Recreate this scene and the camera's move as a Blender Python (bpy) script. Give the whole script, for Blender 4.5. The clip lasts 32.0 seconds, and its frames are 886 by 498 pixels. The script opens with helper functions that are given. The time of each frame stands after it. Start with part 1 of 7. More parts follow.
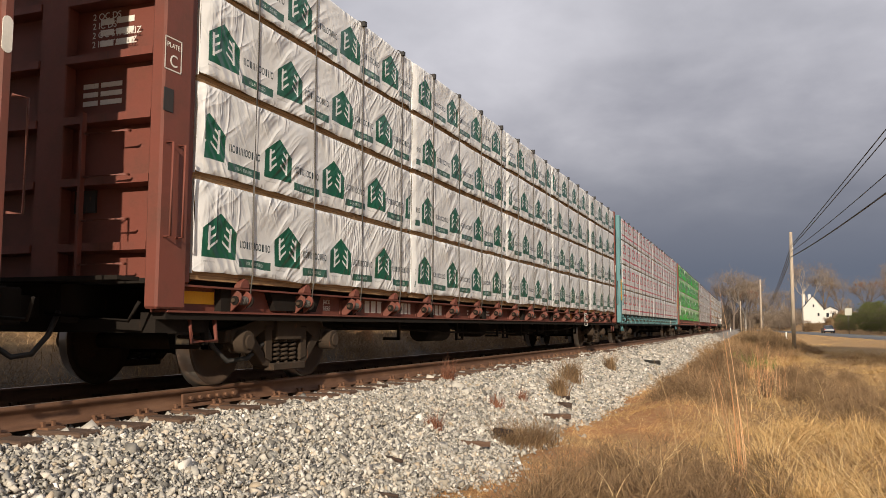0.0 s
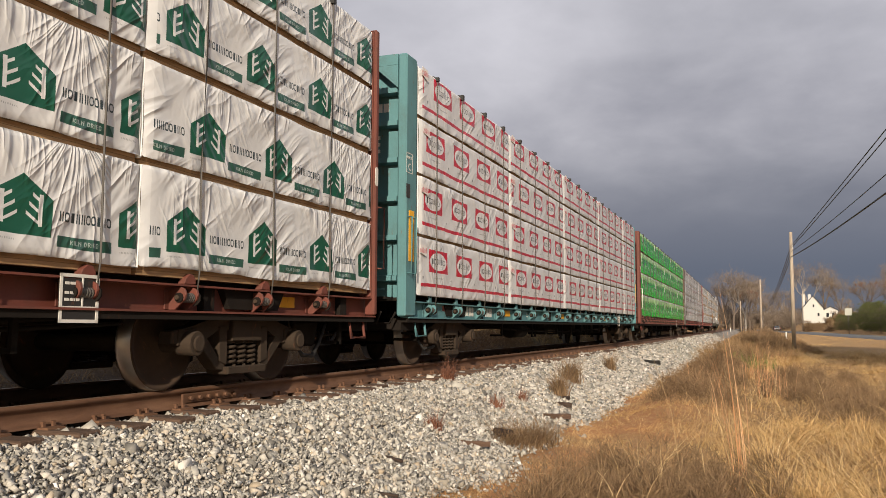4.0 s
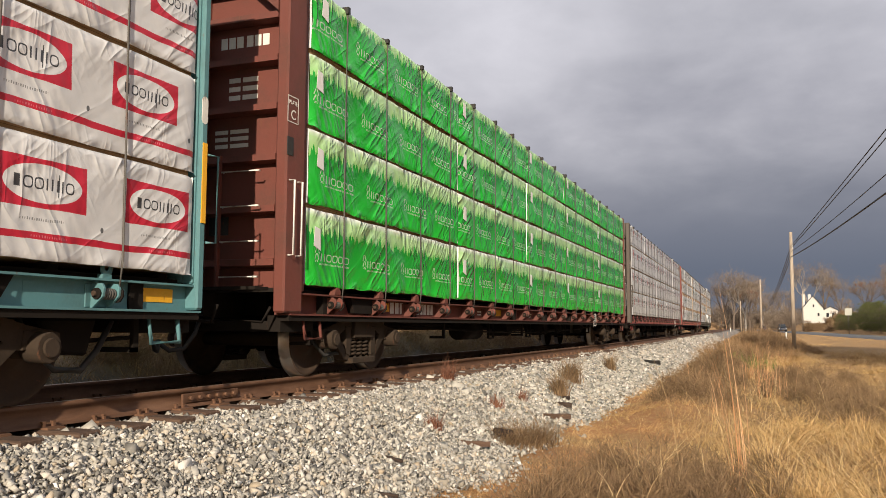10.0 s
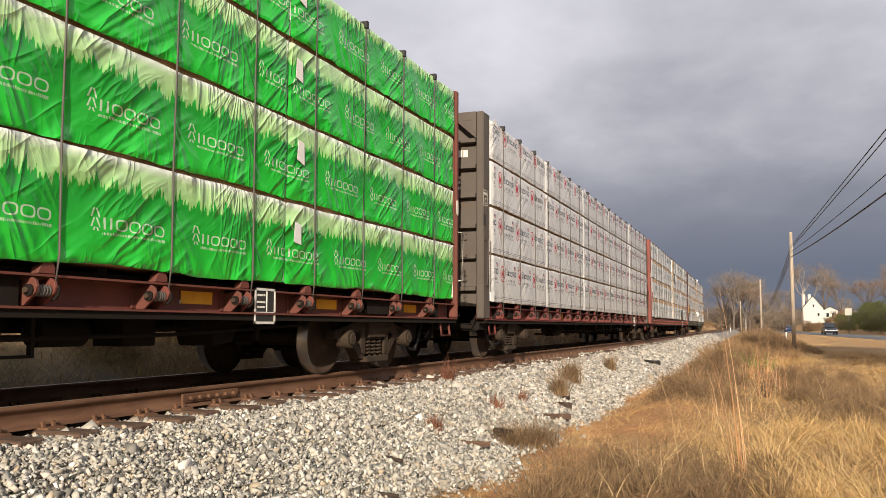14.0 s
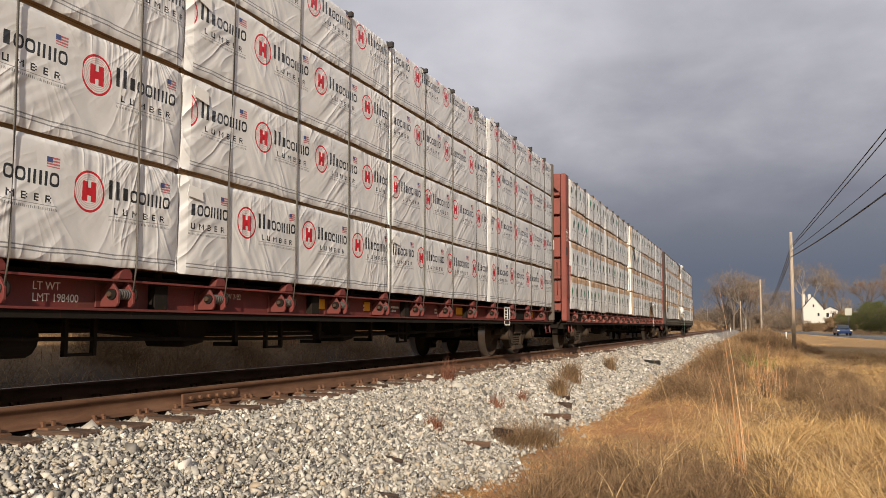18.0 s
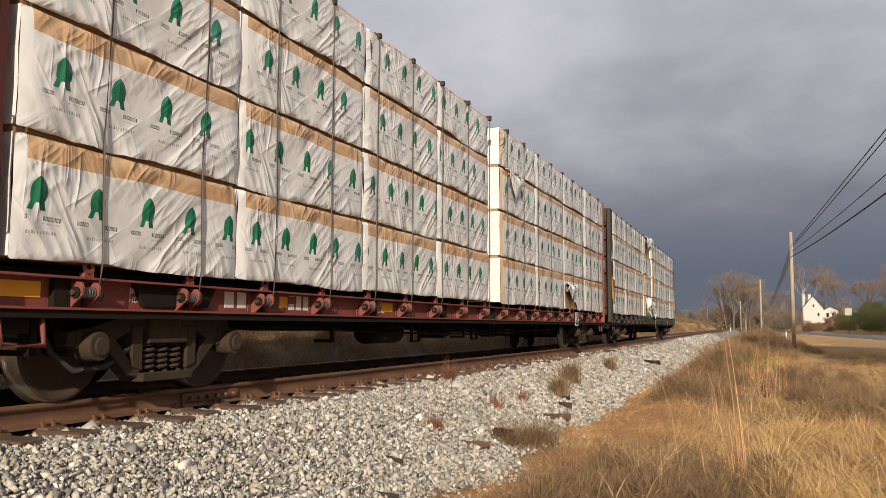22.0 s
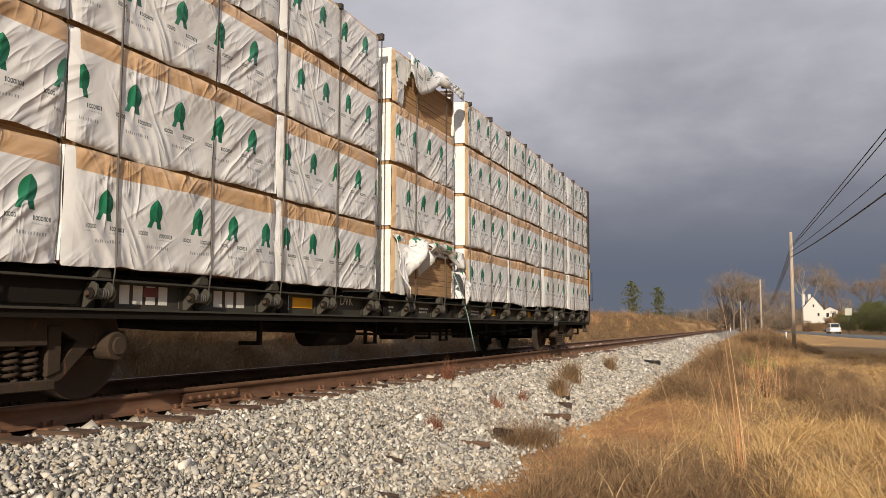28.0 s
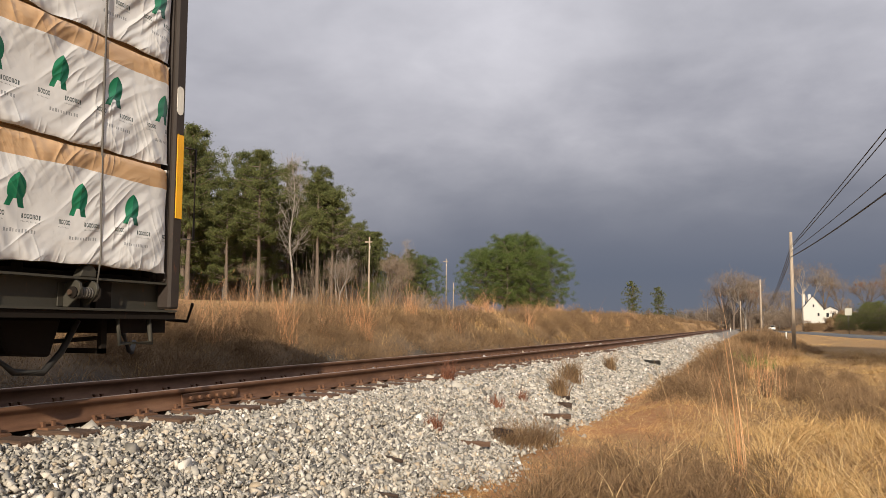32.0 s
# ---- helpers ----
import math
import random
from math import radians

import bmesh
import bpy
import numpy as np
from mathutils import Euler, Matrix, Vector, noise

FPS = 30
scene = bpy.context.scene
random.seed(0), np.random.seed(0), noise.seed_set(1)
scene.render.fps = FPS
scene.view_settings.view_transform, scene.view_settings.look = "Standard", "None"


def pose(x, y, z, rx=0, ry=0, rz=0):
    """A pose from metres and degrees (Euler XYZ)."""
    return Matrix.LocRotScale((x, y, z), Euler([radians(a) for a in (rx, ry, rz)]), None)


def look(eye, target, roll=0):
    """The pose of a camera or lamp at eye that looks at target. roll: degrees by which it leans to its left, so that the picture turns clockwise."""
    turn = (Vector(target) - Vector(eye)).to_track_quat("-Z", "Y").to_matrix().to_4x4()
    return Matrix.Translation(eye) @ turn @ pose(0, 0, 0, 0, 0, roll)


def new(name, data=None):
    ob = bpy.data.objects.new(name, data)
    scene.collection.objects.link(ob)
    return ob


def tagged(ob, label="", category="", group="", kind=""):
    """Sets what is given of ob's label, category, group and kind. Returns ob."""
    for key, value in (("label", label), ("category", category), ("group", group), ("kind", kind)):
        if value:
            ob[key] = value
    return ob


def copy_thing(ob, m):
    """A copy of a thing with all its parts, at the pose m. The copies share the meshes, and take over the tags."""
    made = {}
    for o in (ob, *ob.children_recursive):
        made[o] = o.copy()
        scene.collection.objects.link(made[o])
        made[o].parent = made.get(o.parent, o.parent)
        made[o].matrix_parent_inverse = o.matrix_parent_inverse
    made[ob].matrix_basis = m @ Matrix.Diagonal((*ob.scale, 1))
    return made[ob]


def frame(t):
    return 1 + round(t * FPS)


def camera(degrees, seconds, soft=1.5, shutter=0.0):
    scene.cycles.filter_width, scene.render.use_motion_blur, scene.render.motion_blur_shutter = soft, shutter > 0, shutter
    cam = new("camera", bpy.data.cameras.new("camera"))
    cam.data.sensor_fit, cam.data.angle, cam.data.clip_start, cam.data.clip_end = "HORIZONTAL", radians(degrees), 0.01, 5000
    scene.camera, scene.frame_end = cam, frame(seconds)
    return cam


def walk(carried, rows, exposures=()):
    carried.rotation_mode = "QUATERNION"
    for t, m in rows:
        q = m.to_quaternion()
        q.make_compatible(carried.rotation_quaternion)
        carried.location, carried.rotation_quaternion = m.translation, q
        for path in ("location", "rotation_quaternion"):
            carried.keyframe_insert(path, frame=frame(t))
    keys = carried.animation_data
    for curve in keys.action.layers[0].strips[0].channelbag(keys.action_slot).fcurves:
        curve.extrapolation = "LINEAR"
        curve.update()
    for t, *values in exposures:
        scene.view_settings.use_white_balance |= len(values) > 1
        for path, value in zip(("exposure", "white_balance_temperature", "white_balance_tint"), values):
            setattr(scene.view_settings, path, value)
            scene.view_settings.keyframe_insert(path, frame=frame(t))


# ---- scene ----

# the camera stands still on the verge, one eye height over the rail head (z = 0)
EYE = Vector((0, 0, 0.611))
cam = camera(55.53, 32.0, soft=0.78)
STAND = look(EYE, EYE + Vector((-0.35598, 0.93008, 0.09071)) * 20, 0.232)
walk(cam, [(0, STAND), (32, STAND)], [(0, 0.08), (3, 0.05), (6, 0.0), (8, 0.05), (9, 0.12), (10, 0.14), (11, 0.21), (12, 0.25), (14, 0.28), (17, 0.10), (20, 0.0), (25, -0.04), (28, -0.02), (30, -0.03), (32, 0.08)])

TRACK_X = -6.006


def bend(y):
    """How far the line swings aside on its way into the distance."""
    if y < 20:
        return 0.0
    return -0.00025 * (y - 20) ** 2 if y < 60 else -0.4 - 0.02 * (y - 60)


def lerp(a, b, t):
    return a + (b - a) * t


def smooth(a, b, t):
    t = min(1.0, max(0.0, (t - a) / (b - a)))
    return t * t * (3 - 2 * t)


# ---- sky and sun ----
SUN = Vector((0.292, -0.894, 0.342))
world = bpy.data.worlds.new("sky")
scene.world = world
world.use_nodes = True


class Net:
    """Short hand for node trees."""

    def __init__(self, tree):
        self.t = tree
        self.n = tree.nodes
        self.l = tree.links

    def put(self, socket, value):
        if isinstance(value, bpy.types.NodeSocket):
            self.l.new(value, socket)
        elif isinstance(value, (tuple, list)):
            v = tuple(value)
            socket.default_value = v if len(v) == len(socket.default_value) else (*v, 1)[: len(socket.default_value)]
        elif value is not None:
            socket.default_value = value

    def m(self, op, a, b=None, c=None, clamp=False):
        n = self.n.new("ShaderNodeMath")
        n.operation, n.use_clamp = op, clamp
        for s, v in zip(n.inputs, (a, b, c)):
            self.put(s, v)
        return n.outputs[0]

    def vm(self, op, a, b=None, scale=None):
        n = self.n.new("ShaderNodeVectorMath")
        n.operation = op
        self.put(n.inputs[0], a)
        if b is not None:
            self.put(n.inputs[1], b)
        if scale is not None:
            self.put(n.inputs["Scale"], scale)
        return n.outputs[1] if op in ("DOT_PRODUCT", "LENGTH") else n.outputs[0]

    def mix(self, f, a, b, kind="MIX"):
        n = self.n.new("ShaderNodeMix")
        n.data_type, n.blend_type = "RGBA", kind
        self.put(n.inputs[0], f)
        self.put(n.inputs[6], a)
        self.put(n.inputs[7], b)
        return n.outputs[2]

    def noise(self, vec, scale, detail=4, rough=0.55, dist=0.0, col=False):
        n = self.n.new("ShaderNodeTexNoise")
        self.put(n.inputs["Vector"], vec)
        for k, v in (("Scale", scale), ("Detail", detail), ("Roughness", rough), ("Distortion", dist)):
            n.inputs[k].default_value = v
        return n.outputs[1] if col else n.outputs[0]

    def voro(self, vec, scale, feature="F1", out=0):
        n = self.n.new("ShaderNodeTexVoronoi")
        n.feature = feature
        self.put(n.inputs["Vector"], vec)
        n.inputs["Scale"].default_value = scale
        return n.outputs[out]

    def ramp(self, f, stops):
        n = self.n.new("ShaderNodeValToRGB")
        while len(n.color_ramp.elements) < len(stops):
            n.color_ramp.elements.new(0.5)
        for e, (p, c) in zip(n.color_ramp.elements, stops):
            e.position, e.color = p, (*c, 1) if len(c) == 3 else c
        self.put(n.inputs[0], f)
        return n.outputs[0]

    def step(self, a, b, x):
        """0 below a, 1 above b."""
        n = self.n.new("ShaderNodeMapRange")
        self.put(n.inputs[0], x)
        n.inputs[1].default_value, n.inputs[2].default_value = a, b
        return n.outputs[0]

    def coord(self, out="Object"):
        return self.n.new("ShaderNodeTexCoord").outputs[out]

    def xyz(self, v):
        n = self.n.new("ShaderNodeSeparateXYZ")
        self.put(n.inputs[0], v)
        return n.outputs[0], n.outputs[1], n.outputs[2]

    def vec(self, x, y, z):
        n = self.n.new("ShaderNodeCombineXYZ")
        for s, v in zip(n.inputs, (x, y, z)):
            self.put(s, v)
        return n.outputs[0]

    def bump(self, h, strength=0.5, dist=0.02, normal=None):
        n = self.n.new("ShaderNodeBump")
        n.inputs["Strength"].default_value, n.inputs["Distance"].default_value = strength, dist
        self.put(n.inputs["Height"], h)
        if normal is not None:
            self.put(n.inputs["Normal"], normal)
        return n.outputs[0]


def build_sky():
    w = Net(world.node_tree)
    w.n.clear()
    out = w.n.new("ShaderNodeOutputWorld")
    bg = w.n.new("ShaderNodeBackground")
    sky = w.n.new("ShaderNodeTexSky")
    sky.sky_type, sky.sun_disc = "NISHITA", False
    sky.sun_elevation, sky.sun_rotation = radians(20), math.atan2(SUN.x, SUN.y)
    sky.dust_density = 1.5
    d = w.vm("NORMALIZE", w.coord("Generated"))
    x, y, z = w.xyz(d)
    zc = w.m("MAXIMUM", z, 0.0)
    # a layer of storm cloud: dark towards the north, torn open overhead and behind
    inv = w.m("DIVIDE", 1.0, w.m("ADD", zc, 0.34))
    flat = w.vec(w.m("MULTIPLY", x, inv), w.m("MULTIPLY", y, inv), w.m("MULTIPLY", zc, 0.9))
    n1 = w.noise(flat, 1.9, 7, 0.52, 0.15)
    n2 = w.noise(flat, 4.6, 6, 0.5, 0.25)
    n3 = w.noise(flat, 15.0, 5, 0.55, 0.2)
    puff = w.m("ADD", w.m("ADD", w.m("MULTIPLY", n1, 0.60), w.m("MULTIPLY", n2, 0.36)), w.m("MULTIPLY", n3, 0.04))
    lift = w.m("MULTIPLY", w.step(0.36, 0.66, puff), w.step(0.07, 0.22, z))
    low = w.ramp(zc, [(0.0, (0.118, 0.132, 0.166)), (0.06, (0.112, 0.129, 0.171)), (0.14, (0.162, 0.172, 0.212)), (0.24, (0.27, 0.272, 0.315)), (0.38, (0.38, 0.38, 0.42)), (0.6, (0.48, 0.48, 0.53))])
    high = w.ramp(zc, [(0.0, (0.118, 0.132, 0.166)), (0.10, (0.225, 0.234, 0.272)), (0.2, (0.45, 0.445, 0.485)), (0.36, (0.57, 0.562, 0.610)), (0.6, (0.70, 0.70, 0.75))])
    cloud = w.mix(lift, low, high)
    west = w.m("MULTIPLY", w.step(-0.33, -0.56, x), w.m("MULTIPLY", w.step(0.03, 0.12, z), w.step(0.42, 0.24, z)))
    cloud = w.mix(w.m("MULTIPLY", west, 0.6), cloud, w.mix(n2, (0.24, 0.24, 0.275), (0.46, 0.455, 0.50)))
    back = w.m("MULTIPLY", w.step(0.1, -0.7, y), w.step(0.30, 0.62, w.noise(flat, 0.9, 5, 0.55)))
    clear = w.vm("SCALE", sky.outputs[0], scale=0.03)
    w.put(bg.inputs[0], w.mix(back, cloud, clear))
    bg.inputs[1].default_value = 1.15
    w.l.new(bg.outputs[0], out.inputs[0])


build_sky()
sun = new("sun", bpy.data.lights.new("sun", "SUN"))
sun.data.energy, sun.data.angle, sun.data.color = 5.4, radians(0.6), (1.0, 0.87, 0.70)
sun.matrix_world = look(SUN * 60, (0, 0, 0))


# ---- materials ----
def material(name, make, rough=0.6, metal=0.0, spec=0.4):
    """make(net, shader) returns colour, and optionally a bump and a roughness."""
    mat = bpy.data.materials.new(name)
    mat.use_nodes = True
    n = Net(mat.node_tree)
    s = mat.node_tree.nodes["Principled BSDF"]
    s.inputs["Roughness"].default_value, s.inputs["Metallic"].default_value = rough, metal
    s.inputs["Specular IOR Level"].default_value = spec
    got = make(n, s)
    got = got if isinstance(got, tuple) and isinstance(got[0], bpy.types.NodeSocket) else (got,)
    n.put(s.inputs["Base Color"], got[0])
    if len(got) > 1 and got[1] is not None:
        n.put(s.inputs["Normal"], got[1])
    if len(got) > 2:
        n.put(s.inputs["Roughness"], got[2])
    return mat


def rnd(n):
    return n.n.new("ShaderNodeObjectInfo").outputs["Random"]


def island(n):
    return n.n.new("ShaderNodeNewGeometry").outputs["Random Per Island"]


def paint(name, col, dirt=(0.05, 0.035, 0.025), amount=0.5, rough=0.5, rust=(0.13, 0.05, 0.025), spec=0.4):
    def make(n, s):
        c = n.coord()
        g = n.noise(c, 2.2, 7, 0.65)
        f = n.noise(n.vm("MULTIPLY", c, (9, 9, 2.2)), 2.0, 5, 0.7)
        a = n.mix(n.m("MULTIPLY", n.step(0.45, 0.75, g), amount), col, dirt)
        b = n.mix(n.step(0.62, 0.72, f), a, rust)
        d = n.mix(n.m("MULTIPLY", n.noise(c, 40, 3), 0.35), b, tuple(v * 1.5 for v in col))
        return d, n.bump(n.noise(c, 14, 5), 0.12, 0.02), n.m("ADD", rough, n.m("MULTIPLY", g, 0.25))
    return material(name, make, rough, spec=spec)


M_BROWN = paint("oxide_brown_paint", (0.140, 0.041, 0.028), amount=0.75)
M_TEAL = paint("teal_paint", (0.085, 0.20, 0.215), amount=0.45)
M_MAROON = paint("maroon_paint", (0.130, 0.038, 0.027), amount=0.75)
# grimy red, deepened and dirtied further to put the sill web's shade in
M_RED = paint("signal_red_paint", (0.135, 0.026, 0.023), amount=0.8)
M_TAUPE = paint("grey_brown_paint", (0.085, 0.070, 0.058))
M_CORAL = paint("faded_red_paint", (0.195, 0.052, 0.040), amount=0.7)
M_OLIVE = paint("olive_black_paint", (0.042, 0.039, 0.030), dirt=(0.022, 0.018, 0.014), amount=0.5)
M_SOOT = paint("brown_black_paint", (0.030, 0.022, 0.018), dirt=(0.016, 0.012, 0.010), amount=0.5)
M_STRAPTAPE = paint("pale_green_strap", (0.30, 0.48, 0.42), amount=0.1)
M_YELLOW = paint("yellow_reflector", (0.72, 0.36, 0.02), amount=0.25, rough=0.4)
M_STENCIL = paint("white_stencil", (0.62, 0.60, 0.55), amount=0.3)
M_BLACK = paint("black_paint", (0.022, 0.021, 0.020), amount=0.3)
# dusty brown steel, taken darker to hold the shade under the sill
M_GRIT = paint("dusty_shaded_steel", (0.046, 0.032, 0.022), dirt=(0.020, 0.015, 0.011), amount=0.8, rough=0.8, spec=0.2)
# near black beyond the grime: deep shade under the cars put into the colour
M_FRAME = paint("grimy_shaded_underframe", (0.015, 0.012, 0.010), dirt=(0.008, 0.007, 0.006), rough=0.85, rust=(0.045, 0.022, 0.013), spec=0.12)
M_CABLE = paint("steel_cable", (0.085, 0.078, 0.07), rough=0.5)
M_TREAD = material("worn_wheel_tread", lambda n, s: n.mix(n.noise(n.coord(), 9, 4), (0.26, 0.235, 0.21), (0.42, 0.39, 0.36)), 0.3, 0.9)
M_WHEEL = paint("rusty_wheel_web", (0.052, 0.031, 0.019), dirt=(0.032, 0.022, 0.015), amount=0.7, rough=0.75)


def rail_rust(n, s):
    c = n.coord()
    g = n.noise(n.vm("MULTIPLY", c, (3, 0.6, 3)), 3, 6, 0.65)
    a = n.ramp(g, [(0.25, (0.068, 0.034, 0.019)), (0.5, (0.145, 0.072, 0.040)), (0.75, (0.24, 0.130, 0.075))])
    return n.mix(n.m("MULTIPLY", n.noise(c, 60, 3), 0.5), a, (0.12, 0.06, 0.035)), n.bump(n.noise(c, 70, 4), 0.25, 0.005)


M_RAIL = material("rusty_rail_steel", rail_rust, 0.7, 0.1)
M_RAILTOP = material("rolled_rail_head", lambda n, s: n.mix(n.noise(n.coord(), 18, 4), (0.26, 0.16, 0.105), (0.42, 0.30, 0.22)), 0.42, 0.5)


def tie_wood(n, s):
    c = n.coord()
    g = n.noise(n.vm("MULTIPLY", c, (1.2, 14, 14)), 3, 6, 0.6)
    a = n.ramp(g, [(0.2, (0.038, 0.023, 0.016)), (0.55, (0.100, 0.062, 0.042)), (0.85, (0.20, 0.140, 0.102))])
    return n.mix(n.m("MULTIPLY", rnd(n), 0.5), a, (0.13, 0.068, 0.043)), n.bump(g, 0.6, 0.02)


M_TIE = material("weathered_tie_timber", tie_wood, 0.85)
M_SCRAP = material("dark_creosote_timber", lambda n, s: (n.ramp(n.noise(n.vm("MULTIPLY", n.coord(), (2, 12, 12)), 4, 6), [(0.3, (0.022, 0.015, 0.012)), (0.6, (0.060, 0.038, 0.028)), (0.85, (0.12, 0.080, 0.056))]), n.bump(n.noise(n.coord(), 30, 5), 0.5, 0.01)), 0.85)


def stone(n, s):
    r = island(n)
    a = n.ramp(r, [(0.0, (0.085, 0.08, 0.075)), (0.14, (0.20, 0.19, 0.172)), (0.36, (0.40, 0.38, 0.340)), (0.56, (0.53, 0.495, 0.435)), (0.66, (0.26, 0.225, 0.175)), (0.76, (0.68, 0.645, 0.585)), (0.91, (0.42, 0.335, 0.235)), (1.0, (0.88, 0.85, 0.80))])
    c = n.coord()
    return n.mix(n.m("MULTIPLY", n.noise(c, 30, 4), 0.30), a, (0.24, 0.22, 0.19)), n.bump(n.noise(c, 70, 4), 0.18, 0.006)


M_STONE = material("crushed_limestone", stone, 0.85)


def gravel(n, s):
    c = n.coord()
    cell = n.voro(c, 17, "F1", 1)
    dist = n.voro(c, 17, "F1", 0)
    v, _, _ = n.xyz(cell)
    a = n.ramp(v, [(0.0, (0.07, 0.064, 0.056)), (0.35, (0.20, 0.185, 0.16)), (0.6, (0.32, 0.29, 0.25)), (0.8, (0.22, 0.175, 0.13)), (1.0, (0.52, 0.49, 0.45))])
    b = n.mix(n.m("MULTIPLY", n.noise(c, 1.1, 5), 0.35), a, (0.30, 0.26, 0.22))
    return b, n.bump(n.m("SUBTRACT", 1.0, dist), 0.9, 0.05)


M_GRAVEL = material("ballast_gravel", gravel, 0.9)


def soil(n, s):
    c = n.coord()
    g = n.noise(c, 0.35, 6, 0.6)
    f = n.noise(c, 7.0, 6, 0.7)
    a = n.ramp(f, [(0.25, (0.18, 0.098, 0.043)), (0.5, (0.35, 0.205, 0.085)), (0.75, (0.53, 0.34, 0.155))])
    x, y, z = n.xyz(c)
    clay = n.m("MULTIPLY", n.step(0.34, 0.52, n.noise(c, 0.8, 5, 0.6)), n.m("MULTIPLY", n.step(-4.2, -2.9, x), n.step(-0.6, -1.7, x)))
    b = n.mix(n.m("MULTIPLY", clay, 0.8), a, n.mix(f, (0.27, 0.11, 0.045), (0.50, 0.245, 0.105)))
    # grey gravelly strip beyond the track, painted darker for the train's shade
    b = n.mix(n.m("MULTIPLY", n.step(-7.2, -7.8, x), n.step(-10.9, -9.6, n.m("ADD", x, n.m("MULTIPLY", g, 0.9)))), b, n.mix(f, (0.055, 0.048, 0.042), (0.12, 0.105, 0.09)))
    d = n.mix(n.m("MULTIPLY", n.step(0.5, 0.7, g), 0.4), b, (0.12, 0.11, 0.05))
    return d, n.bump(n.noise(c, 22, 6, 0.7), 0.8, 0.05)


M_SOIL = material("dry_grass_and_clay", soil, 0.95)


def asphalt(n, s):
    c = n.coord()
    return n.mix(n.noise(c, 0.5, 6, 0.6), (0.085, 0.088, 0.095), (0.15, 0.15, 0.155)), n.bump(n.noise(c, 60, 3), 0.3, 0.01)


M_ROAD = material("worn_asphalt", asphalt, 0.8)
M_LINE = material("faded_road_paint", lambda n, s: n.mix(n.noise(n.coord(), 5, 5), (0.5, 0.42, 0.15), (0.3, 0.28, 0.2)), 0.7)


def blades(name, stops, rough=0.8):
    def make(n, s):
        s.inputs["Subsurface Weight"].default_value = 0.0
        a = n.ramp(island(n), stops)
        return n.mix(n.m("MULTIPLY", n.noise(n.coord(), 1.2, 3), 0.4), a, stops[-1][1])
    return material(name, make, rough, spec=0.2)


M_STRAW = blades("straw_grass", [(0.0, (0.23, 0.125, 0.048)), (0.3, (0.44, 0.262, 0.098)), (0.6, (0.60, 0.395, 0.165)), (0.8, (0.36, 0.195, 0.080)), (1.0, (0.72, 0.53, 0.27))])
M_SEDGE = blades("orange_broomsedge", [(0.0, (0.30, 0.125, 0.055)), (0.4, (0.46, 0.215, 0.095)), (0.8, (0.60, 0.32, 0.16)), (1.0, (0.66, 0.41, 0.24))])
M_LITTER = blades("straw_litter", [(0.0, (0.30, 0.130, 0.055)), (0.35, (0.46, 0.235, 0.090)), (0.7, (0.60, 0.37, 0.155)), (1.0, (0.68, 0.47, 0.24))])
M_PALESTRAW = blades("pale_straw", [(0.0, (0.36, 0.23, 0.11)), (0.5, (0.52, 0.36, 0.18)), (1.0, (0.66, 0.50, 0.28))])
M_WEED = blades("grey_brown_weeds", [(0.0, (0.13, 0.082, 0.046)), (0.4, (0.255, 0.165, 0.090)), (0.8, (0.41, 0.275, 0.145)), (1.0, (0.31, 0.19, 0.098))])
M_BRUSH = blades("dark_brown_brush", [(0.0, (0.065, 0.041, 0.026)), (0.4, (0.13, 0.083, 0.049)), (0.8, (0.23, 0.150, 0.085)), (1.0, (0.33, 0.215, 0.115))])
M_REDWEED = blades("rusty_red_weeds", [(0.0, (0.085, 0.038, 0.026)), (0.5, (0.165, 0.068, 0.042)), (1.0, (0.25, 0.115, 0.068))])
M_GREEN = blades("green_tuft", [(0.0, (0.05, 0.09, 0.02)), (0.5, (0.13, 0.17, 0.04)), (1.0, (0.26, 0.27, 0.09))])
M_PINE = blades("pine_needles", [(0.0, (0.026, 0.042, 0.014)), (0.5, (0.075, 0.100, 0.032)), (0.85, (0.14, 0.165, 0.050)), (1.0, (0.14, 0.12, 0.05))])
M_PINELIT = blades("bright_pine_needles", [(0.0, (0.028, 0.048, 0.012)), (0.5, (0.058, 0.092, 0.024)), (1.0, (0.12, 0.15, 0.040))])
M_TWIG = blades("bare_twigs", [(0.0, (0.105, 0.078, 0.058)), (0.5, (0.19, 0.145, 0.11)), (1.0, (0.29, 0.23, 0.175))])


def bark(n, s):
    c = n.coord()
    g = n.noise(n.vm("MULTIPLY", c, (6, 6, 1.2)), 3, 6, 0.65)
    return n.ramp(g, [(0.25, (0.055, 0.042, 0.034)), (0.55, (0.15, 0.115, 0.09)), (0.8, (0.27, 0.225, 0.185))]), n.bump(g, 0.7, 0.04)


M_PALEBARK = material("pale_bark", lambda n, s: n.ramp(n.noise(n.coord(), 3, 5), [(0.3, (0.15, 0.13, 0.115)), (0.7, (0.34, 0.31, 0.275))]), 0.9)
M_PALETWIG = blades("pale_twigs", [(0.0, (0.16, 0.13, 0.115)), (0.5, (0.26, 0.22, 0.195)), (1.0, (0.36, 0.31, 0.28))])
M_BARK = material("grey_bark", bark, 0.9)
M_POLE = material("sunlit_pole_timber", lambda n, s: (n.ramp(n.noise(n.vm("MULTIPLY", n.coord(), (12, 12, 0.5)), 3, 5), [(0.2, (0.26, 0.20, 0.15)), (0.6, (0.42, 0.345, 0.27)), (0.9, (0.52, 0.45, 0.37))]),), 0.85)
M_WIRE = material("black_wire", lambda n, s: n.mix(n.noise(n.coord(), 3), (0.012, 0.012, 0.014), (0.03, 0.03, 0.034)), 0.5)


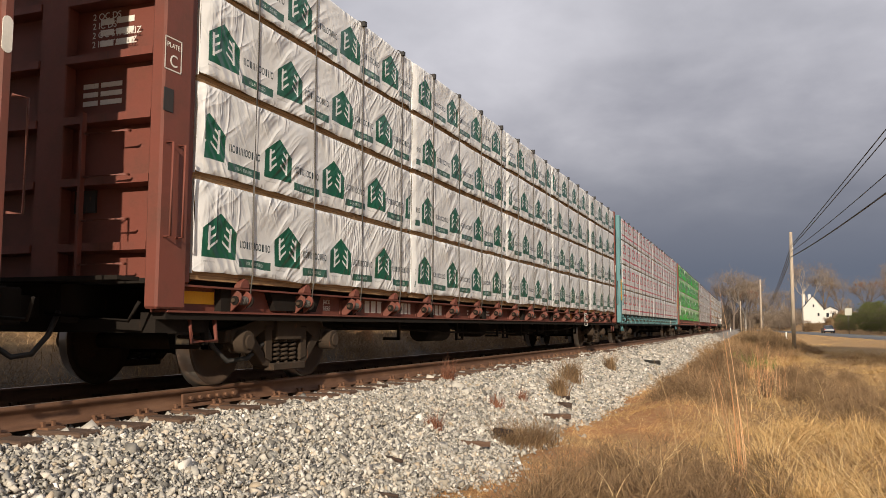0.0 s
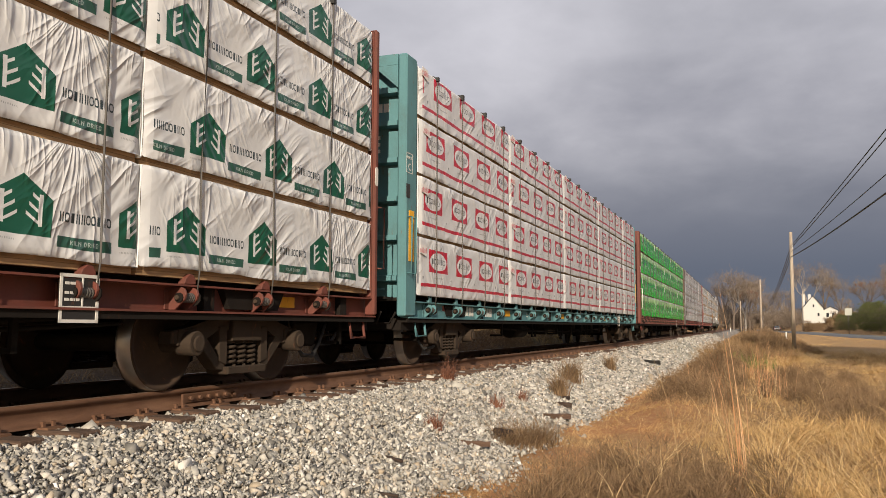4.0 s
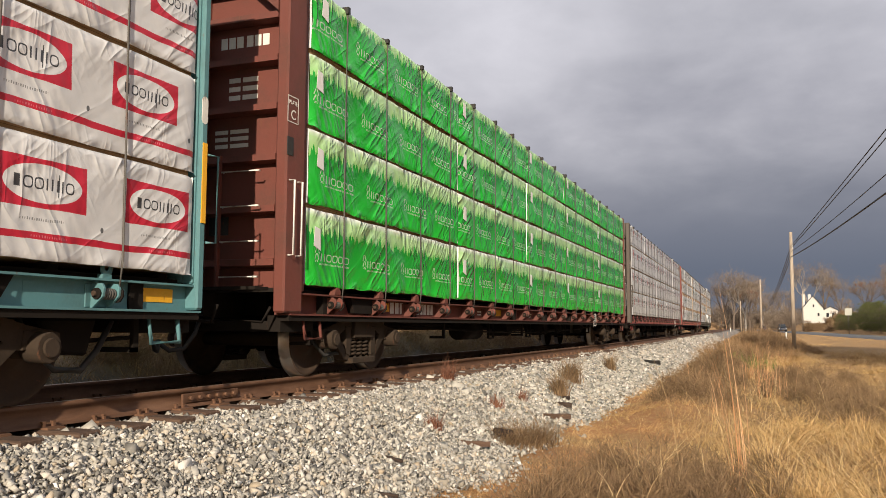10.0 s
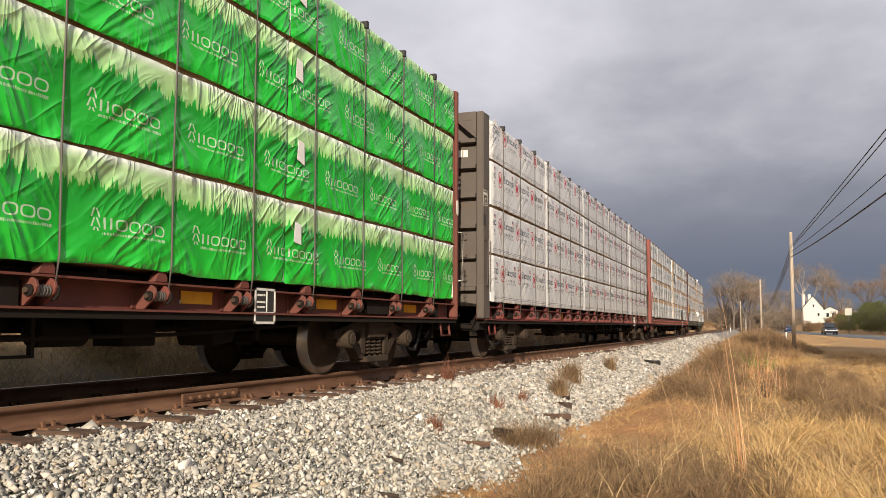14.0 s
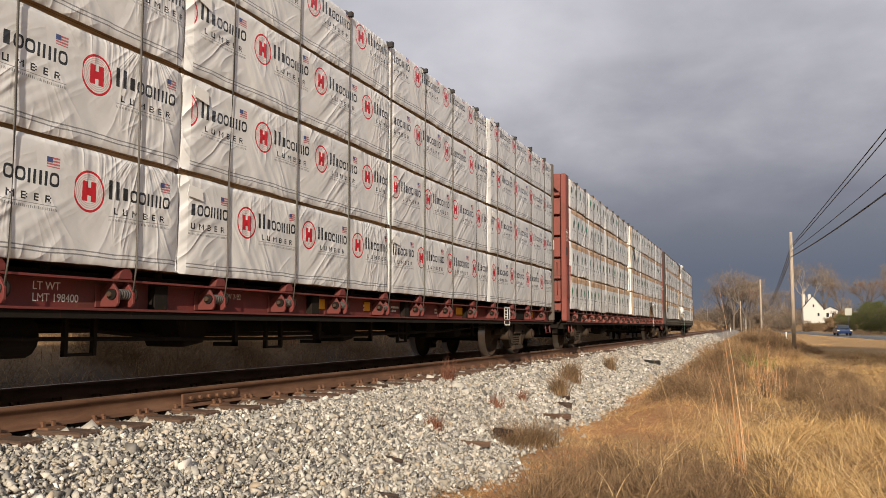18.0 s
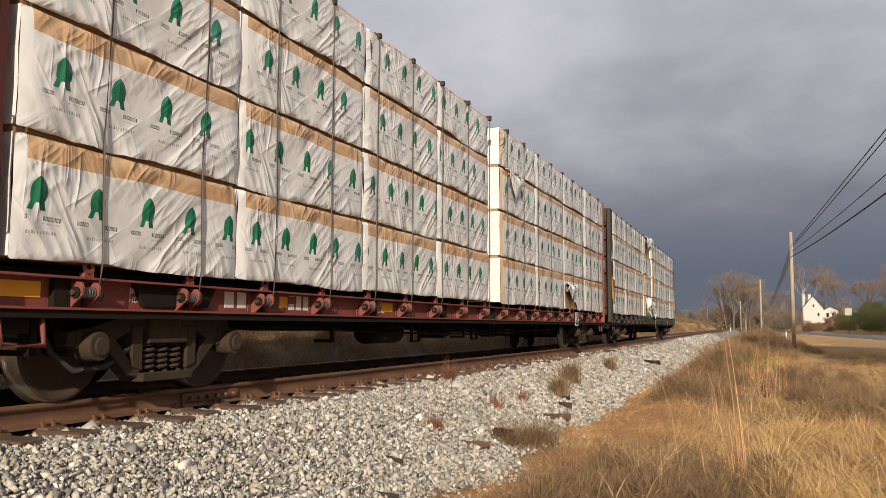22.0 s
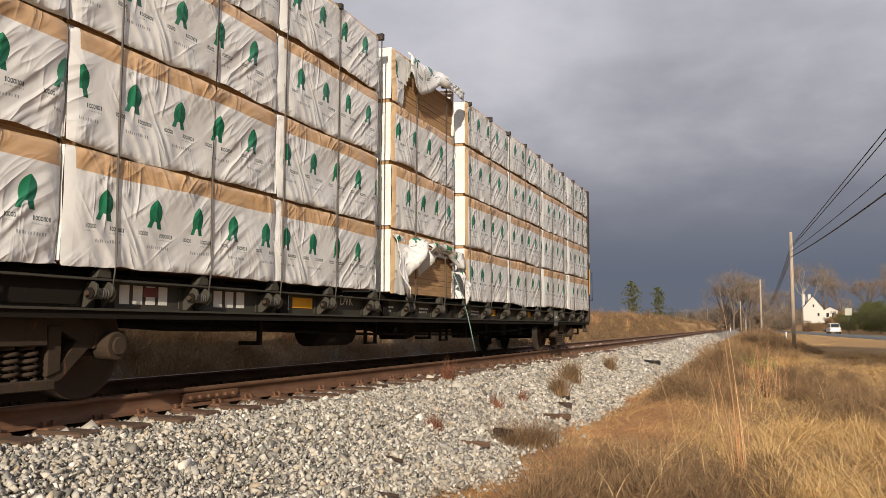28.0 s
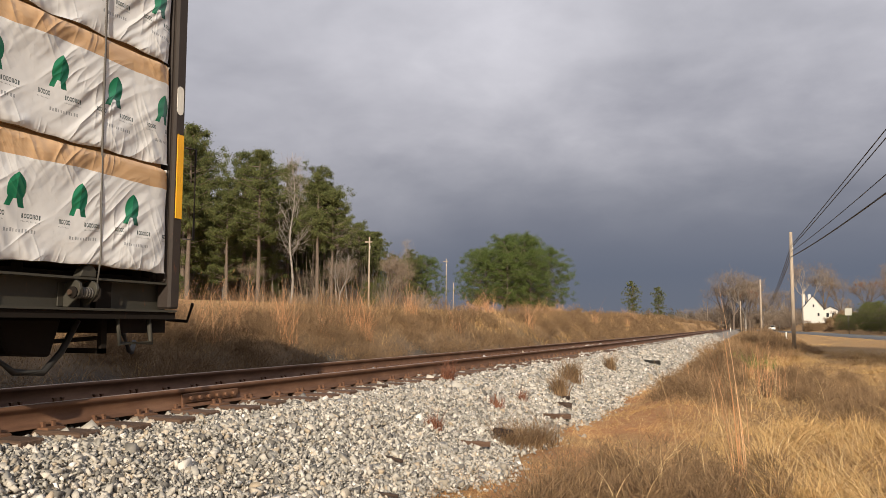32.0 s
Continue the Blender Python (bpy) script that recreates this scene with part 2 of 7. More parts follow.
def lumber(n, s):
    c = n.coord()
    x, y, z = n.xyz(c)
    line = n.m("FRACT", n.m("DIVIDE", n.m("ADD", z, 0.045), 0.0413))
    gap = n.m("MULTIPLY", n.m("LESS_THAN", line, 0.09), 0.55)
    g = n.noise(n.vm("MULTIPLY", c, (2, 1, 24)), 2.5, 4)
    a = n.ramp(g, [(0.25, (0.27, 0.155, 0.075)), (0.6, (0.42, 0.265, 0.135)), (0.85, (0.52, 0.36, 0.20))])
    return n.mix(gap, a, (0.06, 0.035, 0.018)), n.bump(line, 0.4, 0.01)


M_LUMBER = material("sawn_lumber", lumber, 0.8)


# ---- printed wraps: u runs along the car in metres, v up the bundle ----
def creases(n, uv, strength=0.55):
    """Long folds in three families, each in its own patches, fans of tension folds under the straps, and taut stretches between."""
    u, v, _ = n.xyz(uv)
    warp = n.noise(uv, 0.9, 2, 0.5, 0.0, True)
    wu, wv, _ = n.xyz(warp)
    u1 = n.m("ADD", u, n.m("MULTIPLY", wu, 0.30))
    v1 = n.m("ADD", v, n.m("MULTIPLY", wv, 0.30))

    def ridge(p, power=3.6):
        k = n.m("SUBTRACT", 1.0, n.m("MULTIPLY", n.m("ABSOLUTE", n.m("SUBTRACT", n.noise(p, 1.0, 2, 0.45, 0.15), 0.5)), 2.6), clamp=True)
        return n.m("POWER", k, power)

    def folds(c, s, across, along, lane):
        return ridge(n.vec(n.m("MULTIPLY", n.m("ADD", n.m("MULTIPLY", u1, c), n.m("MULTIPLY", v1, s)), across), n.m("MULTIPLY", n.m("ADD", n.m("MULTIPLY", u1, -s), n.m("MULTIPLY", v1, c)), along), lane))

    # folds that radiate from points along the upper edge
    cell = n.m("FLOOR", n.m("DIVIDE", u1, 1.22))
    k = n.n.new("ShaderNodeTexWhiteNoise")
    k.noise_dimensions = "1D"
    n.put(k.inputs["W"], cell)
    du = n.m("SUBTRACT", n.m("SUBTRACT", u1, n.m("MULTIPLY", cell, 1.22)), n.m("ADD", 0.25, n.m("MULTIPLY", k.outputs[0], 0.7)))
    dv = n.m("SUBTRACT", 1.02, v)
    angle = n.m("ARCTAN2", du, dv)
    fan = n.m("MULTIPLY", ridge(n.vec(n.m("MULTIPLY", angle, 4.5), n.m("MULTIPLY", dv, 0.8), n.m("MULTIPLY", cell, 3.7)), 4.0), n.m("MULTIPLY", n.step(0.55, 0.85, k.outputs[0]), n.step(0.62, 0.25, n.m("ABSOLUTE", du))))
    a = n.m("MULTIPLY", folds(0.62, -0.78, 4.6, 0.55, 1.0), n.step(0.40, 0.62, n.noise(uv, 0.9, 2)))
    b = n.m("MULTIPLY", folds(0.86, 0.50, 4.4, 0.6, 5.0), n.step(0.44, 0.64, n.noise(n.vm("ADD", uv, (31, 7, 0)), 1.0, 2)))
    c = n.m("MULTIPLY", folds(1.0, -0.12, 7.5, 0.8, 9.0), n.step(0.48, 0.64, n.noise(n.vm("ADD", uv, (3, 57, 0)), 1.3, 2)))
    h = n.m("ADD", n.m("ADD", a, n.m("MULTIPLY", fan, 0.55)), n.m("ADD", n.m("MULTIPLY", b, 0.8), n.m("MULTIPLY", c, 0.5)))
    crumple = n.m("MULTIPLY", ridge(n.vm("MULTIPLY", uv, (5.5, 6.5, 1.0)), 2.0), n.m("MULTIPLY", n.step(0.50, 0.66, n.noise(n.vm("ADD", uv, (77, 3, 0)), 1.1, 3)), 0.22))
    soft = n.m("MULTIPLY", n.noise(uv, 3.0, 3, 0.5), 0.35)
    return n.bump(n.m("ADD", n.m("ADD", h, crumple), soft), strength, 0.046), h


def box(n, u, v, u0, u1, v0, v1):
    """1 inside the rectangle."""
    a = n.m("MULTIPLY", n.m("GREATER_THAN", u, u0), n.m("LESS_THAN", u, u1))
    b = n.m("MULTIPLY", n.m("GREATER_THAN", v, v0), n.m("LESS_THAN", v, v1))
    return n.m("MULTIPLY", a, b)


def ellipse(n, u, v, cu, cv, ru, rv):
    a = n.m("POWER", n.m("ABSOLUTE", n.m("DIVIDE", n.m("SUBTRACT", u, cu), ru)), 2.0)
    b = n.m("POWER", n.m("ABSOLUTE", n.m("DIVIDE", n.m("SUBTRACT", v, cv), rv)), 2.0)
    return n.m("LESS_THAN", n.m("ADD", a, b), 1.0)


def strokes(n, u, v, u0, u1, v0, v1, step, solid=0.68):
    """A row of uneven upright bars, as high and as dense as the lettering that it stands for."""
    t = n.m("DIVIDE", n.m("SUBTRACT", u, u0), step * 0.55)
    k = n.n.new("ShaderNodeTexWhiteNoise")
    k.noise_dimensions = "1D"
    n.put(k.inputs["W"], n.m("ADD", n.m("FLOOR", t), u0 * 91.0 + v0 * 57.0))
    w = k.outputs[0]
    bars = n.m("LESS_THAN", n.m("FRACT", t), n.m("ADD", 0.25, n.m("MULTIPLY", w, solid * 0.7)))
    top = n.m("ADD", v0 + (v1 - v0) * 0.78, n.m("MULTIPLY", n.m("GREATER_THAN", w, 0.55), (v1 - v0) * 0.22))
    return n.m("MULTIPLY", n.m("MULTIPLY", box(n, u, v, u0, u1, v0, v1), bars), n.m("LESS_THAN", v, top))


GLYPHS = {"L": (31, 1, 1), "U": (31, 1, 1, 31), "M": (31, 8, 4, 8, 31), "B": (31, 21, 21, 10), "E": (31, 21, 21), "R": (31, 20, 22, 9), "K": (31, 4, 10, 17), "I": (31,), "N": (31, 8, 4, 31), "D": (31, 17, 17, 14), " ": (0, 0)}


def word(n, u, v, u0, u1, v0, v1, text):
    """Printed capitals out of a grid of five rows."""
    cols = [c for ch in text for c in GLYPHS[ch] + (0,)][:-1]
    t = n.m("DIVIDE", n.m("SUBTRACT", u, u0), u1 - u0)
    r = n.n.new("ShaderNodeValToRGB")
    r.color_ramp.interpolation = "CONSTANT"
    el = r.color_ramp.elements
    el.remove(el[1])
    last = None
    first = True
    for k, c in enumerate(cols):
        if c == last:
            continue
        e = el[0] if first else el.new(k / len(cols))
        first = False
        e.position, e.color = k / len(cols), (c / 32, c / 32, c / 32, 1)
        last = c
    n.put(r.inputs[0], t)
    row = n.m("FLOOR", n.m("MULTIPLY", n.m("DIVIDE", n.m("SUBTRACT", v, v0), v1 - v0), 5.0))
    bits = n.m("ADD", n.m("MULTIPLY", r.outputs[0], 32.0), 0.02)
    cut = n.m("FLOOR", n.m("DIVIDE", bits, n.m("POWER", 2.0, row)))
    on = n.m("GREATER_THAN", n.m("FRACT", n.m("MULTIPLY", cut, 0.5)), 0.25)
    return n.m("MULTIPLY", on, box(n, u, v, u0, u1, v0, v1))


def blocks(n, u, v, u0, u1, v0, v1, count, thick=0.26):
    """Plain rings and bars in a row, as wide, high and heavy as the brand lettering that they stand for."""
    f = n.m("MULTIPLY", n.m("DIVIDE", n.m("SUBTRACT", u, u0), u1 - u0), float(count))
    k = n.n.new("ShaderNodeTexWhiteNoise")
    k.noise_dimensions = "1D"
    n.put(k.inputs["W"], n.m("ADD", n.m("FLOOR", f), count * 7.3 + 0.5))
    a = n.m("DIVIDE", n.m("SUBTRACT", n.m("FRACT", f), 0.5), 0.44)
    b = n.m("DIVIDE", n.m("SUBTRACT", v, (v0 + v1) / 2), (v1 - v0) / 2)
    aa, ab = n.m("ABSOLUTE", a), n.m("ABSOLUTE", b)

    def round_box(s):
        return n.m("LESS_THAN", n.m("ADD", n.m("POWER", n.m("DIVIDE", aa, s), 3.0), n.m("POWER", n.m("DIVIDE", ab, s), 3.0)), 1.0)

    ring = n.m("SUBTRACT", round_box(1.0), round_box(1.0 - thick * 1.35), clamp=True)
    slab = n.m("MULTIPLY", n.m("LESS_THAN", aa, 0.62), n.m("LESS_THAN", ab, 1.0))
    twin = n.m("MULTIPLY", n.m("LESS_THAN", n.m("ABSOLUTE", n.m("SUBTRACT", aa, 0.55)), thick * 0.9), n.m("LESS_THAN", ab, 1.0))
    w = k.outputs[0]
    pick = n.mix(n.m("GREATER_THAN", w, 0.72), n.mix(n.m("GREATER_THAN", w, 0.50), ring, slab), twin)
    return n.m("MULTIPLY", n.xyz(pick)[0], box(n, u, v, u0, u1, v0, v1))


WHITE = (0.645, 0.642, 0.636)


def printed(name, pitch, draw, base=WHITE, rough=0.42, folds=0.68):
    def make(n, s):
        uv = n.n.new("ShaderNodeUVMap").outputs[0]
        nrm, h = creases(n, uv, folds)
        u, v, _ = n.xyz(uv)
        wob = n.m("MULTIPLY", n.m("SUBTRACT", n.noise(uv, 1.3, 3), 0.5), 0.05)
        cell = n.m("FLOOR", n.m("DIVIDE", u, pitch))
        uu = n.m("SUBTRACT", u, n.m("MULTIPLY", cell, pitch))
        v2 = n.m("ADD", v, wob)
        u2 = n.m("ADD", uu, n.m("MULTIPLY", n.m("SUBTRACT", n.noise(n.vm("ADD", uv, (7, 3, 0)), 1.9, 3), 0.5), 0.035))
        grime = n.noise(uv, 2.4, 6, 0.65)
        b = n.mix(n.m("MULTIPLY", n.step(0.45, 0.8, grime), 0.35), base, tuple(c * 0.62 for c in base))
        return draw(n, u2, v2, u, b, uv), nrm
    return material(name, make, rough * 0.85, spec=0.5)


def draw_house(n, u, v, ux, b, uv):
    green, dark = (0.010, 0.085, 0.050), (0.025, 0.04, 0.045)
    du = n.m("ABSOLUTE", n.m("SUBTRACT", u, 0.265))
    roof = n.m("SUBTRACT", 0.585, n.m("MULTIPLY", du, 0.62))
    body = n.m("MULTIPLY", n.m("LESS_THAN", du, 0.262), n.m("MULTIPLY", n.m("GREATER_THAN", v, 0.15), n.m("LESS_THAN", v, roof)))
    c = n.mix(body, b, green)
    # white stems with slits that leave a fir between them
    stem = n.m("MULTIPLY", n.m("LESS_THAN", n.m("ABSOLUTE", n.m("SUBTRACT", du, 0.158)), 0.017), n.m("MULTIPLY", n.m("GREATER_THAN", v, 0.225), n.m("LESS_THAN", v, 0.455)))
    c = n.mix(stem, c, b)
    for v0, d0 in ((0.245, 0.035), (0.325, 0.06), (0.405, 0.085)):
        rise = n.m("ADD", v0, n.m("MULTIPLY", n.m("SUBTRACT", 0.158, du), 0.62))
        slit = n.m("MULTIPLY", n.m("LESS_THAN", n.m("ABSOLUTE", n.m("SUBTRACT", v, rise)), 0.013), n.m("MULTIPLY", n.m("GREATER_THAN", du, d0), n.m("LESS_THAN", du, 0.16)))
        c = n.mix(slit, c, b)
    c = n.mix(blocks(n, u, v, 0.585, 1.12, 0.285, 0.36, 10, 0.28), c, dark)
    c = n.mix(box(n, u, v, 0.585, 1.13, 0.085, 0.175), c, (0.030, 0.095, 0.068))
    c = n.mix(word(n, u, v, 0.71, 0.99, 0.113, 0.149, "KILN DRIED"), c, (0.36, 0.42, 0.39))
    return n.mix(strokes(n, u, v, 0.02, 0.22, 0.10, 0.116, 0.03, 0.5), c, (0.35, 0.36, 0.35))


def draw_oval(n, u, v, ux, b, uv):
    red, ink = (0.47, 0.018, 0.040), (0.045, 0.045, 0.05)
    c = n.mix(box(n, u, v, 0.0, 0.78, 0.355, 0.705), b, red)
    c = n.mix(ellipse(n, u, v, 0.39, 0.530, 0.345, 0.138), c, b)
    c = n.mix(blocks(n, u, v, 0.115, 0.665, 0.487, 0.573, 6, 0.2), c, ink)
    c = n.mix(box(n, u, v, 0.512, 0.522, 0.445, 0.615), c, ink)
    c = n.mix(strokes(n, u, v, 0.20, 0.57, 0.264, 0.284, 0.035, 0.6), c, (0.22, 0.22, 0.22))
    c = n.mix(ellipse(n, u, v, 0.95, 0.262, 0.016, 0.022), c, (0.1, 0.1, 0.1))
    band = n.m("MULTIPLY", n.m("GREATER_THAN", v, 0.132), n.m("LESS_THAN", v, 0.182))
    c = n.mix(band, c, red)
    return n.mix(strokes(n, u, v, 0.30, 0.62, 0.148, 0.166, 0.04, 0.4), c, (0.55, 0.16, 0.18))


def draw_meadow(n, u, v, ux, b, uv):
    tall = n.noise(n.vec(n.m("MULTIPLY", ux, 3.0), 0.0, 0.0), 1.0, 2, 0.5)
    tall2 = n.noise(n.vec(n.m("MULTIPLY", ux, 19.0), n.m("MULTIPLY", v, 0.6), 4.0), 1.0, 3, 0.75)
    spike = n.m("POWER", n.m("MULTIPLY", tall2, 1.25), 2.2)
    top = n.m("ADD", 0.42, n.m("ADD", n.m("MULTIPLY", tall, 0.16), n.m("MULTIPLY", spike, 0.30)))
    haze = n.mix(n.step(0.50, 0.72, v), (0.20, 0.54, 0.10), (0.40, 0.63, 0.30))
    haze = n.mix(n.step(0.77, 0.86, v), haze, (0.70, 0.70, 0.69))
    deep = n.mix(n.step(0.02, 0.55, v), (0.020, 0.50, 0.040), (0.014, 0.31, 0.030))
    c = n.mix(n.m("LESS_THAN", v, top), haze, deep)
    pale = (0.42, 0.58, 0.40)
    c = n.mix(blocks(n, u, v, 0.11, 0.84, 0.275, 0.365, 5, 0.2), c, pale)
    fir = n.m("ABSOLUTE", n.m("SUBTRACT", n.m("ABSOLUTE", n.m("SUBTRACT", u, 0.05)), n.m("ADD", 0.012, n.m("MULTIPLY", n.m("FRACT", n.m("MULTIPLY", n.m("SUBTRACT", 0.43, v), 14.0)), 0.035))))
    c = n.mix(n.m("MULTIPLY", n.m("LESS_THAN", fir, 0.009), box(n, u, v, -0.02, 0.10, 0.26, 0.43)), c, pale)
    return n.mix(strokes(n, u, v, 0.12, 0.84, 0.232, 0.254, 0.03, 0.6), c, pale)


def draw_ring(n, u, v, ux, b, uv):
    red, ink = (0.46, 0.020, 0.030), (0.030, 0.030, 0.034)
    c = n.mix(ellipse(n, u, v, 0.148, 0.545, 0.155, 0.158), b, red)
    c = n.mix(ellipse(n, u, v, 0.148, 0.545, 0.137, 0.139), c, b)
    for r in (0.128, 0.112, 0.096):
        c = n.mix(ellipse(n, u, v, 0.148, 0.545, r, r), c, (0.54, 0.36, 0.35))
        c = n.mix(ellipse(n, u, v, 0.148, 0.545, r - 0.007, r - 0.007), c, b)
    for u0, u1, v0, v1 in ((0.078, 0.132, 0.47, 0.62), (0.164, 0.218, 0.47, 0.62), (0.10, 0.20, 0.515, 0.575)):
        c = n.mix(box(n, u, v, u0, u1, v0, v1), c, red)
    c = n.mix(blocks(n, u, v, 0.485, 1.065, 0.522, 0.625, 6, 0.3), c, ink)
    for u0, u1 in ((0.350, 0.388), (0.428, 0.466)):
        c = n.mix(box(n, u, v, u0, u1, 0.515, 0.665), c, ink)
    c = n.mix(word(n, u, v, 0.41, 1.00, 0.402, 0.455, "L U M B E R"), c, ink)
    c = n.mix(box(n, u, v, 0.36, 1.06, 0.381, 0.386), c, (0.25, 0.25, 0.25))
    c = n.mix(strokes(n, u, v, 0.36, 1.06, 0.348, 0.368, 0.03, 0.6), c, (0.24, 0.24, 0.24))
    c = n.mix(box(n, u, v, 0.945, 1.06, 0.66, 0.735), c, (0.42, 0.12, 0.13))
    for k in range(3):
        c = n.mix(box(n, u, v, 0.945, 1.06, 0.668 + 0.022 * k, 0.678 + 0.022 * k), c, (0.55, 0.50, 0.50))
    c = n.mix(box(n, u, v, 0.945, 0.995, 0.695, 0.735), c, (0.06, 0.08, 0.20))
    for v0 in (0.058, 0.088):
        c = n.mix(n.m("MULTIPLY", n.m("GREATER_THAN", v, v0), n.m("LESS_THAN", v, v0 + 0.010)), c, (0.22, 0.22, 0.23))
    return c


def draw_leaf(n, u, v, ux, b, uv):
    green = (0.018, 0.20, 0.095)
    tan = n.m("MULTIPLY", n.m("GREATER_THAN", v, n.m("ADD", 0.668, n.m("MULTIPLY", n.noise(n.vec(n.m("MULTIPLY", ux, 1.1), 0.0, 0.0), 1.0, 2), 0.05))), n.m("ADD", 0.30, n.m("MULTIPLY", n.step(0.42, 0.46, n.noise(n.vec(n.m("MULTIPLY", n.m("FLOOR", n.m("DIVIDE", ux, 0.46)), 3.7), 0.0, 0.0), 1.0, 1)), 0.65)))
    shade = n.mix(n.noise(n.vec(n.m("MULTIPLY", ux, 2.0), n.m("MULTIPLY", v, 18.0), 0.0), 1.4, 4), (0.47, 0.265, 0.115), (0.57, 0.38, 0.21))
    c = n.mix(tan, b, shade)
    du = n.m("SUBTRACT", u, n.m("ADD", 0.195, n.m("MULTIPLY", n.m("SUBTRACT", v, 0.46), 0.12)))
    ad = n.m("ABSOLUTE", du)
    bulge = n.m("MULTIPLY", n.m("SUBTRACT", 1.0, n.m("POWER", n.m("DIVIDE", n.m("ABSOLUTE", n.m("SUBTRACT", v, 0.465)), 0.122), 2.4)), 0.076)
    blade = n.m("MULTIPLY", n.m("LESS_THAN", ad, bulge), n.m("GREATER_THAN", v, 0.395))
    foot = n.m("ADD", 0.030, n.m("MULTIPLY", n.m("SUBTRACT", 0.42, v), 0.36))
    legs = n.m("MULTIPLY", n.m("LESS_THAN", n.m("ABSOLUTE", n.m("SUBTRACT", ad, foot)), 0.025), n.m("MULTIPLY", n.m("GREATER_THAN", v, 0.338), n.m("LESS_THAN", v, 0.425)))
    tone = n.mix(n.m("GREATER_THAN", du, 0.006), green, (0.010, 0.105, 0.060))
    c = n.mix(n.m("MAXIMUM", blade, legs), c, tone)
    for u0, u1, k in ((0.0, 0.11, 5), (0.245, 0.41, 7)):
        c = n.mix(blocks(n, u, v, u0, u1, 0.268, 0.302, k, 0.36), c, (0.09, 0.11, 0.11))
        c = n.mix(strokes(n, u, v, u0, u1, 0.243, 0.252, 0.02, 0.6), c, (0.33, 0.34, 0.34))
    return n.mix(strokes(n, u, v, 0.11, 0.38, 0.172, 0.196, 0.045, 0.6), c, (0.30, 0.31, 0.32))


P_HOUSE = printed("white_wrap_with_green_houses", 1.2, draw_house, WHITE, 0.36, 0.66)
P_OVAL = printed("white_wrap_with_red_ovals", 1.2, draw_oval, (0.62, 0.615, 0.615), 0.42, 0.46)
P_MEADOW = printed("green_meadow_wrap", 1.2, draw_meadow, (0.55, 0.58, 0.52), 0.27, 0.85)
P_RING = printed("white_wrap_with_red_rings", 1.206, draw_ring, (0.625, 0.622, 0.62), 0.30, 0.42)
P_LEAF = printed("white_wrap_with_green_leaves", 0.56, draw_leaf, (0.685, 0.683, 0.68), 0.30, 0.66)
P_PLAIN = printed("plain_white_wrap", 1.2, lambda n, u, v, ux, b, uv: b, (0.72, 0.718, 0.71), 0.42, 0.5)
P_TAPE = printed("tan_edge_paper", 1.2, lambda n, u, v, ux, b, uv: b, (0.60, 0.42, 0.25), 0.5, 0.6)
P_TAGS = printed("white_paper_label", 1.2, lambda n, u, v, ux, b, uv: b, (0.72, 0.71, 0.69), 0.6, 0.3)
M_DULLTAG = paint("dull_plate", (0.10, 0.10, 0.085), amount=0.4)
M_PINKTAG = material("red_printed_label", lambda n, s: n.mix(strokes(n, *n.xyz(n.coord())[1:], 0.0, 0.5, 0.62, 0.70, 0.05, 0.8), (0.70, 0.66, 0.64), (0.55, 0.12, 0.14)), 0.6)


# ---- mesh helpers ----
def add_box(bm, x0, x1, y0, y1, z0, z1, mi=0):
    vs = [bm.verts.new((x, y, z)) for x in (x0, x1) for y in (y0, y1) for z in (z0, z1)]
    for q in ((0, 1, 3, 2), (4, 6, 7, 5), (0, 4, 5, 1), (2, 3, 7, 6), (0, 2, 6, 4), (1, 5, 7, 3)):
        bm.faces.new([vs[i] for i in q]).material_index = mi
    return vs


def add_rod(bm, a, b, r, seg=8, mi=0, r2=None, caps=True):
    a, b = Vector(a), Vector(b)
    q = (b - a).to_track_quat("Z", "Y")
    r2 = r if r2 is None else r2
    rings = []
    for p, rad in ((a, r), (b, r2)):
        rings.append([bm.verts.new(p + q @ Vector((rad * math.cos(2 * math.pi * i / seg), rad * math.sin(2 * math.pi * i / seg), 0))) for i in range(seg)])
    for i in range(seg):
        j = (i + 1) % seg
        f = bm.faces.new((rings[0][i], rings[0][j], rings[1][j], rings[1][i]))
        f.material_index, f.smooth = mi, True
    if caps:
        bm.faces.new(rings[0][::-1]).material_index = mi
        bm.faces.new(rings[1]).material_index = mi


def add_path(bm, pts, r, seg=6, mi=0):
    """A bent round bar through the points, in one piece."""
    pts = [Vector(p) for p in pts]
    rings = []
    for i, p in enumerate(pts):
        d = (pts[min(i + 1, len(pts) - 1)] - pts[max(i - 1, 0)]).normalized()
        up = Vector((0, 0, 1)) if abs(d.z) < 0.9 else Vector((1, 0, 0))
        a = d.cross(up).normalized()
        b = d.cross(a)
        rings.append([bm.verts.new(p + (a * math.cos(2 * math.pi * k / seg) + b * math.sin(2 * math.pi * k / seg)) * r) for k in range(seg)])
    for s, t in zip(rings, rings[1:]):
        da = min(range(seg), key=lambda o: (s[0].co - t[o].co).length)
        for k in range(seg):
            f = bm.faces.new((s[k], s[(k + 1) % seg], t[(k + 1 + da) % seg], t[(k + da) % seg]))
            f.material_index, f.smooth = mi, True
    bm.faces.new(rings[0][::-1]).material_index = mi
    bm.faces.new(rings[-1]).material_index = mi


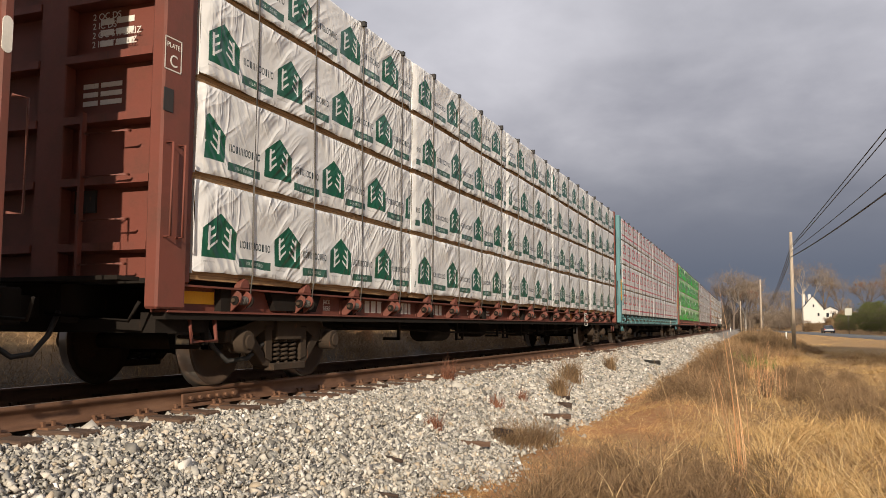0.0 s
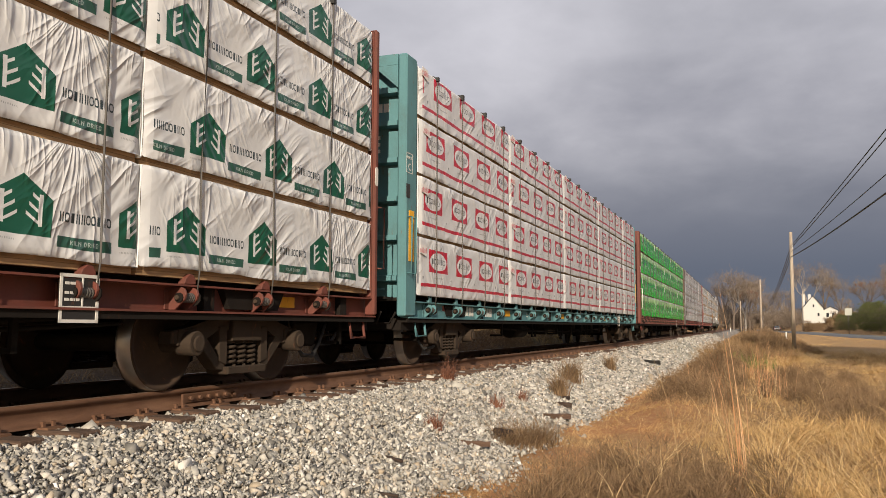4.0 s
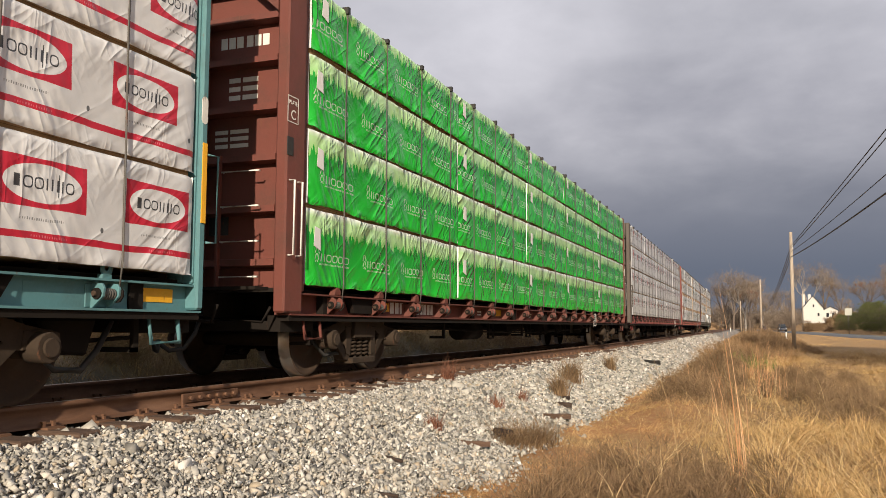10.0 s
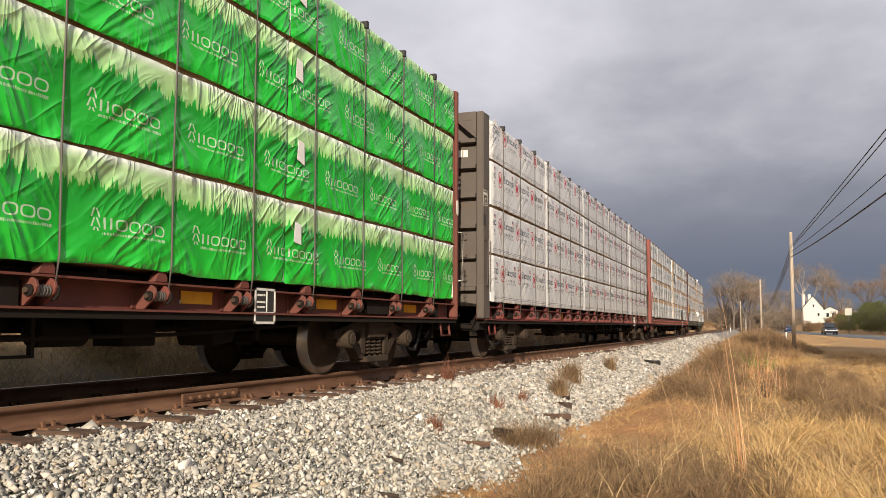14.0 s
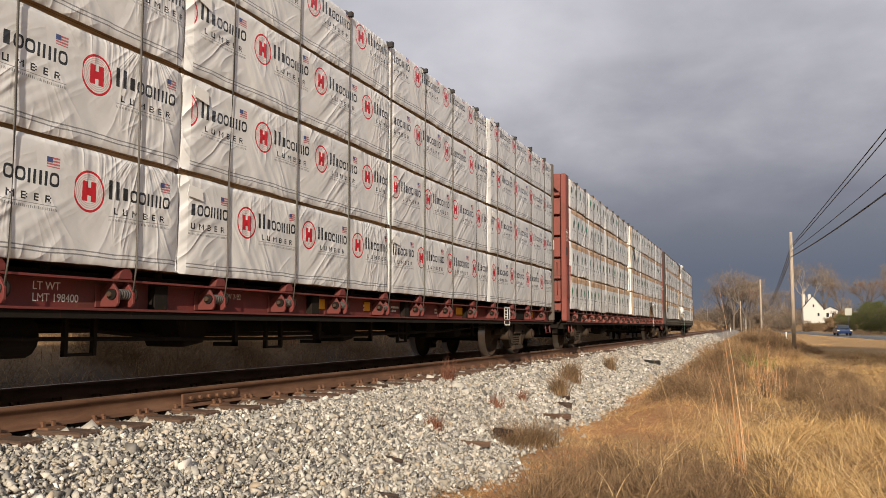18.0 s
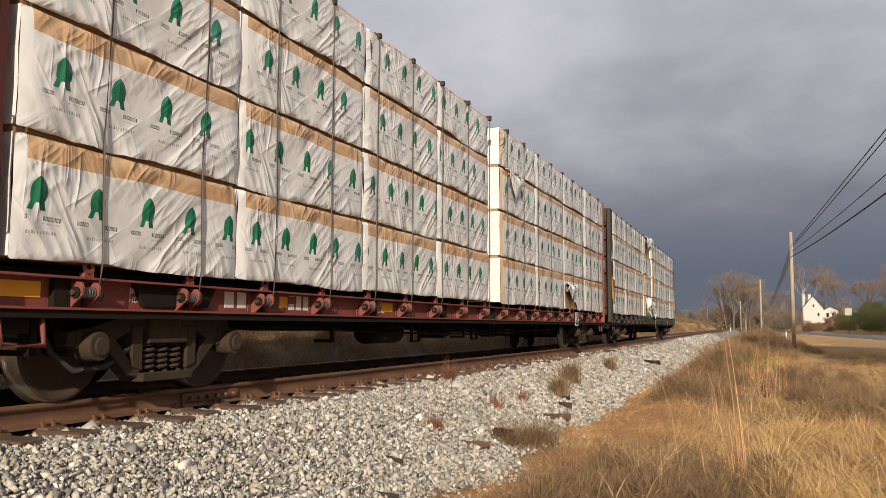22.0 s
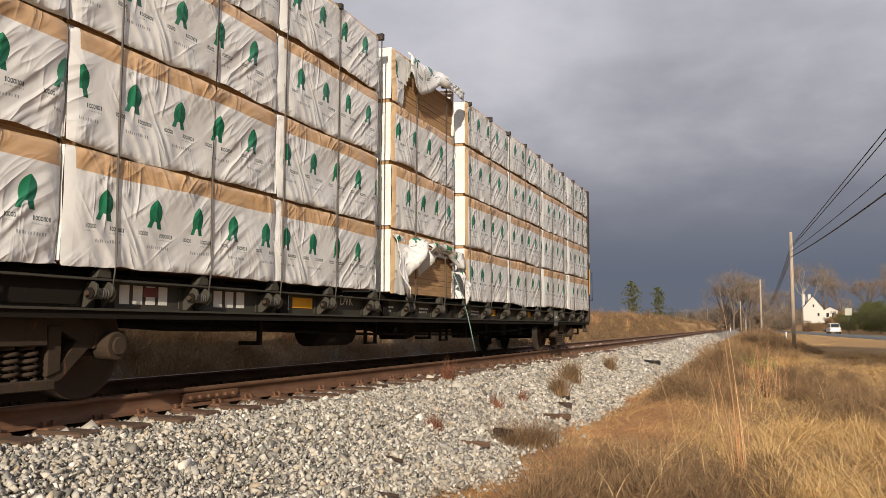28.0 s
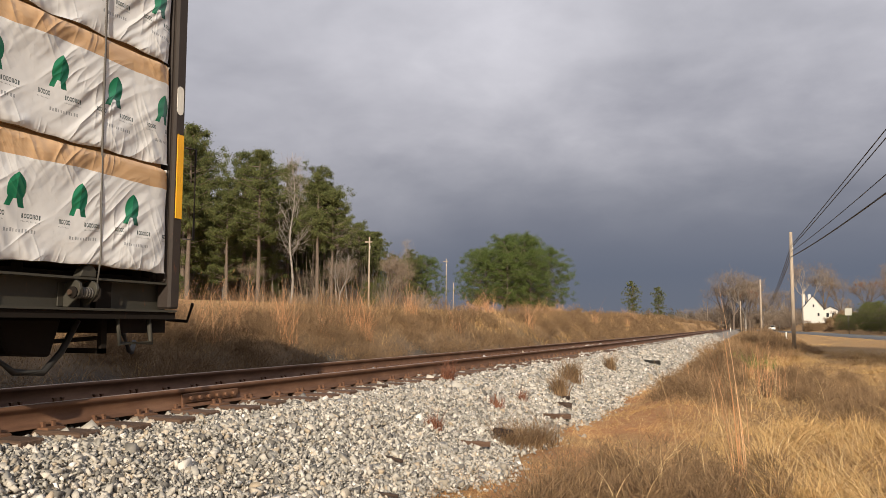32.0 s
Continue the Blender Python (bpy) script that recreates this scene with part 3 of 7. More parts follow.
def add_prism(bm, outline, x0, x1, mi=0):
    """An outline of (y, z) pairs, given thickness along x."""
    a = [bm.verts.new((x0, y, z)) for y, z in outline]
    b = [bm.verts.new((x1, y, z)) for y, z in outline]
    bm.faces.new(a).material_index = mi
    bm.faces.new(b[::-1]).material_index = mi
    for i in range(len(a)):
        j = (i + 1) % len(a)
        bm.faces.new((a[j], a[i], b[i], b[j])).material_index = mi


def add_lathe(bm, prof, seg=28):
    """prof: rows of (along, radius, material)."""
    rings = []
    for x, r, _ in prof:
        rings.append([bm.verts.new((x, r * math.cos(2 * math.pi * i / seg), r * math.sin(2 * math.pi * i / seg))) for i in range(seg)])
    for k in range(len(prof) - 1):
        for i in range(seg):
            j = (i + 1) % seg
            f = bm.faces.new((rings[k][i], rings[k][j], rings[k + 1][j], rings[k + 1][i]))
            f.material_index, f.smooth = prof[k][2], True


def mesh_of(name, bm, mats, bevel=0.0):
    if bevel:
        bmesh.ops.bevel(bm, geom=bm.edges[:], offset=bevel, segments=1, affect="EDGES")
    bmesh.ops.recalc_face_normals(bm, faces=bm.faces[:])
    me = bpy.data.meshes.new(name)
    bm.to_mesh(me)
    bm.free()
    for m in mats if isinstance(mats, (list, tuple)) else [mats]:
        me.materials.append(m)
    return me


def part(name, bm, mats, parent, label="", at=None, bevel=0.0):
    me = bm if isinstance(bm, bpy.types.Mesh) else mesh_of(name, bm, mats, bevel)
    ob = new(name, me)
    ob.parent = parent
    if at is not None:
        ob.matrix_basis = at
    if label:
        ob["label"] = label
    return ob


def thing(name, label, category, group="", at=None):
    ob = tagged(new(name), label, category, group)
    if at is not None:
        ob.matrix_basis = at
    return ob


def raw_mesh(name, verts, faces, mats, smooth=False):
    me = bpy.data.meshes.new(name)
    verts = np.asarray(verts, dtype=np.float32).reshape(-1, 3)
    faces = np.asarray(faces, dtype=np.int32)
    k = faces.shape[1]
    me.vertices.add(len(verts))
    me.vertices.foreach_set("co", verts.ravel())
    me.loops.add(faces.size)
    me.loops.foreach_set("vertex_index", faces.ravel())
    me.polygons.add(len(faces))
    me.polygons.foreach_set("loop_start", np.arange(0, faces.size, k, dtype=np.int32))
    me.polygons.foreach_set("loop_total", np.full(len(faces), k, dtype=np.int32))
    if smooth:
        me.polygons.foreach_set("use_smooth", np.ones(len(faces), dtype=bool))
    me.update(calc_edges=True)
    for m in mats if isinstance(mats, (list, tuple)) else [mats]:
        me.materials.append(m)
    return me


# ---- the lie of the land ----
def road_x(y):
    """Centre line of the highway."""
    return 13.0 - 0.06 * (y - 100) - (0.00005 * (y - 100) ** 2 if y > 100 else 0.0)


def land(x, y):
    c = x - TRACK_X - bend(y)
    w = 0.06 * noise.noise(Vector((x * 0.6, y * 0.6, 0))) + 0.10 * noise.noise(Vector((x * 0.15, y * 0.15, 3)))
    if c >= 0:
        z = lerp(-0.36, -0.95, smooth(1.3, 3.3, c))
        z += (w + 0.10 * smooth(4, 9, c) * noise.noise(Vector((x * 0.22, y * 0.12, 8)))) * smooth(2.8, 4.0, c)
        ridge = math.exp(-((x + 1.45 + 0.012 * (y - 15)) / 0.7) ** 2) * smooth(11, 16, y) * (1 - smooth(45, 70, y))
        z += 0.36 * ridge * (0.8 + 0.5 * noise.noise(Vector((x * 0.5, y * 0.4, 12))))
        z += 0.16 * smooth(-0.6, 1.0, x) * max(0.0, noise.noise(Vector((x * 0.55, y * 0.45, 17)))) * (1 - smooth(25, 45, y))
        z += 0.13 * smooth(-2.4, -1.2, x) * smooth(5, 7, y) * (1 - smooth(30, 50, y)) * max(-0.3, noise.noise(Vector((x * 1.25, y * 0.95, 23))))
        away = x - road_x(y)
        flat = 1 - smooth(3.7, 8.5, abs(away)) if away < 0 else 1.0
        z = lerp(z, -0.57, flat)
        if away > 4.2:
            z += smooth(4.2, 14, away) * (0.25 + 3.0 * smooth(110, 235, y))
        return z
    c = -c
    z = lerp(-0.36, -0.8, smooth(1.2, 2.6, c))
    top = float(np.interp(y, [0, 14, 25, 60, 120], [0.42, 0.52, 0.80, 1.12, 1.36]))
    z = lerp(z, top, smooth(3.0, 5.6, c))
    z += w * smooth(2.5, 4, c) * 1.5
    z += smooth(6, 45, c) * 1.7
    return z


def spaced(stops):
    out = []
    for a, b, s in stops:
        out += list(np.arange(a, b, s))
    return out + [stops[-1][1]]


def ground_sheet():
    xs = spaced([(-1600, -300, 260), (-300, -60, 30), (-60, -14, 2.5), (-14, -3, 0.35), (-3, 5, 0.27), (5, 6, 0.5), (6, 40, 1.7), (40, 300, 26), (300, 1600, 260)])
    ys = spaced([(-600, -60, 90), (-60, 2, 4), (2, 26, 0.35), (26, 80, 1.2), (80, 300, 6), (300, 900, 60), (900, 2500, 320)])
    v = [(x, y, land(x, y)) for y in ys for x in xs]
    nx = len(xs)
    f = [(j * nx + i, j * nx + i + 1, (j + 1) * nx + i + 1, (j + 1) * nx + i) for j in range(len(ys) - 1) for i in range(nx - 1)]
    tagged(new("ground", raw_mesh("ground", v, f, M_SOIL, True)), "dry winter grass and bare reddish clay beside a railway", "ground", kind="structure")


ground_sheet()


def strip(name, ys, section, mats, label, cat, centre, smooth_it=False):
    """A ribbon that keeps one cross section of (across, height) along a line."""
    v, f, k = [], [], len(section)
    for y in ys:
        for a, z in section:
            v.append((centre(y) + a, y, z))
    for j in range(len(ys) - 1):
        for i in range(k - 1):
            f.append((j * k + i, j * k + i + 1, (j + 1) * k + i + 1, (j + 1) * k + i))
    return tagged(new(name, raw_mesh(name, v, f, mats, smooth_it)), label, cat, kind="structure")


def line_x(y):
    return TRACK_X + bend(y)


FAR = spaced([(-80, 0, 8), (0, 20, 4), (20, 80, 2), (80, 420, 8)])
strip("ballast_bed", FAR, [(-3.0, -0.92), (-1.75, -0.33), (-1.3, -0.27), (1.3, -0.27), (1.75, -0.33), (3.15, -0.93)], M_GRAVEL, "pale crushed limestone ballast under the track", "ballast", line_x)
HEAD = [(-0.07, -0.178), (-0.07, -0.165), (-0.012, -0.145), (-0.009, -0.045), (-0.036, -0.036), (-0.036, -0.006), (-0.028, 0.0), (0.028, 0.0), (0.036, -0.006), (0.036, -0.036), (0.009, -0.045), (0.012, -0.145), (0.07, -0.165), (0.07, -0.178)]
for side, where in ((1, "near"), (-1, "far")):
    rail = strip("rail", FAR, HEAD, [M_RAIL, M_RAILTOP], "rusty steel rail with a worn brown head", "rail", lambda y: line_x(y) + side * 0.7525)
    for p in rail.data.polygons:
        if p.index % 13 in (6,):
            p.material_index = 1
strip("road", spaced([(-200, 60, 20), (60, 420, 8), (420, 900, 40)]), [(-3.7, -0.66), (-3.6, -0.525), (0, -0.48), (3.6, -0.525), (3.7, -0.66)], M_ROAD, "grey worn asphalt two-lane highway", "road", road_x)
for off, wide in ((-0.12, 0.1), (0.12, 0.1), (-3.35, 0.1), (3.35, 0.1)):
    strip("road_line", spaced([(-100, 420, 8)]), [(off - wide / 2, -0.472 - abs(off) * 0.0125), (off + wide / 2, -0.472 - abs(off) * 0.0125)], M_LINE, "faded painted road line", "road marking", road_x)


def tie_mesh():
    bm = bmesh.new()
    add_box(bm, -1.3, 1.3, -0.115, 0.115, -0.17, 0)
    return mesh_of("tie", bm, M_TIE, 0.012)


def plate_mesh():
    bm = bmesh.new()
    add_box(bm, -0.17, 0.17, -0.09, 0.09, 0, 0.016)
    for sx in (-0.085, 0.085):
        for sy in (-0.05, 0.05):
            add_box(bm, sx - 0.012, sx + 0.012, sy - 0.012, sy + 0.012, 0.016, 0.05)
            add_box(bm, sx - (0.02 if sx > 0 else 0.012), sx + (0.012 if sx > 0 else 0.02), sy - 0.016, sy + 0.016, 0.045, 0.058)
    return mesh_of("tie_plate", bm, M_RAIL)


def lay_ties():
    tm, pm = tie_mesh(), plate_mesh()
    bed = thing("track_bed", "row of weathered brown timber railway ties under rusty rails", "railway ties")
    rest_v, rest_f = [], []
    y, i = -12.0, 0
    while y < 300:
        lift, slip, turn = random.uniform(-0.012, 0.012), random.uniform(-0.09, 0.09), random.uniform(-1.2, 1.2)
        if y < 110:
            tie = part("tie", tm, None, bed, at=pose(line_x(y) + slip, y, -0.184 + lift * 0.5, 0, 0, turn))
            if -2 < y < 40:
                for s in (-1, 1):
                    part("tie_plate", pm, None, tie, at=pose(s * 0.7525 - slip, 0, 0.0))
        else:
            x = line_x(y) + slip
            b = len(rest_v)
            rest_v += [(x - 1.3, y - 0.11, -0.195), (x + 1.3, y - 0.11, -0.195), (x + 1.3, y + 0.11, -0.195), (x - 1.3, y + 0.11, -0.195)]
            rest_f.append((b, b + 1, b + 2, b + 3))
        y += 0.53 + random.uniform(-0.03, 0.03)
    part("far_ties", raw_mesh("far_ties", rest_v, rest_f, M_TIE), None, bed)["kind"] = "stuff"


lay_ties()


def joint_bar():
    ob = thing("rail_joint", "rusty bolted joint bar on the near rail", "rail joint", at=pose(TRACK_X + 0.7525, 7.15, 0))
    bm = bmesh.new()
    add_prism(bm, [(-0.45, -0.14), (0.45, -0.14), (0.45, -0.05), (-0.45, -0.05)], 0.012, 0.04)
    part("joint_bar", bm, M_RAIL, ob, bevel=0.006)
    for y in (-0.35, -0.21, -0.07, 0.07, 0.21, 0.35):
        bm = bmesh.new()
        add_rod(bm, (0.04, y, -0.095), (0.075, y, -0.095), 0.022, 6)
        part("bolt", bm, M_RAIL, ob)


joint_bar()

# ---- the train ----
GROUP = "cars of the lumber train"
SPEED = (153.659, -25.509, 26.341, -24.378, 13.06)


def run_of(t):
    """How far the train has come at t seconds."""
    return sum(k * (t / 32.0) ** (i + 1) for i, k in enumerate(SPEED))


NEAR = 1.29
TIERS = ((1.06, 0.865), (1.965, 0.86), (2.865, 0.83), (3.735, 0.74))
STRAP = 1.22


def wrap_mesh(length, high, print_mat, seed, torn=None, tidy=1.0, straps=0.0, phase=0.0, hem=0.0, corner=None):
    """A stack of boards in its printed sheet: bulging between the straps, drooping at the foot."""
    ny = max(8, int(length / 0.085))
    zs = [0.0, 0.015] + [high * t for t in (0.07, 0.14, 0.22, 0.31, 0.40, 0.5, 0.6, 0.7, 0.8, 0.88, 0.945)] + [high - 0.012, high]
    prof = [(NEAR - 0.012, 0.0)] + [(NEAR, z) for z in zs[1:-2]] + [(NEAR - 0.008, high - 0.012), (NEAR - 0.03, high), (NEAR - 0.3, high + 0.004), (0.08, high + 0.004)]
    k = len(prof)
    verts, uvs = [], []
    for j in range(ny + 1):
        y = length * j / ny
        edge = min(y, length - y)
        droop = (0.030 * noise.noise(Vector((y * 0.8, seed * 3.1, 1))) + 0.012 * noise.noise(Vector((y * 4, seed, 2))) - 0.008) * tidy
        for i, (x, z) in enumerate(prof):
            d = 0.0
            if 0 < i < k - 2:
                wave = abs(math.sin(math.pi * (y + straps) / STRAP))
                d = 0.007 * wave * min(1, 4 * z / high, 4 * (1 - z / high)) - 0.006
                q = Vector((y * 1.1 - z * 1.3, z * 2.1 + y * 0.5, seed * 7.7))
                d += (0.012 * noise.noise(q) + 0.012 * (0.5 - abs(noise.noise(Vector((y * 3.2 + z * 2.4, z * 0.9 - y * 0.4, seed * 5.0)))))) * tidy
                d -= 0.03 * max(0, 1 - edge / 0.06)
            foot = max(0, 1 - z / (high * 0.3)) if i < k - 3 else 0
            sag = 0.012 * noise.noise(Vector((y * 1.7, seed, 9))) if i >= k - 4 else 0
            verts.append((x + d + (0.02 * foot * noise.noise(Vector((y * 5, seed, 4)))) * tidy, y, z + (droop + hem) * foot + sag))
            uvs.append((y, z if i < k - 2 else high + NEAR - x))
    faces, loops, mats = [], [], []
    for j in range(ny):
        for i in range(k - 1):
            a = (j * k + i, (j + 1) * k + i, (j + 1) * k + i + 1, j * k + i + 1)
            if torn:
                ym, zm = length * (j + 0.5) / ny, prof[i][1]
                if torn(ym, zm):
                    continue
            faces.append(a)
            mats.append(1 if j < 1 and print_mat is not P_MEADOW else 0)
    me = bpy.data.meshes.new("sheet")
    me.from_pydata(verts, [], faces)
    lay = me.uv_layers.new(name="UVMap")
    for p in me.polygons:
        p.use_smooth = True
        p.material_index = mats[p.index]
        for li in p.loop_indices:
            u, v = uvs[me.loops[li].vertex_index]
            lay.data[li].uv = (u - phase, v)
    me.materials.append(print_mat)
    me.materials.append(corner or P_PLAIN)
    return me


def core_mesh(length, high, low=-0.045):
    """The boards inside: courses with small steps, and their ends."""
    bm = bmesh.new()
    rng = random.Random(int(length * 100))
    n = int((high + 0.035 + low) / 0.0826)
    out = [(0.08, low)]
    for i in range(n):
        z, x = low + i * 0.0826, NEAR - 0.058 - rng.uniform(0, 0.012)
        out += [(x, z), (x, z + 0.079), (x - 0.012, z + 0.080), (x - 0.012, z + 0.0826)]
    out.append((0.08, low + n * 0.0826))
    rings = [[bm.verts.new((x, y, z)) for x, z in out] for y in (0.012, length - 0.012)]
    bm.faces.new(rings[0])
    bm.faces.new(rings[1][::-1])
    for i in range(len(out)):
        k = (i + 1) % len(out)
        bm.faces.new((rings[0][k], rings[0][i], rings[1][i], rings[1][k]))
    return mesh_of("lumber_core", bm, M_LUMBER)


def end_sheet(high):
    """The folded white end of the sheet."""
    bm = bmesh.new()
    rows = []
    for i in range(7):
        x, d = lerp(0.08, NEAR - 0.03, i / 6), -0.008 * (i % 2)
        rows.append([bm.verts.new((x, d + 0.006 * math.sin(i * 2 + z * 9), z)) for z in (0.01, high * 0.33, high * 0.66, high - 0.005)])
    for p, q in zip(rows, rows[1:]):
        for k in range(3):
            bm.faces.new((p[k], q[k], q[k + 1], p[k + 1]))
    me = mesh_of("end_sheet", bm, P_PLAIN)
    lay = me.uv_layers.new(name="UVMap")
    for l in me.loops:
        co = me.vertices[l.vertex_index].co
        lay.data[l.index].uv = (co.x * 0.4, co.z * 0.5 + high)
    return me


def load_bundles(car, seams, print_mat, seed, what, tidy=1.0, torn=None, far_side=True, tag=None, first=0.49, phases=(), hem=0.0, boards=False):
    """phases: where the first print of each stack begins, in metres from its end."""
    cores = {}
    shift = random.Random(seed)
    for c, (y0, y1) in enumerate(seams):
        length = round(y1 - y0 - 0.02, 2)
        for t, (z, high) in enumerate(TIERS):
            me = wrap_mesh(length, high, print_mat, seed + c * 7 + t, (torn or {}).get((c, t)), tidy, y0 - first, (phases[c] if c < len(phases) else 0.3) + (shift.uniform(-0.3, 0.3) if t else 0.0), hem, P_TAPE if print_mat is P_LEAF and c and seams[c - 1][1] < y0 - 0.1 else None)
            key = (length, high, t > 0 or boards)
            if key not in cores:
                cores[key] = (core_mesh(length, high, -0.045 if key[2] else 0.005), end_sheet(high))
            jog = random.uniform(-0.012, 0.012)
            b = part("wrapped_lumber", me, None, car, what, pose(jog, y0 + 0.01, z))
            part("lumber_core", cores[key][0], None, b, "pale sawn boards")
            part("end_sheet", cores[key][1], None, b)
            part("end_sheet", cores[key][1], None, b, at=pose(0, length, 0))
            if tag and random.random() < tag[4]:
                ty, tz, tw, th = tag[:4]
                lm = bmesh.new()
                w0 = random.uniform(-0.05, 0.05)
                v4 = [lm.verts.new(p) for p in ((NEAR + 0.014, ty + w0, tz + 0.02), (NEAR + 0.018, ty + tw + w0, tz - random.uniform(0, 0.04)), (NEAR + 0.02, ty + tw * 0.9 + w0, tz + th), (NEAR + 0.016, ty + w0 + 0.02, tz + th + 0.02))]
                ex = bmesh.ops.extrude_face_region(lm, geom=[lm.faces.new(v4)])
                for e in ex["geom"]:
                    if isinstance(e, bmesh.types.BMVert):
                        e.co.x += 0.003
                part("paper_label", lm, tag[5], b, "white paper label")
            if far_side:
                part("wrapped_lumber", me, None, car, what, pose(jog, y0 + 0.01 + length, z, 0, 0, 180))


PLATES = {
    # outlines of the winch cheeks: out from the web, and up
    "prow": ((0.0, -0.155), (0.13, -0.155), (0.155, -0.12), (0.155, -0.02), (0.075, 0.10), (0.055, 0.10), (0.0, 0.0)),
    "taper": ((0.0, -0.175), (0.025, -0.175), (0.15, -0.06), (0.16, 0.02), (0.135, 0.065), (0.05, 0.075), (0.0, 0.06)),
    "hook": ((0.0, -0.165), (0.03, -0.165), (0.145, -0.055), (0.165, 0.0), (0.15, 0.055), (0.10, 0.085), (0.04, 0.075), (0.0, 0.04)),
}


def winch_mesh(style, deep):
    """Two cheek plates with a bolted foot; deep: how far they reach past the flange line."""
    bm = bmesh.new()
    a = [(x * 0.84 if x < 0.01 else x * 0.84 + deep, z * 0.80 - 0.02) for x, z in PLATES[style]]
    for y in (-0.105, 0.06):
        lo = [bm.verts.new((x, y, z)) for x, z in a]
        hi = [bm.verts.new((x, y + 0.028, z)) for x, z in a]
        bm.faces.new(lo)
        bm.faces.new(hi[::-1])
        for i in range(len(a)):
            j = (i + 1) % len(a)
            bm.faces.new((lo[j], lo[i], hi[i], hi[j]))
    add_box(bm, 0.0, 0.012, -0.16, 0.13, -0.15, 0.03)
    return bm


def guide_mesh(style):
    """The block or pierced ear over the sill that keeps the cable off the load."""
    bm = bmesh.new()
    if style == "taper":
        ring = [(0.062 * math.cos(q), 0.062 * math.sin(q)) for q in [2 * math.pi * i / 14 for i in range(14)]]
        hole = [(0.024 * math.cos(q), 0.024 * math.sin(q)) for q in [2 * math.pi * i / 14 for i in range(14)]]
        for x in (0.0, 0.022):
            o = [bm.verts.new((x, y, max(z, -0.075) + 0.075)) for y, z in ring]
            h = [bm.verts.new((x, y, z + 0.085)) for y, z in hole]
            for i in range(14):
                j = (i + 1) % 14
                bm.faces.new((o[i], o[j], h[j], h[i]) if x else (o[j], o[i], h[i], h[j]))
        bm.verts.ensure_lookup_table()
        v = bm.verts
        for i in range(14):
            j = (i + 1) % 14
            bm.faces.new((v[i], v[j], v[28 + j], v[28 + i]))
            bm.faces.new((v[14 + j], v[14 + i], v[42 + i], v[42 + j]))
        add_box(bm, -0.03, 0.022, -0.055, 0.055, -0.02, 0.035)
    else:
        out = [(-0.08, 0.0), (0.085, 0.0), (0.085, 0.05), (0.055, 0.085), (0.0, 0.095), (-0.05, 0.06)]
        add_prism(bm, out, -0.02, 0.055)
    return bm


def drum_mesh():
    bm = bmesh.new()
    add_rod(bm, (0.075, -0.135, -0.045), (0.075, 0.115, -0.045), 0.024, 12, 0)
    add_rod(bm, (0.075, -0.122, -0.045), (0.075, -0.106, -0.045), 0.044, 10, 0)
    add_rod(bm, (0.075, -0.150, -0.045), (0.075, -0.122, -0.045), 0.020, 8, 1)
    for k in range(5):
        y = -0.075 + k * 0.028
        add_rod(bm, (0.075, y, -0.045), (0.075, y + 0.022, -0.045), 0.044, 12, 2)
    add_rod(bm, (0.075, 0.090, -0.045), (0.075, 0.108, -0.045), 0.070, 9, 0)
    return mesh_of("winch_drum", bm, [M_FRAME, M_WHEEL, M_CABLE])


def side_frame():
    """The cast frame of a two-axle truck, its pedestals, window and spring nest left open."""
    bm = bmesh.new()
    h = 0.89
    top = [(-1.12, 0.44), (-1.10, 0.55), (-0.80, 0.60), (-0.45, 0.70), (0.45, 0.70), (0.80, 0.60), (1.10, 0.55), (1.12, 0.44), (0.72, 0.42), (0.42, 0.57), (-0.42, 0.57), (-0.72, 0.42)]
    add_prism(bm, top, -0.07, 0.07)
    for s in (-1, 1):
        leg = [(s * 0.74, 0.45), (s * 0.44, 0.19), (s * 0.30, 0.16), (s * 0.30, 0.24), (s * 0.40, 0.27), (s * 0.60, 0.50)]
        add_prism(bm, leg, -0.07, 0.07)
        add_prism(bm, [(s * 0.42, 0.60), (s * 0.29, 0.60), (s * 0.29, 0.22), (s * 0.42, 0.26)], -0.085, 0.085)
        add_rod(bm, (0.0, s * h, 0.44), (0.19, s * h, 0.44), 0.115, 16)
        add_rod(bm, (0.19, s * h, 0.44), (0.215, s * h, 0.44), 0.075, 12)
        add_prism(bm, [(s * h - 0.15, 0.42), (s * h + 0.15, 0.42), (s * h + 0.13, 0.57), (s * h - 0.13, 0.57)], -0.08, 0.085)
    add_box(bm, -0.13, 0.13, -0.33, 0.33, 0.13, 0.205)
    return mesh_of("side_frame", bm, M_GRIT, 0.008)


def spring_mesh():
    bm = bmesh.new()
    turns, n = 5, 60
    pts = [(0.075 * math.cos(2 * math.pi * turns * i / n), 0.075 * math.sin(2 * math.pi * turns * i / n), 0.205 + 0.24 * i / n) for i in range(n + 1)]
    add_path(bm, pts, 0.017, 5)
    return mesh_of("spring", bm, M_GRIT)


def wheel_mesh():
    bm = bmesh.new()
    r = 0.44
    prof = [(-0.075, 0.0, 1), (-0.075, 0.13, 1), (-0.02, 0.17, 1), (0.0, 0.30, 1), (-0.045, 0.385, 1), (-0.06, 0.40, 1), (-0.062, r - 0.006, 0), (0.045, r + 0.004, 0), (0.06, r + 0.03, 0), (0.075, r + 0.028, 1), (0.078, 0.395, 1), (0.055, 0.385, 1), (0.03, 0.30, 1), (0.06, 0.15, 1), (0.09, 0.12, 1), (0.09, 0.0, 1)]
    add_lathe(bm, [(-x, rr, m) for x, rr, m in prof], 36)
    return mesh_of("wheel", bm, [M_TREAD, M_WHEEL])


SHARED = {}


def shared(name, make):
    if name not in SHARED:
        SHARED[name] = make()
    return SHARED[name]


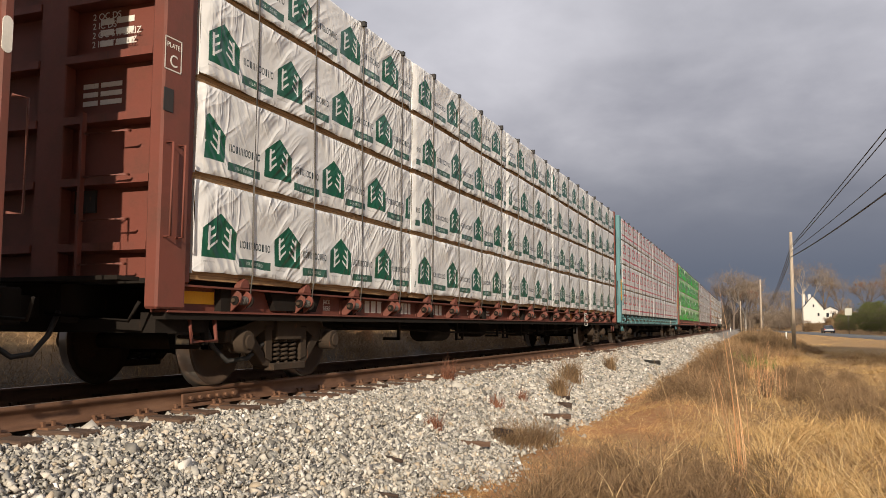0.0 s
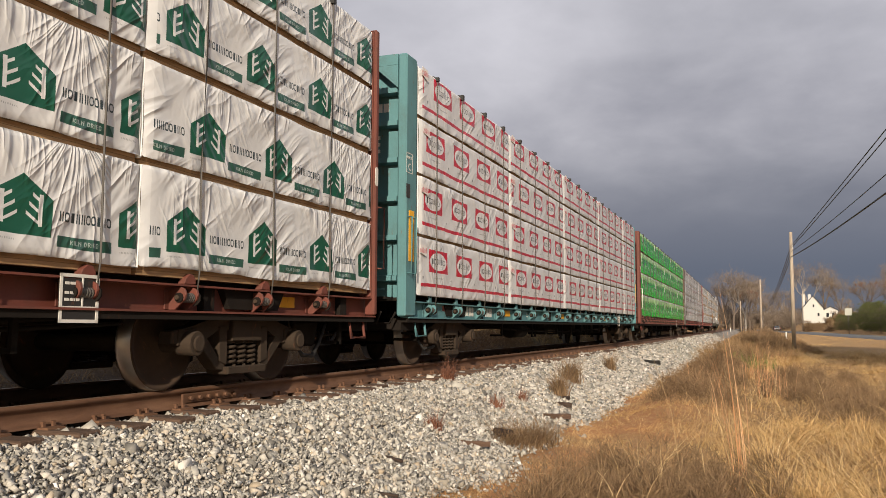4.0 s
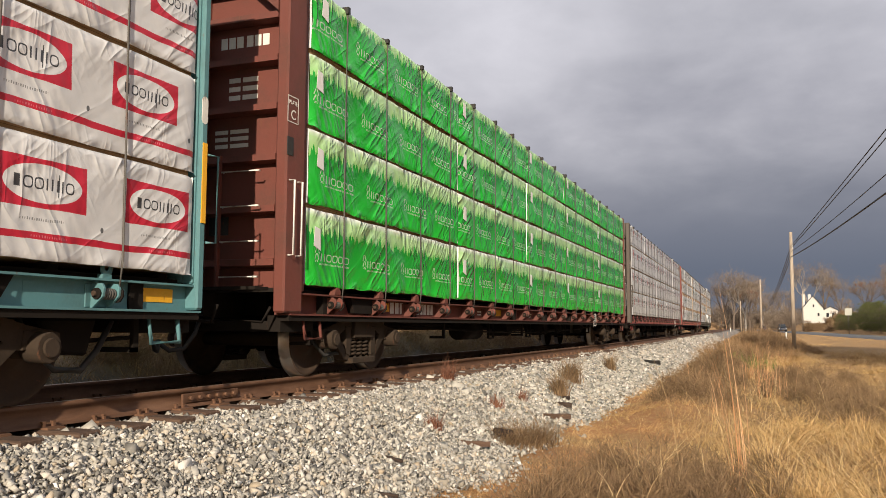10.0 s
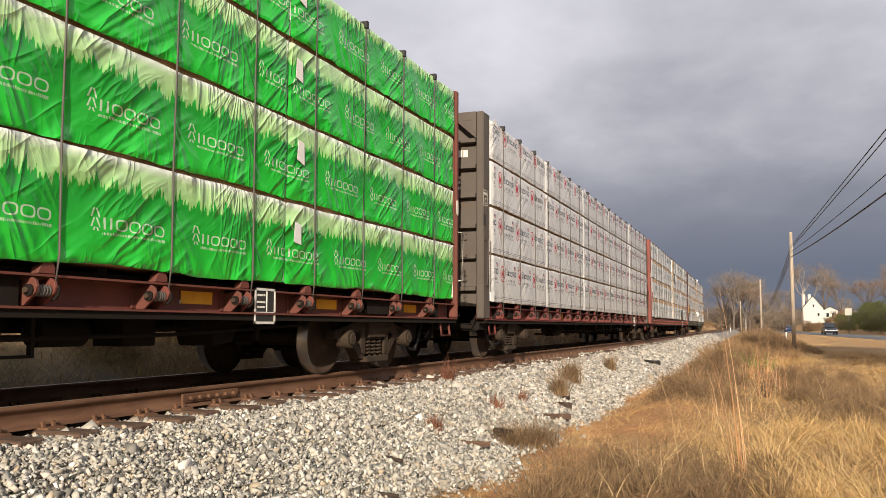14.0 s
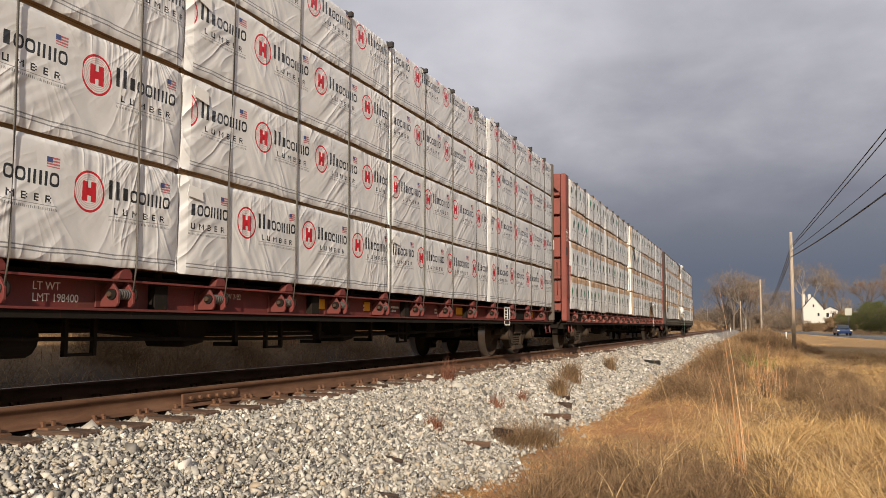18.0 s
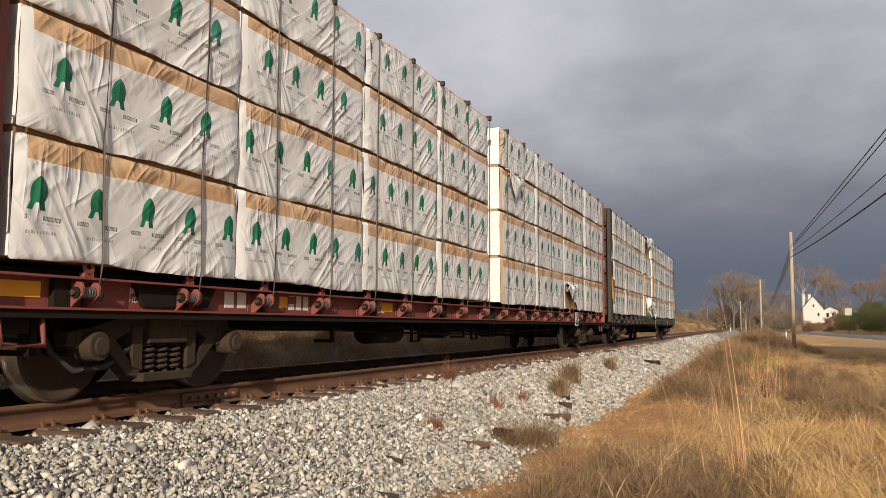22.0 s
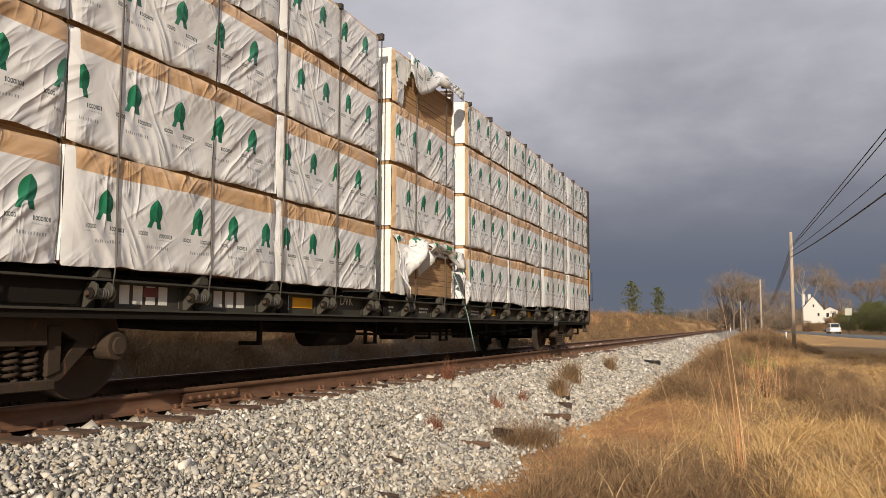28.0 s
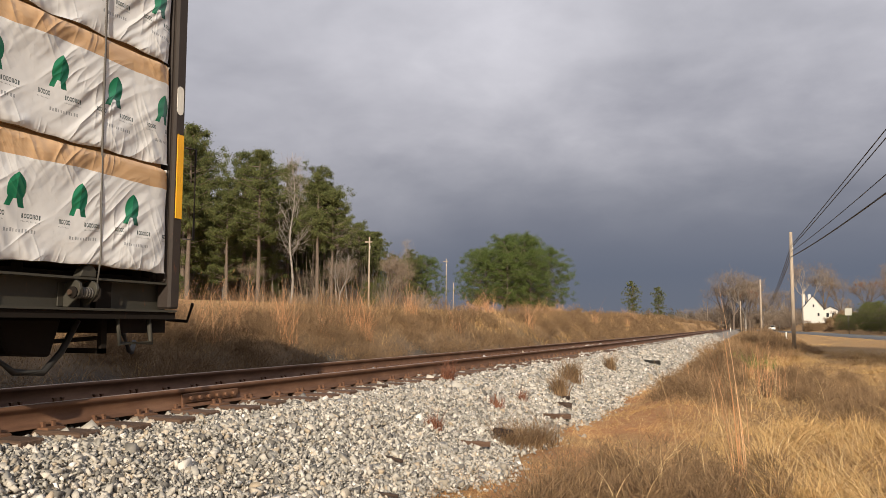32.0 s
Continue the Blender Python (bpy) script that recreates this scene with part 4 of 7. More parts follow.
def riser_mesh():
    bm = bmesh.new()
    add_box(bm, -0.28, 0.28, -0.05, 0.05, 0, 0.045)
    return mesh_of("deck_riser", bm, M_FRAME)


def bolster_mesh():
    bm = bmesh.new()
    add_prism(bm, [(-0.26, 0.45), (0.26, 0.45), (0.24, 0.66), (-0.24, 0.66)], -1.12, 1.12)
    add_rod(bm, (0, 0, 0.6), (0, 0, 0.74), 0.2, 14)
    return mesh_of("bolster", bm, M_GRIT, 0.01)


def rigging_mesh():
    bm = bmesh.new()
    for s in (-1, 1):
        add_box(bm, -0.75, 0.75, s * 0.40 - 0.03, s * 0.40 + 0.03, 0.30, 0.37)
        for x in (-0.72, 0.72):
            add_prism(bm, [(s * 0.40, 0.26), (s * 0.46, 0.24), (s * 0.46, 0.50), (s * 0.40, 0.50)], x - 0.045, x + 0.045)
    add_rod(bm, (0.2, -0.6, 0.5), (0.2, 0.6, 0.32), 0.02, 6)
    return mesh_of("brake_beam", bm, M_FRAME)


def truck(car, y, wheelsets):
    t = part("truck", shared("bolster", bolster_mesh), None, car, "grimy cast steel truck", pose(0, y, 0))
    for s in (-1, 1):
        part("side_frame", shared("side_frame", side_frame), None, t, at=pose(s * 1.0, 0, 0, 0, 0, 0 if s > 0 else 180))
        for sy in (-0.17, 0.0, 0.17):
            part("spring", shared("spring", spring_mesh), None, t, at=pose(s * 1.0, sy, 0))
    part("brake_beam", shared("brake_beam", rigging_mesh), None, t)
    for s in (-1, 1):
        bm = bmesh.new()
        add_rod(bm, (-1.0, 0, 0), (1.0, 0, 0), 0.085, 14)
        w = part("wheelset", bm, M_GRIT, car, "rusty wheels with bright worn treads", pose(0, y + s * 0.9, 0.44))
        part("wheel", shared("wheel", wheel_mesh), None, w, at=pose(0.75, 0, 0))
        part("wheel", shared("wheel", wheel_mesh), None, w, at=pose(-0.75, 0, 0, 0, 0, 180))
        wheelsets.append((w, y + s * 0.9))


def bars(bm, x, y, z, widths, high, gap=0.03, axis="Y"):
    """Blocks in a row that stand for stencilled writing."""
    for w in widths:
        if axis == "Y":
            add_box(bm, x, x + 0.003, y, y + w, z, z + high)
            y += w + gap
        else:
            add_box(bm, x, x + w, y - 0.003, y, z, z + high)
            x += w + gap


def lettering(words, size, mat, parent, at):
    cu = bpy.data.curves.new("stencil", "FONT")
    cu.body, cu.size, cu.extrude, cu.align_x = words, size, 0.001, "LEFT"
    cu.materials.append(mat)
    ob = new("stencil", cu)
    ob.parent = parent
    ob.matrix_basis = at
    return ob


SIDE = Matrix(((0, 0, 1, 0), (1, 0, 0, 0), (0, 1, 0, 0), (0, 0, 0, 1)))  # writing on the side that faces +x
FRONT = Matrix(((1, 0, 0, 0), (0, 0, -1, 0), (0, 1, 0, 0), (0, 0, 0, 1)))  # writing on the end that faces -y


def bulkhead(car, y, out, mat, lead, rail_mat=None, rear=0.14, panel=False):
    """The end frame of a car. out: -1 at the leading end, +1 at the trailing one."""
    deep = 0.50 if lead else rear
    ya, yb = (y - deep, y - 0.02) if out < 0 else (y + 0.02, y + deep)
    face = ya if out < 0 else yb
    inner = yb if out < 0 else ya
    mid = face - out * min(0.19, deep * 0.5)
    bm = bmesh.new()
    top = 4.52
    add_box(bm, -1.15, 1.15, min(mid, inner), max(mid, inner), 0.98, top - 0.10)
    b = part("bulkhead", bm, mat, car, bevel=0.012)
    for s in (-1, 1):
        bm = bmesh.new()
        x0, x1 = sorted((s * 1.16, s * 1.30))
        add_box(bm, x0, x1, *sorted((face, inner + out * (0.10 if deep > 0.25 else 0.02))), 0.74, top)
        part("post", bm, mat, b, bevel=0.02)
        bm = bmesh.new()
        x0, x1 = sorted((s * 1.155, s * 1.265))
        add_box(bm, x0, x1, *sorted((inner, inner + out * (0.095 if deep > 0.25 else 0.018))), 0.97, top - 0.02)
        part("inner_post", bm, mat, b, bevel=0.015)
    bm = bmesh.new()
    lo, hi = sorted((face + 0.004 * -out, mid))
    add_box(bm, -1.155, 1.155, lo, hi, top - 0.16, top - 0.002)
    for s in (-1, 1):
        vs = [(s * 1.155, top - 0.163), (s * 0.78, top - 0.163), (s * 1.155, top - 0.50)]
        a = [bm.verts.new((x, lo, z)) for x, z in vs]
        c = [bm.verts.new((x, lo + 0.03, z)) for x, z in vs]
        bm.faces.new(a)
        bm.faces.new(c[::-1])
        for i in range(3):
            bm.faces.new((a[i], a[(i + 1) % 3], c[(i + 1) % 3], c[i]))
    part("hood", bm, mat, b)
    bm = bmesh.new()
    lo, hi = sorted((face + min(0.06, deep * 0.2) * -out, mid))
    add_box(bm, -0.16, 0.16, lo, hi, 0.98, top - 0.16)
    part("centre_post", bm, mat, b, bevel=0.01)
    rib = bmesh.new()
    d = abs(face - mid) * 0.75
    add_prism(rib, [(0.0, 0.05), (-d * out * -1, 0.035), (-d * out * -1, -0.035), (0.0, -0.05)], 0.16, 1.13)
    me = mesh_of("rib", rib, mat)
    for z in (1.28, 1.86, 2.42, 2.98, 3.52, 4.0):
        for s in (1, -1):
            r = part("rib", me, None, b, at=pose(0 if s > 0 else -1.29, mid, z))
    # end ladder, side grab irons, and the brake step
    iron = bmesh.new()
    o = 0.05 * out
    add_path(iron, [(0.52, face + o * 0.2, 0), (0.52, face + o, 0), (0.98, face + o, 0), (0.98, face + o * 0.2, 0)], 0.011, 6)
    me = mesh_of("grab_iron", iron, rail_mat or mat)
    for z in (1.12, 1.50, 1.88, 2.26):
        part("grab_iron", me, None, b, at=pose(0, 0, z))
    stile = bmesh.new()
    add_box(stile, 0.47, 0.50, face + o * 0.3, face + o * 0.3 + 0.05 * out, 1.0, 2.45)
    part("ladder_stile", stile, mat, b)
    hand = bmesh.new()
    ym = lerp(face, mid, 0.35)
    for yy in (ym, ym + 0.16 * -out):
        if deep < 0.25:
            break
        add_path(hand, [(1.30, yy, 1.35), (1.365, yy, 1.35), (1.365, yy, 2.15), (1.30, yy, 2.15)], 0.012, 6)
    if deep < 0.25:
        add_path(hand, [(1.30, face, 1.35), (1.34, face + 0.10 * out, 1.35), (1.34, face + 0.10 * out, 2.15), (1.30, face, 2.15)], 0.012, 6)
    part("hand_rail", hand, rail_mat or mat, b)
    if panel:
        sheet = bmesh.new()
        c = lerp(face, inner, 0.4)
        w = min(0.09, deep * 0.22)
        add_prism(sheet, [(c - w, 1.52), (c + w, 1.52), (c + w, 2.25), (c - w, 2.25)], 1.298, 1.308)
        part("reflector", sheet, M_YELLOW, b, "tall yellow reflector panel")
    if deep < 0.25:
        slot = bmesh.new()
        c = (face + inner) / 2
        ring = [(c + 0.042 * math.cos(q), 2.55 + (0.085 if math.sin(q) > 0 else -0.085) + 0.042 * math.sin(q)) for q in [2 * math.pi * (e + 0.5) / 16 for e in range(16)]]
        add_prism(slot, ring, 1.297, 1.303)
        part("hand_hole", slot, M_STENCIL, b, "oval hand hole in the end post")
        return b, face
    slot = bmesh.new()
    add_prism(slot, [(ym - 0.06, 2.42), (ym + 0.06, 2.42), (ym + 0.06, 2.62), (ym - 0.06, 2.62)], 1.298, 1.306)
    part("hand_hole", slot, M_BLACK, b)
    return b, face


def flatcar(label, paint_sill, paint_end, length, trucks, wheelsets, seed, rail_mat=None, hazard=False, letters=M_STENCIL, rear=0.14, panel=False, inset=0.06, plate=5.1, signs=(), first=0.49, marks=(), shine=(), dull=False, step=1.206, style="taper"):
    web = 1.237 - inset
    car = thing("lumber_flatcar", label, "railway car", GROUP)
    a, z1 = -0.34, length + rear
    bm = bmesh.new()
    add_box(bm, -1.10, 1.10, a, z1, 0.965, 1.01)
    part("deck", bm, M_FRAME, car, "grimy deck, coloured near black for the shade under the load")
    for s in (1, -1):
        bm = bmesh.new()
        x = s * (web - 0.012)
        prof = [(-0.012, 0.715), (0.060 + inset, 0.715), (0.060 + inset, 0.733), (0.012, 0.733), (0.012, 0.945), (0.045 + inset, 0.945), (0.045 + inset, 0.962), (-0.012, 0.962)]
        ends = [[bm.verts.new((x + s * px, yy, pz)) for px, pz in prof] for yy in (a, z1)]
        bm.faces.new(ends[0])
        bm.faces.new(ends[1][::-1])
        for i in range(8):
            j = (i + 1) % 8
            bm.faces.new((ends[0][j], ends[0][i], ends[1][i], ends[1][j]))
        part("side_sill", bm, paint_sill, car)
        # the flange's black holds the shade below the sill as well as grime
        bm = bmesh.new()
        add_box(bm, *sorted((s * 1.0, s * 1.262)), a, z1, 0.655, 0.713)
        part("sill_flange", bm, M_FRAME, car, "grimy lower flange, coloured near black for the shade it lies in")
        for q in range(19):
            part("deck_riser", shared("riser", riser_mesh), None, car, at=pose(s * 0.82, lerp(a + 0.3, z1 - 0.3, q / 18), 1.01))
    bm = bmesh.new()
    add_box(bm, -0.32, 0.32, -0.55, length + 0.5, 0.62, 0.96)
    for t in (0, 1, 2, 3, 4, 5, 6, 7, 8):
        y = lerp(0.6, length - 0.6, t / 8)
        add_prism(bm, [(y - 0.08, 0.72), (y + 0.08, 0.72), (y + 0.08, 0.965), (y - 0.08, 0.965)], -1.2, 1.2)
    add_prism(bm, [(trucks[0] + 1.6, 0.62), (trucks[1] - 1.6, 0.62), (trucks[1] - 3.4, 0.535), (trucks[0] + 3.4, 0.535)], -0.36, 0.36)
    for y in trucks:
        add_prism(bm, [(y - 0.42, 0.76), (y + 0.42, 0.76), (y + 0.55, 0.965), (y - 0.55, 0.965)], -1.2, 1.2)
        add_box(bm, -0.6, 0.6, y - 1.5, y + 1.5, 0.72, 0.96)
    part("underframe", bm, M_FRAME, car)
    for ya, yb in ((-0.34, 0.35), (length - 0.4, length + rear)):
        bm = bmesh.new()
        add_box(bm, -1.16, 1.16, ya, yb, 0.54, 0.654)
        part("end_sill", bm, M_FRAME, car)
    for ye, way in ((0.0, 1), (length, -1)):
        bm = bmesh.new()
        add_prism(bm, [(ye + way * 0.75, 0.655), (ye + way * 1.35, 0.655), (ye + way * 1.25, 0.40), (ye + way * 0.85, 0.36)], 0.35, 0.95)
        part("brake_cylinder", bm, M_FRAME, car, bevel=0.02)
        bm = bmesh.new()
        add_path(bm, [(1.02, ye + way * 1.6, 0.66), (1.05, ye + way * 1.5, 0.42), (1.02, ye + way * 1.25, 0.27), (0.98, ye + way * 0.95, 0.25), (0.95, ye + way * 0.75, 0.40), (0.95, ye + way * 0.6, 0.64)], 0.026, 8)
        part("air_hose", bm, M_BLACK, car)
        bm = bmesh.new()
        add_box(bm, 1.05, 1.09, ye + way * 0.46 - 0.03, ye + way * 0.46 + 0.03, 0.38, 0.66)
        add_box(bm, 0.70, 1.09, ye + way * 0.46 - 0.03, ye + way * 0.46 + 0.03, 0.38, 0.42)
        add_rod(bm, (0.9, ye + way * 0.3, 0.50), (0.9, ye + way * 1.7, 0.44), 0.02, 6)
        part("hanger", bm, M_FRAME, car)
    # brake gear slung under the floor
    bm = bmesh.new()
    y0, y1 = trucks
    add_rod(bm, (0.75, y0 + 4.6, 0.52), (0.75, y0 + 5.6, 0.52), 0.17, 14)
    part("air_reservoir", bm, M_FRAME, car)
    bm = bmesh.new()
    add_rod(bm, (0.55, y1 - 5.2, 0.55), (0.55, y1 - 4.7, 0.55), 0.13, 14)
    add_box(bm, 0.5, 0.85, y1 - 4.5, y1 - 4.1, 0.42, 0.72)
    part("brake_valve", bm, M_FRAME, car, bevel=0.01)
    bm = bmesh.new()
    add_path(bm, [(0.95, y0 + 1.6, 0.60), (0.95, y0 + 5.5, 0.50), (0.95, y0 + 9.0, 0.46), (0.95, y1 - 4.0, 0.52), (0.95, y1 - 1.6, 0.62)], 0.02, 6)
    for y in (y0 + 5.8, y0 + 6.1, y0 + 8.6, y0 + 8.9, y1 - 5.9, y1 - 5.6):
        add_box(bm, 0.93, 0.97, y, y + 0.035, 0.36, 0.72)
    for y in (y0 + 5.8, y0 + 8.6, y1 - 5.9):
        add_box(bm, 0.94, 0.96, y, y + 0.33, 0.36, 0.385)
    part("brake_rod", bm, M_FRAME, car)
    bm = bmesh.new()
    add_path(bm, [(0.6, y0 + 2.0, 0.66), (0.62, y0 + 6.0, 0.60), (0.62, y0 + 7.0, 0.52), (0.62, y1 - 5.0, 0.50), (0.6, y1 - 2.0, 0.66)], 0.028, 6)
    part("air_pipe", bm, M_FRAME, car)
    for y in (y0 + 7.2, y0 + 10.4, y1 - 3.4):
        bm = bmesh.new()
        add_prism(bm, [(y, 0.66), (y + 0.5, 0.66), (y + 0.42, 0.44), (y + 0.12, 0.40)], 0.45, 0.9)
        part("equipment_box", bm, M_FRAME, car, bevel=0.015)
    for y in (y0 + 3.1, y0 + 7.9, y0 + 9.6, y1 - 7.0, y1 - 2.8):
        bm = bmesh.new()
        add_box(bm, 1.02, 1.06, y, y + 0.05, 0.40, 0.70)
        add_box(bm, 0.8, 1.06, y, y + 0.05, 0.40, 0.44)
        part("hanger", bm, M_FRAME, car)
    bm = bmesh.new()
    add_box(bm, -0.05, 0.05, 0.0, length, 1.01, 1.15)
    add_box(bm, -0.10, 0.10, 0.0, length, 4.30, 4.46)
    for i in range(12):
        y = lerp(0.4, length - 0.4, i / 11)
        add_box(bm, -0.05, 0.05, y - 0.06, y + 0.06, 1.15, 4.30)
    part("centre_beam", bm, paint_end, car)
    deep = max(0.0, inset - 0.06)
    me_w = mesh_of("winch", winch_mesh(style, deep), paint_sill, 0.004)
    me_g = mesh_of("cable_guide", guide_mesh(style), paint_sill, 0.006)
    me_d = shared("drum", drum_mesh)
    rng = random.Random(seed)
    y = first
    while y < length - 0.3:
        w = part("winch", me_w, None, car, at=pose(web, y - 0.08, 0.89))
        part("winch_drum", me_d, None, w, "rusty ratchet drum", pose(deep, 0, 0))
        part("cable_guide", me_g, None, car, at=pose(1.215, y - 0.06 + rng.uniform(-0.015, 0.015), 0.964))
        bm = bmesh.new()
        j, k = rng.uniform(-0.02, 0.02), rng.uniform(-0.03, 0.03)
        add_path(bm, [(web + deep + 0.115, y, 0.85), (NEAR + 0.018, y + 0.01, 1.10), (NEAR + 0.015, y + j, 2.0), (NEAR + 0.015, y + k, 3.0), (NEAR + 0.018, y + j + k, 4.46), (NEAR - 0.05, y + j + k, 4.505), (0.0, y + k, 4.52)], 0.0095, 5)
        part("cable", bm, M_CABLE, car)
        bm = bmesh.new()
        tip = rng.uniform(4.475, 4.51)
        add_prism(bm, [(y + j + k - 0.03, 4.42), (y + j + k + 0.03, 4.42), (y + j + k + 0.03, tip), (y + j + k - 0.03, tip)], NEAR - 0.06, NEAR + 0.042)
        part("corner_guard", bm, M_BLACK, car, "black rubber corner guard")
        y += step
    # reflectors, stencils, sill plates
    for y, wide in shine:
        bm = bmesh.new()
        add_box(bm, web - 0.001, web + 0.006, y, y + wide, 0.80, 0.915)
        part("reflector", bm, M_YELLOW, car, "yellow reflective sheeting")
    for k in range(7):
        yy = rng.uniform(0.5, length - 0.8)
        if any(q[0] - 0.3 < yy < q[0] + 0.75 for q in signs):
            continue
        bm = bmesh.new()
        add_box(bm, web - 0.0002, web + 0.0035, yy, yy + rng.uniform(0.1, 0.22), 0.84, 0.92)
        part("sill_patch", bm, rng.choice((M_STENCIL, M_CORAL, paint_sill)), car)
    for y, count, span in marks:
        bm = bmesh.new()
        w = span / (count * 1.4 - 0.4)
        bars(bm, web + 0.0002, y, 0.775, (w,) * count, 0.155, w * 0.4)
        part("car_mark", bm, letters, car)
    for k in range(6):
        bm = bmesh.new()
        yy = rng.uniform(6, length - 3)
        if any(q[0] - 0.5 < yy < q[0] + 0.75 for q in signs):
            continue
        for r in range(2):
            bars(bm, web + 0.0002, yy, 0.80 + 0.05 * r, [rng.uniform(0.03, 0.09) for _ in range(5)], 0.028, 0.02)
        part("small_print", bm, letters, car)
    bm = bmesh.new()
    add_box(bm, 1.262, 1.27, length - plate, length - plate + 0.38, 0.62, 0.98)
    acp = part("data_plate", bm, M_DULLTAG if dull else M_BLACK, car, "dull olive data plate" if dull else "black data plate in a white frame")
    bm = bmesh.new()
    yb = length - plate
    for ya, yc, za, zc in ((0.13, 0.27, 0.80, 0.85),) if dull else ((0, 0.38, 0.62, 0.645), (0, 0.38, 0.955, 0.98), (0, 0.025, 0.62, 0.98), (0.355, 0.38, 0.62, 0.98), (0.21, 0.225, 0.73, 0.98), (0, 0.38, 0.73, 0.742)):
        add_box(bm, 1.27, 1.276, yb + ya, yb + yc, za, zc)
    for za in () if dull else (0.78, 0.83, 0.90):
        bars(bm, 1.27, yb + 0.05, za, (0.04, 0.05, 0.03), 0.02, 0.01)
    part("plate_frame", bm, M_STENCIL, acp)
    if hazard:
        bm = bmesh.new()
        for q in range(4):
            add_prism(bm, [(2.05 + q * 0.13, 0.90), (2.11 + q * 0.13, 0.90), (2.17 + q * 0.13, 0.78), (2.11 + q * 0.13, 0.78)], web + 0.0005, web + 0.0035)
        part("hazard_stripe", bm, hazard, car)
    for y, words, size in signs:
        lettering(words, size, letters, car, Matrix.Translation((web + 0.002, y, 0.86)) @ SIDE)
    for y in (0.05, length - 0.45):
        bm = bmesh.new()
        add_path(bm, [(1.2, y, 0.70), (1.24, y, 0.46), (1.24, y + 0.36, 0.46), (1.2, y + 0.36, 0.70)], 0.022, 6)
        part("stirrup_step", bm, paint_sill, car)
    for y, out in ((-0.55, -1), (length + 0.5, 1)):
        bm = bmesh.new()
        add_box(bm, -0.09, 0.09, min(y, y + out * 0.30), max(y, y + out * 0.30), 0.66, 0.86)
        add_prism(bm, sorted([(y + out * 0.24, 0.60), (y + out * 0.45, 0.60), (y + out * 0.45, 0.92), (y + out * 0.24, 0.92)], key=lambda p: math.atan2(p[1] - 0.76, p[0] - y - out * 0.34)), -0.16, 0.14)
        part("coupler", bm, M_FRAME, car, bevel=0.015)
        bm = bmesh.new()
        add_path(bm, [(0.30, y, 0.72), (0.32, y + out * 0.12, 0.52), (0.28, y + out * 0.25, 0.36), (0.2, y + out * 0.38, 0.34), (0.12, y + out * 0.5, 0.44)], 0.024, 8)
        part("air_hose", bm, M_BLACK, car)
        bm = bmesh.new()
        add_path(bm, [(0.2, y + out * 0.05, 0.70), (1.1, y + out * 0.05, 0.64), (1.18, y + out * 0.02, 0.80)], 0.016, 6)
        part("uncoupling_lever", bm, M_FRAME, car)
    b, face = bulkhead(car, -0.01, -1, paint_end, True, rail_mat, panel=panel)
    for x, z, widths, high, gap in [(0.30, 3.72, (0.085,) * 3, 0.13, 0.02), (0.64, 3.72, (0.085,) * 3, 0.13, 0.02)] + [(0.42, z, (0.15, 0.2), 0.055, 0.03) for z in (3.32, 3.22, 3.12)] + [(0.25, z, (0.17, 0.24), 0.045, 0.03) for z in (2.74, 2.66, 2.58)]:
        bm = bmesh.new()
        bars(bm, x, face + 0.187, z, widths, high, gap, "X")
        part("end_stencil", bm, letters, b)
    bm = bmesh.new()
    ym = lerp(face, -0.01, 0.22)
    for y0, y1, za, zb in ((-0.11, 0.11, 2.78, 2.79), (-0.11, 0.11, 3.06, 3.07), (-0.11, -0.10, 2.78, 3.07), (0.10, 0.11, 2.78, 3.07)):
        add_box(bm, 1.302, 1.304, ym + y0, ym + y1, za, zb)
    part("plate_box", bm, letters, b)
    bm = bmesh.new()
    add_box(bm, -1.1, 1.1, face - 0.24, face + 0.02, 0.975, 1.01)
    part("crossover_platform", bm, M_FRAME, b)
    bm = bmesh.new()
    add_box(bm, 0.22, 0.46, face + 0.165, face + 0.187, 1.60, 1.80)
    part("end_plate", bm, M_BLACK, b, "small black data plate")
    lettering("PLATE", 0.062, letters, b, Matrix.Translation((1.303, ym - 0.085, 2.98)) @ SIDE)
    lettering("C", 0.15, letters, b, Matrix.Translation((1.303, ym - 0.045, 2.82)) @ SIDE)
    bulkhead(car, length + 0.01, 1, paint_end, False, rail_mat, rear, panel)
    for y in trucks:
        truck(car, y, wheelsets)
    return car

CARS = []


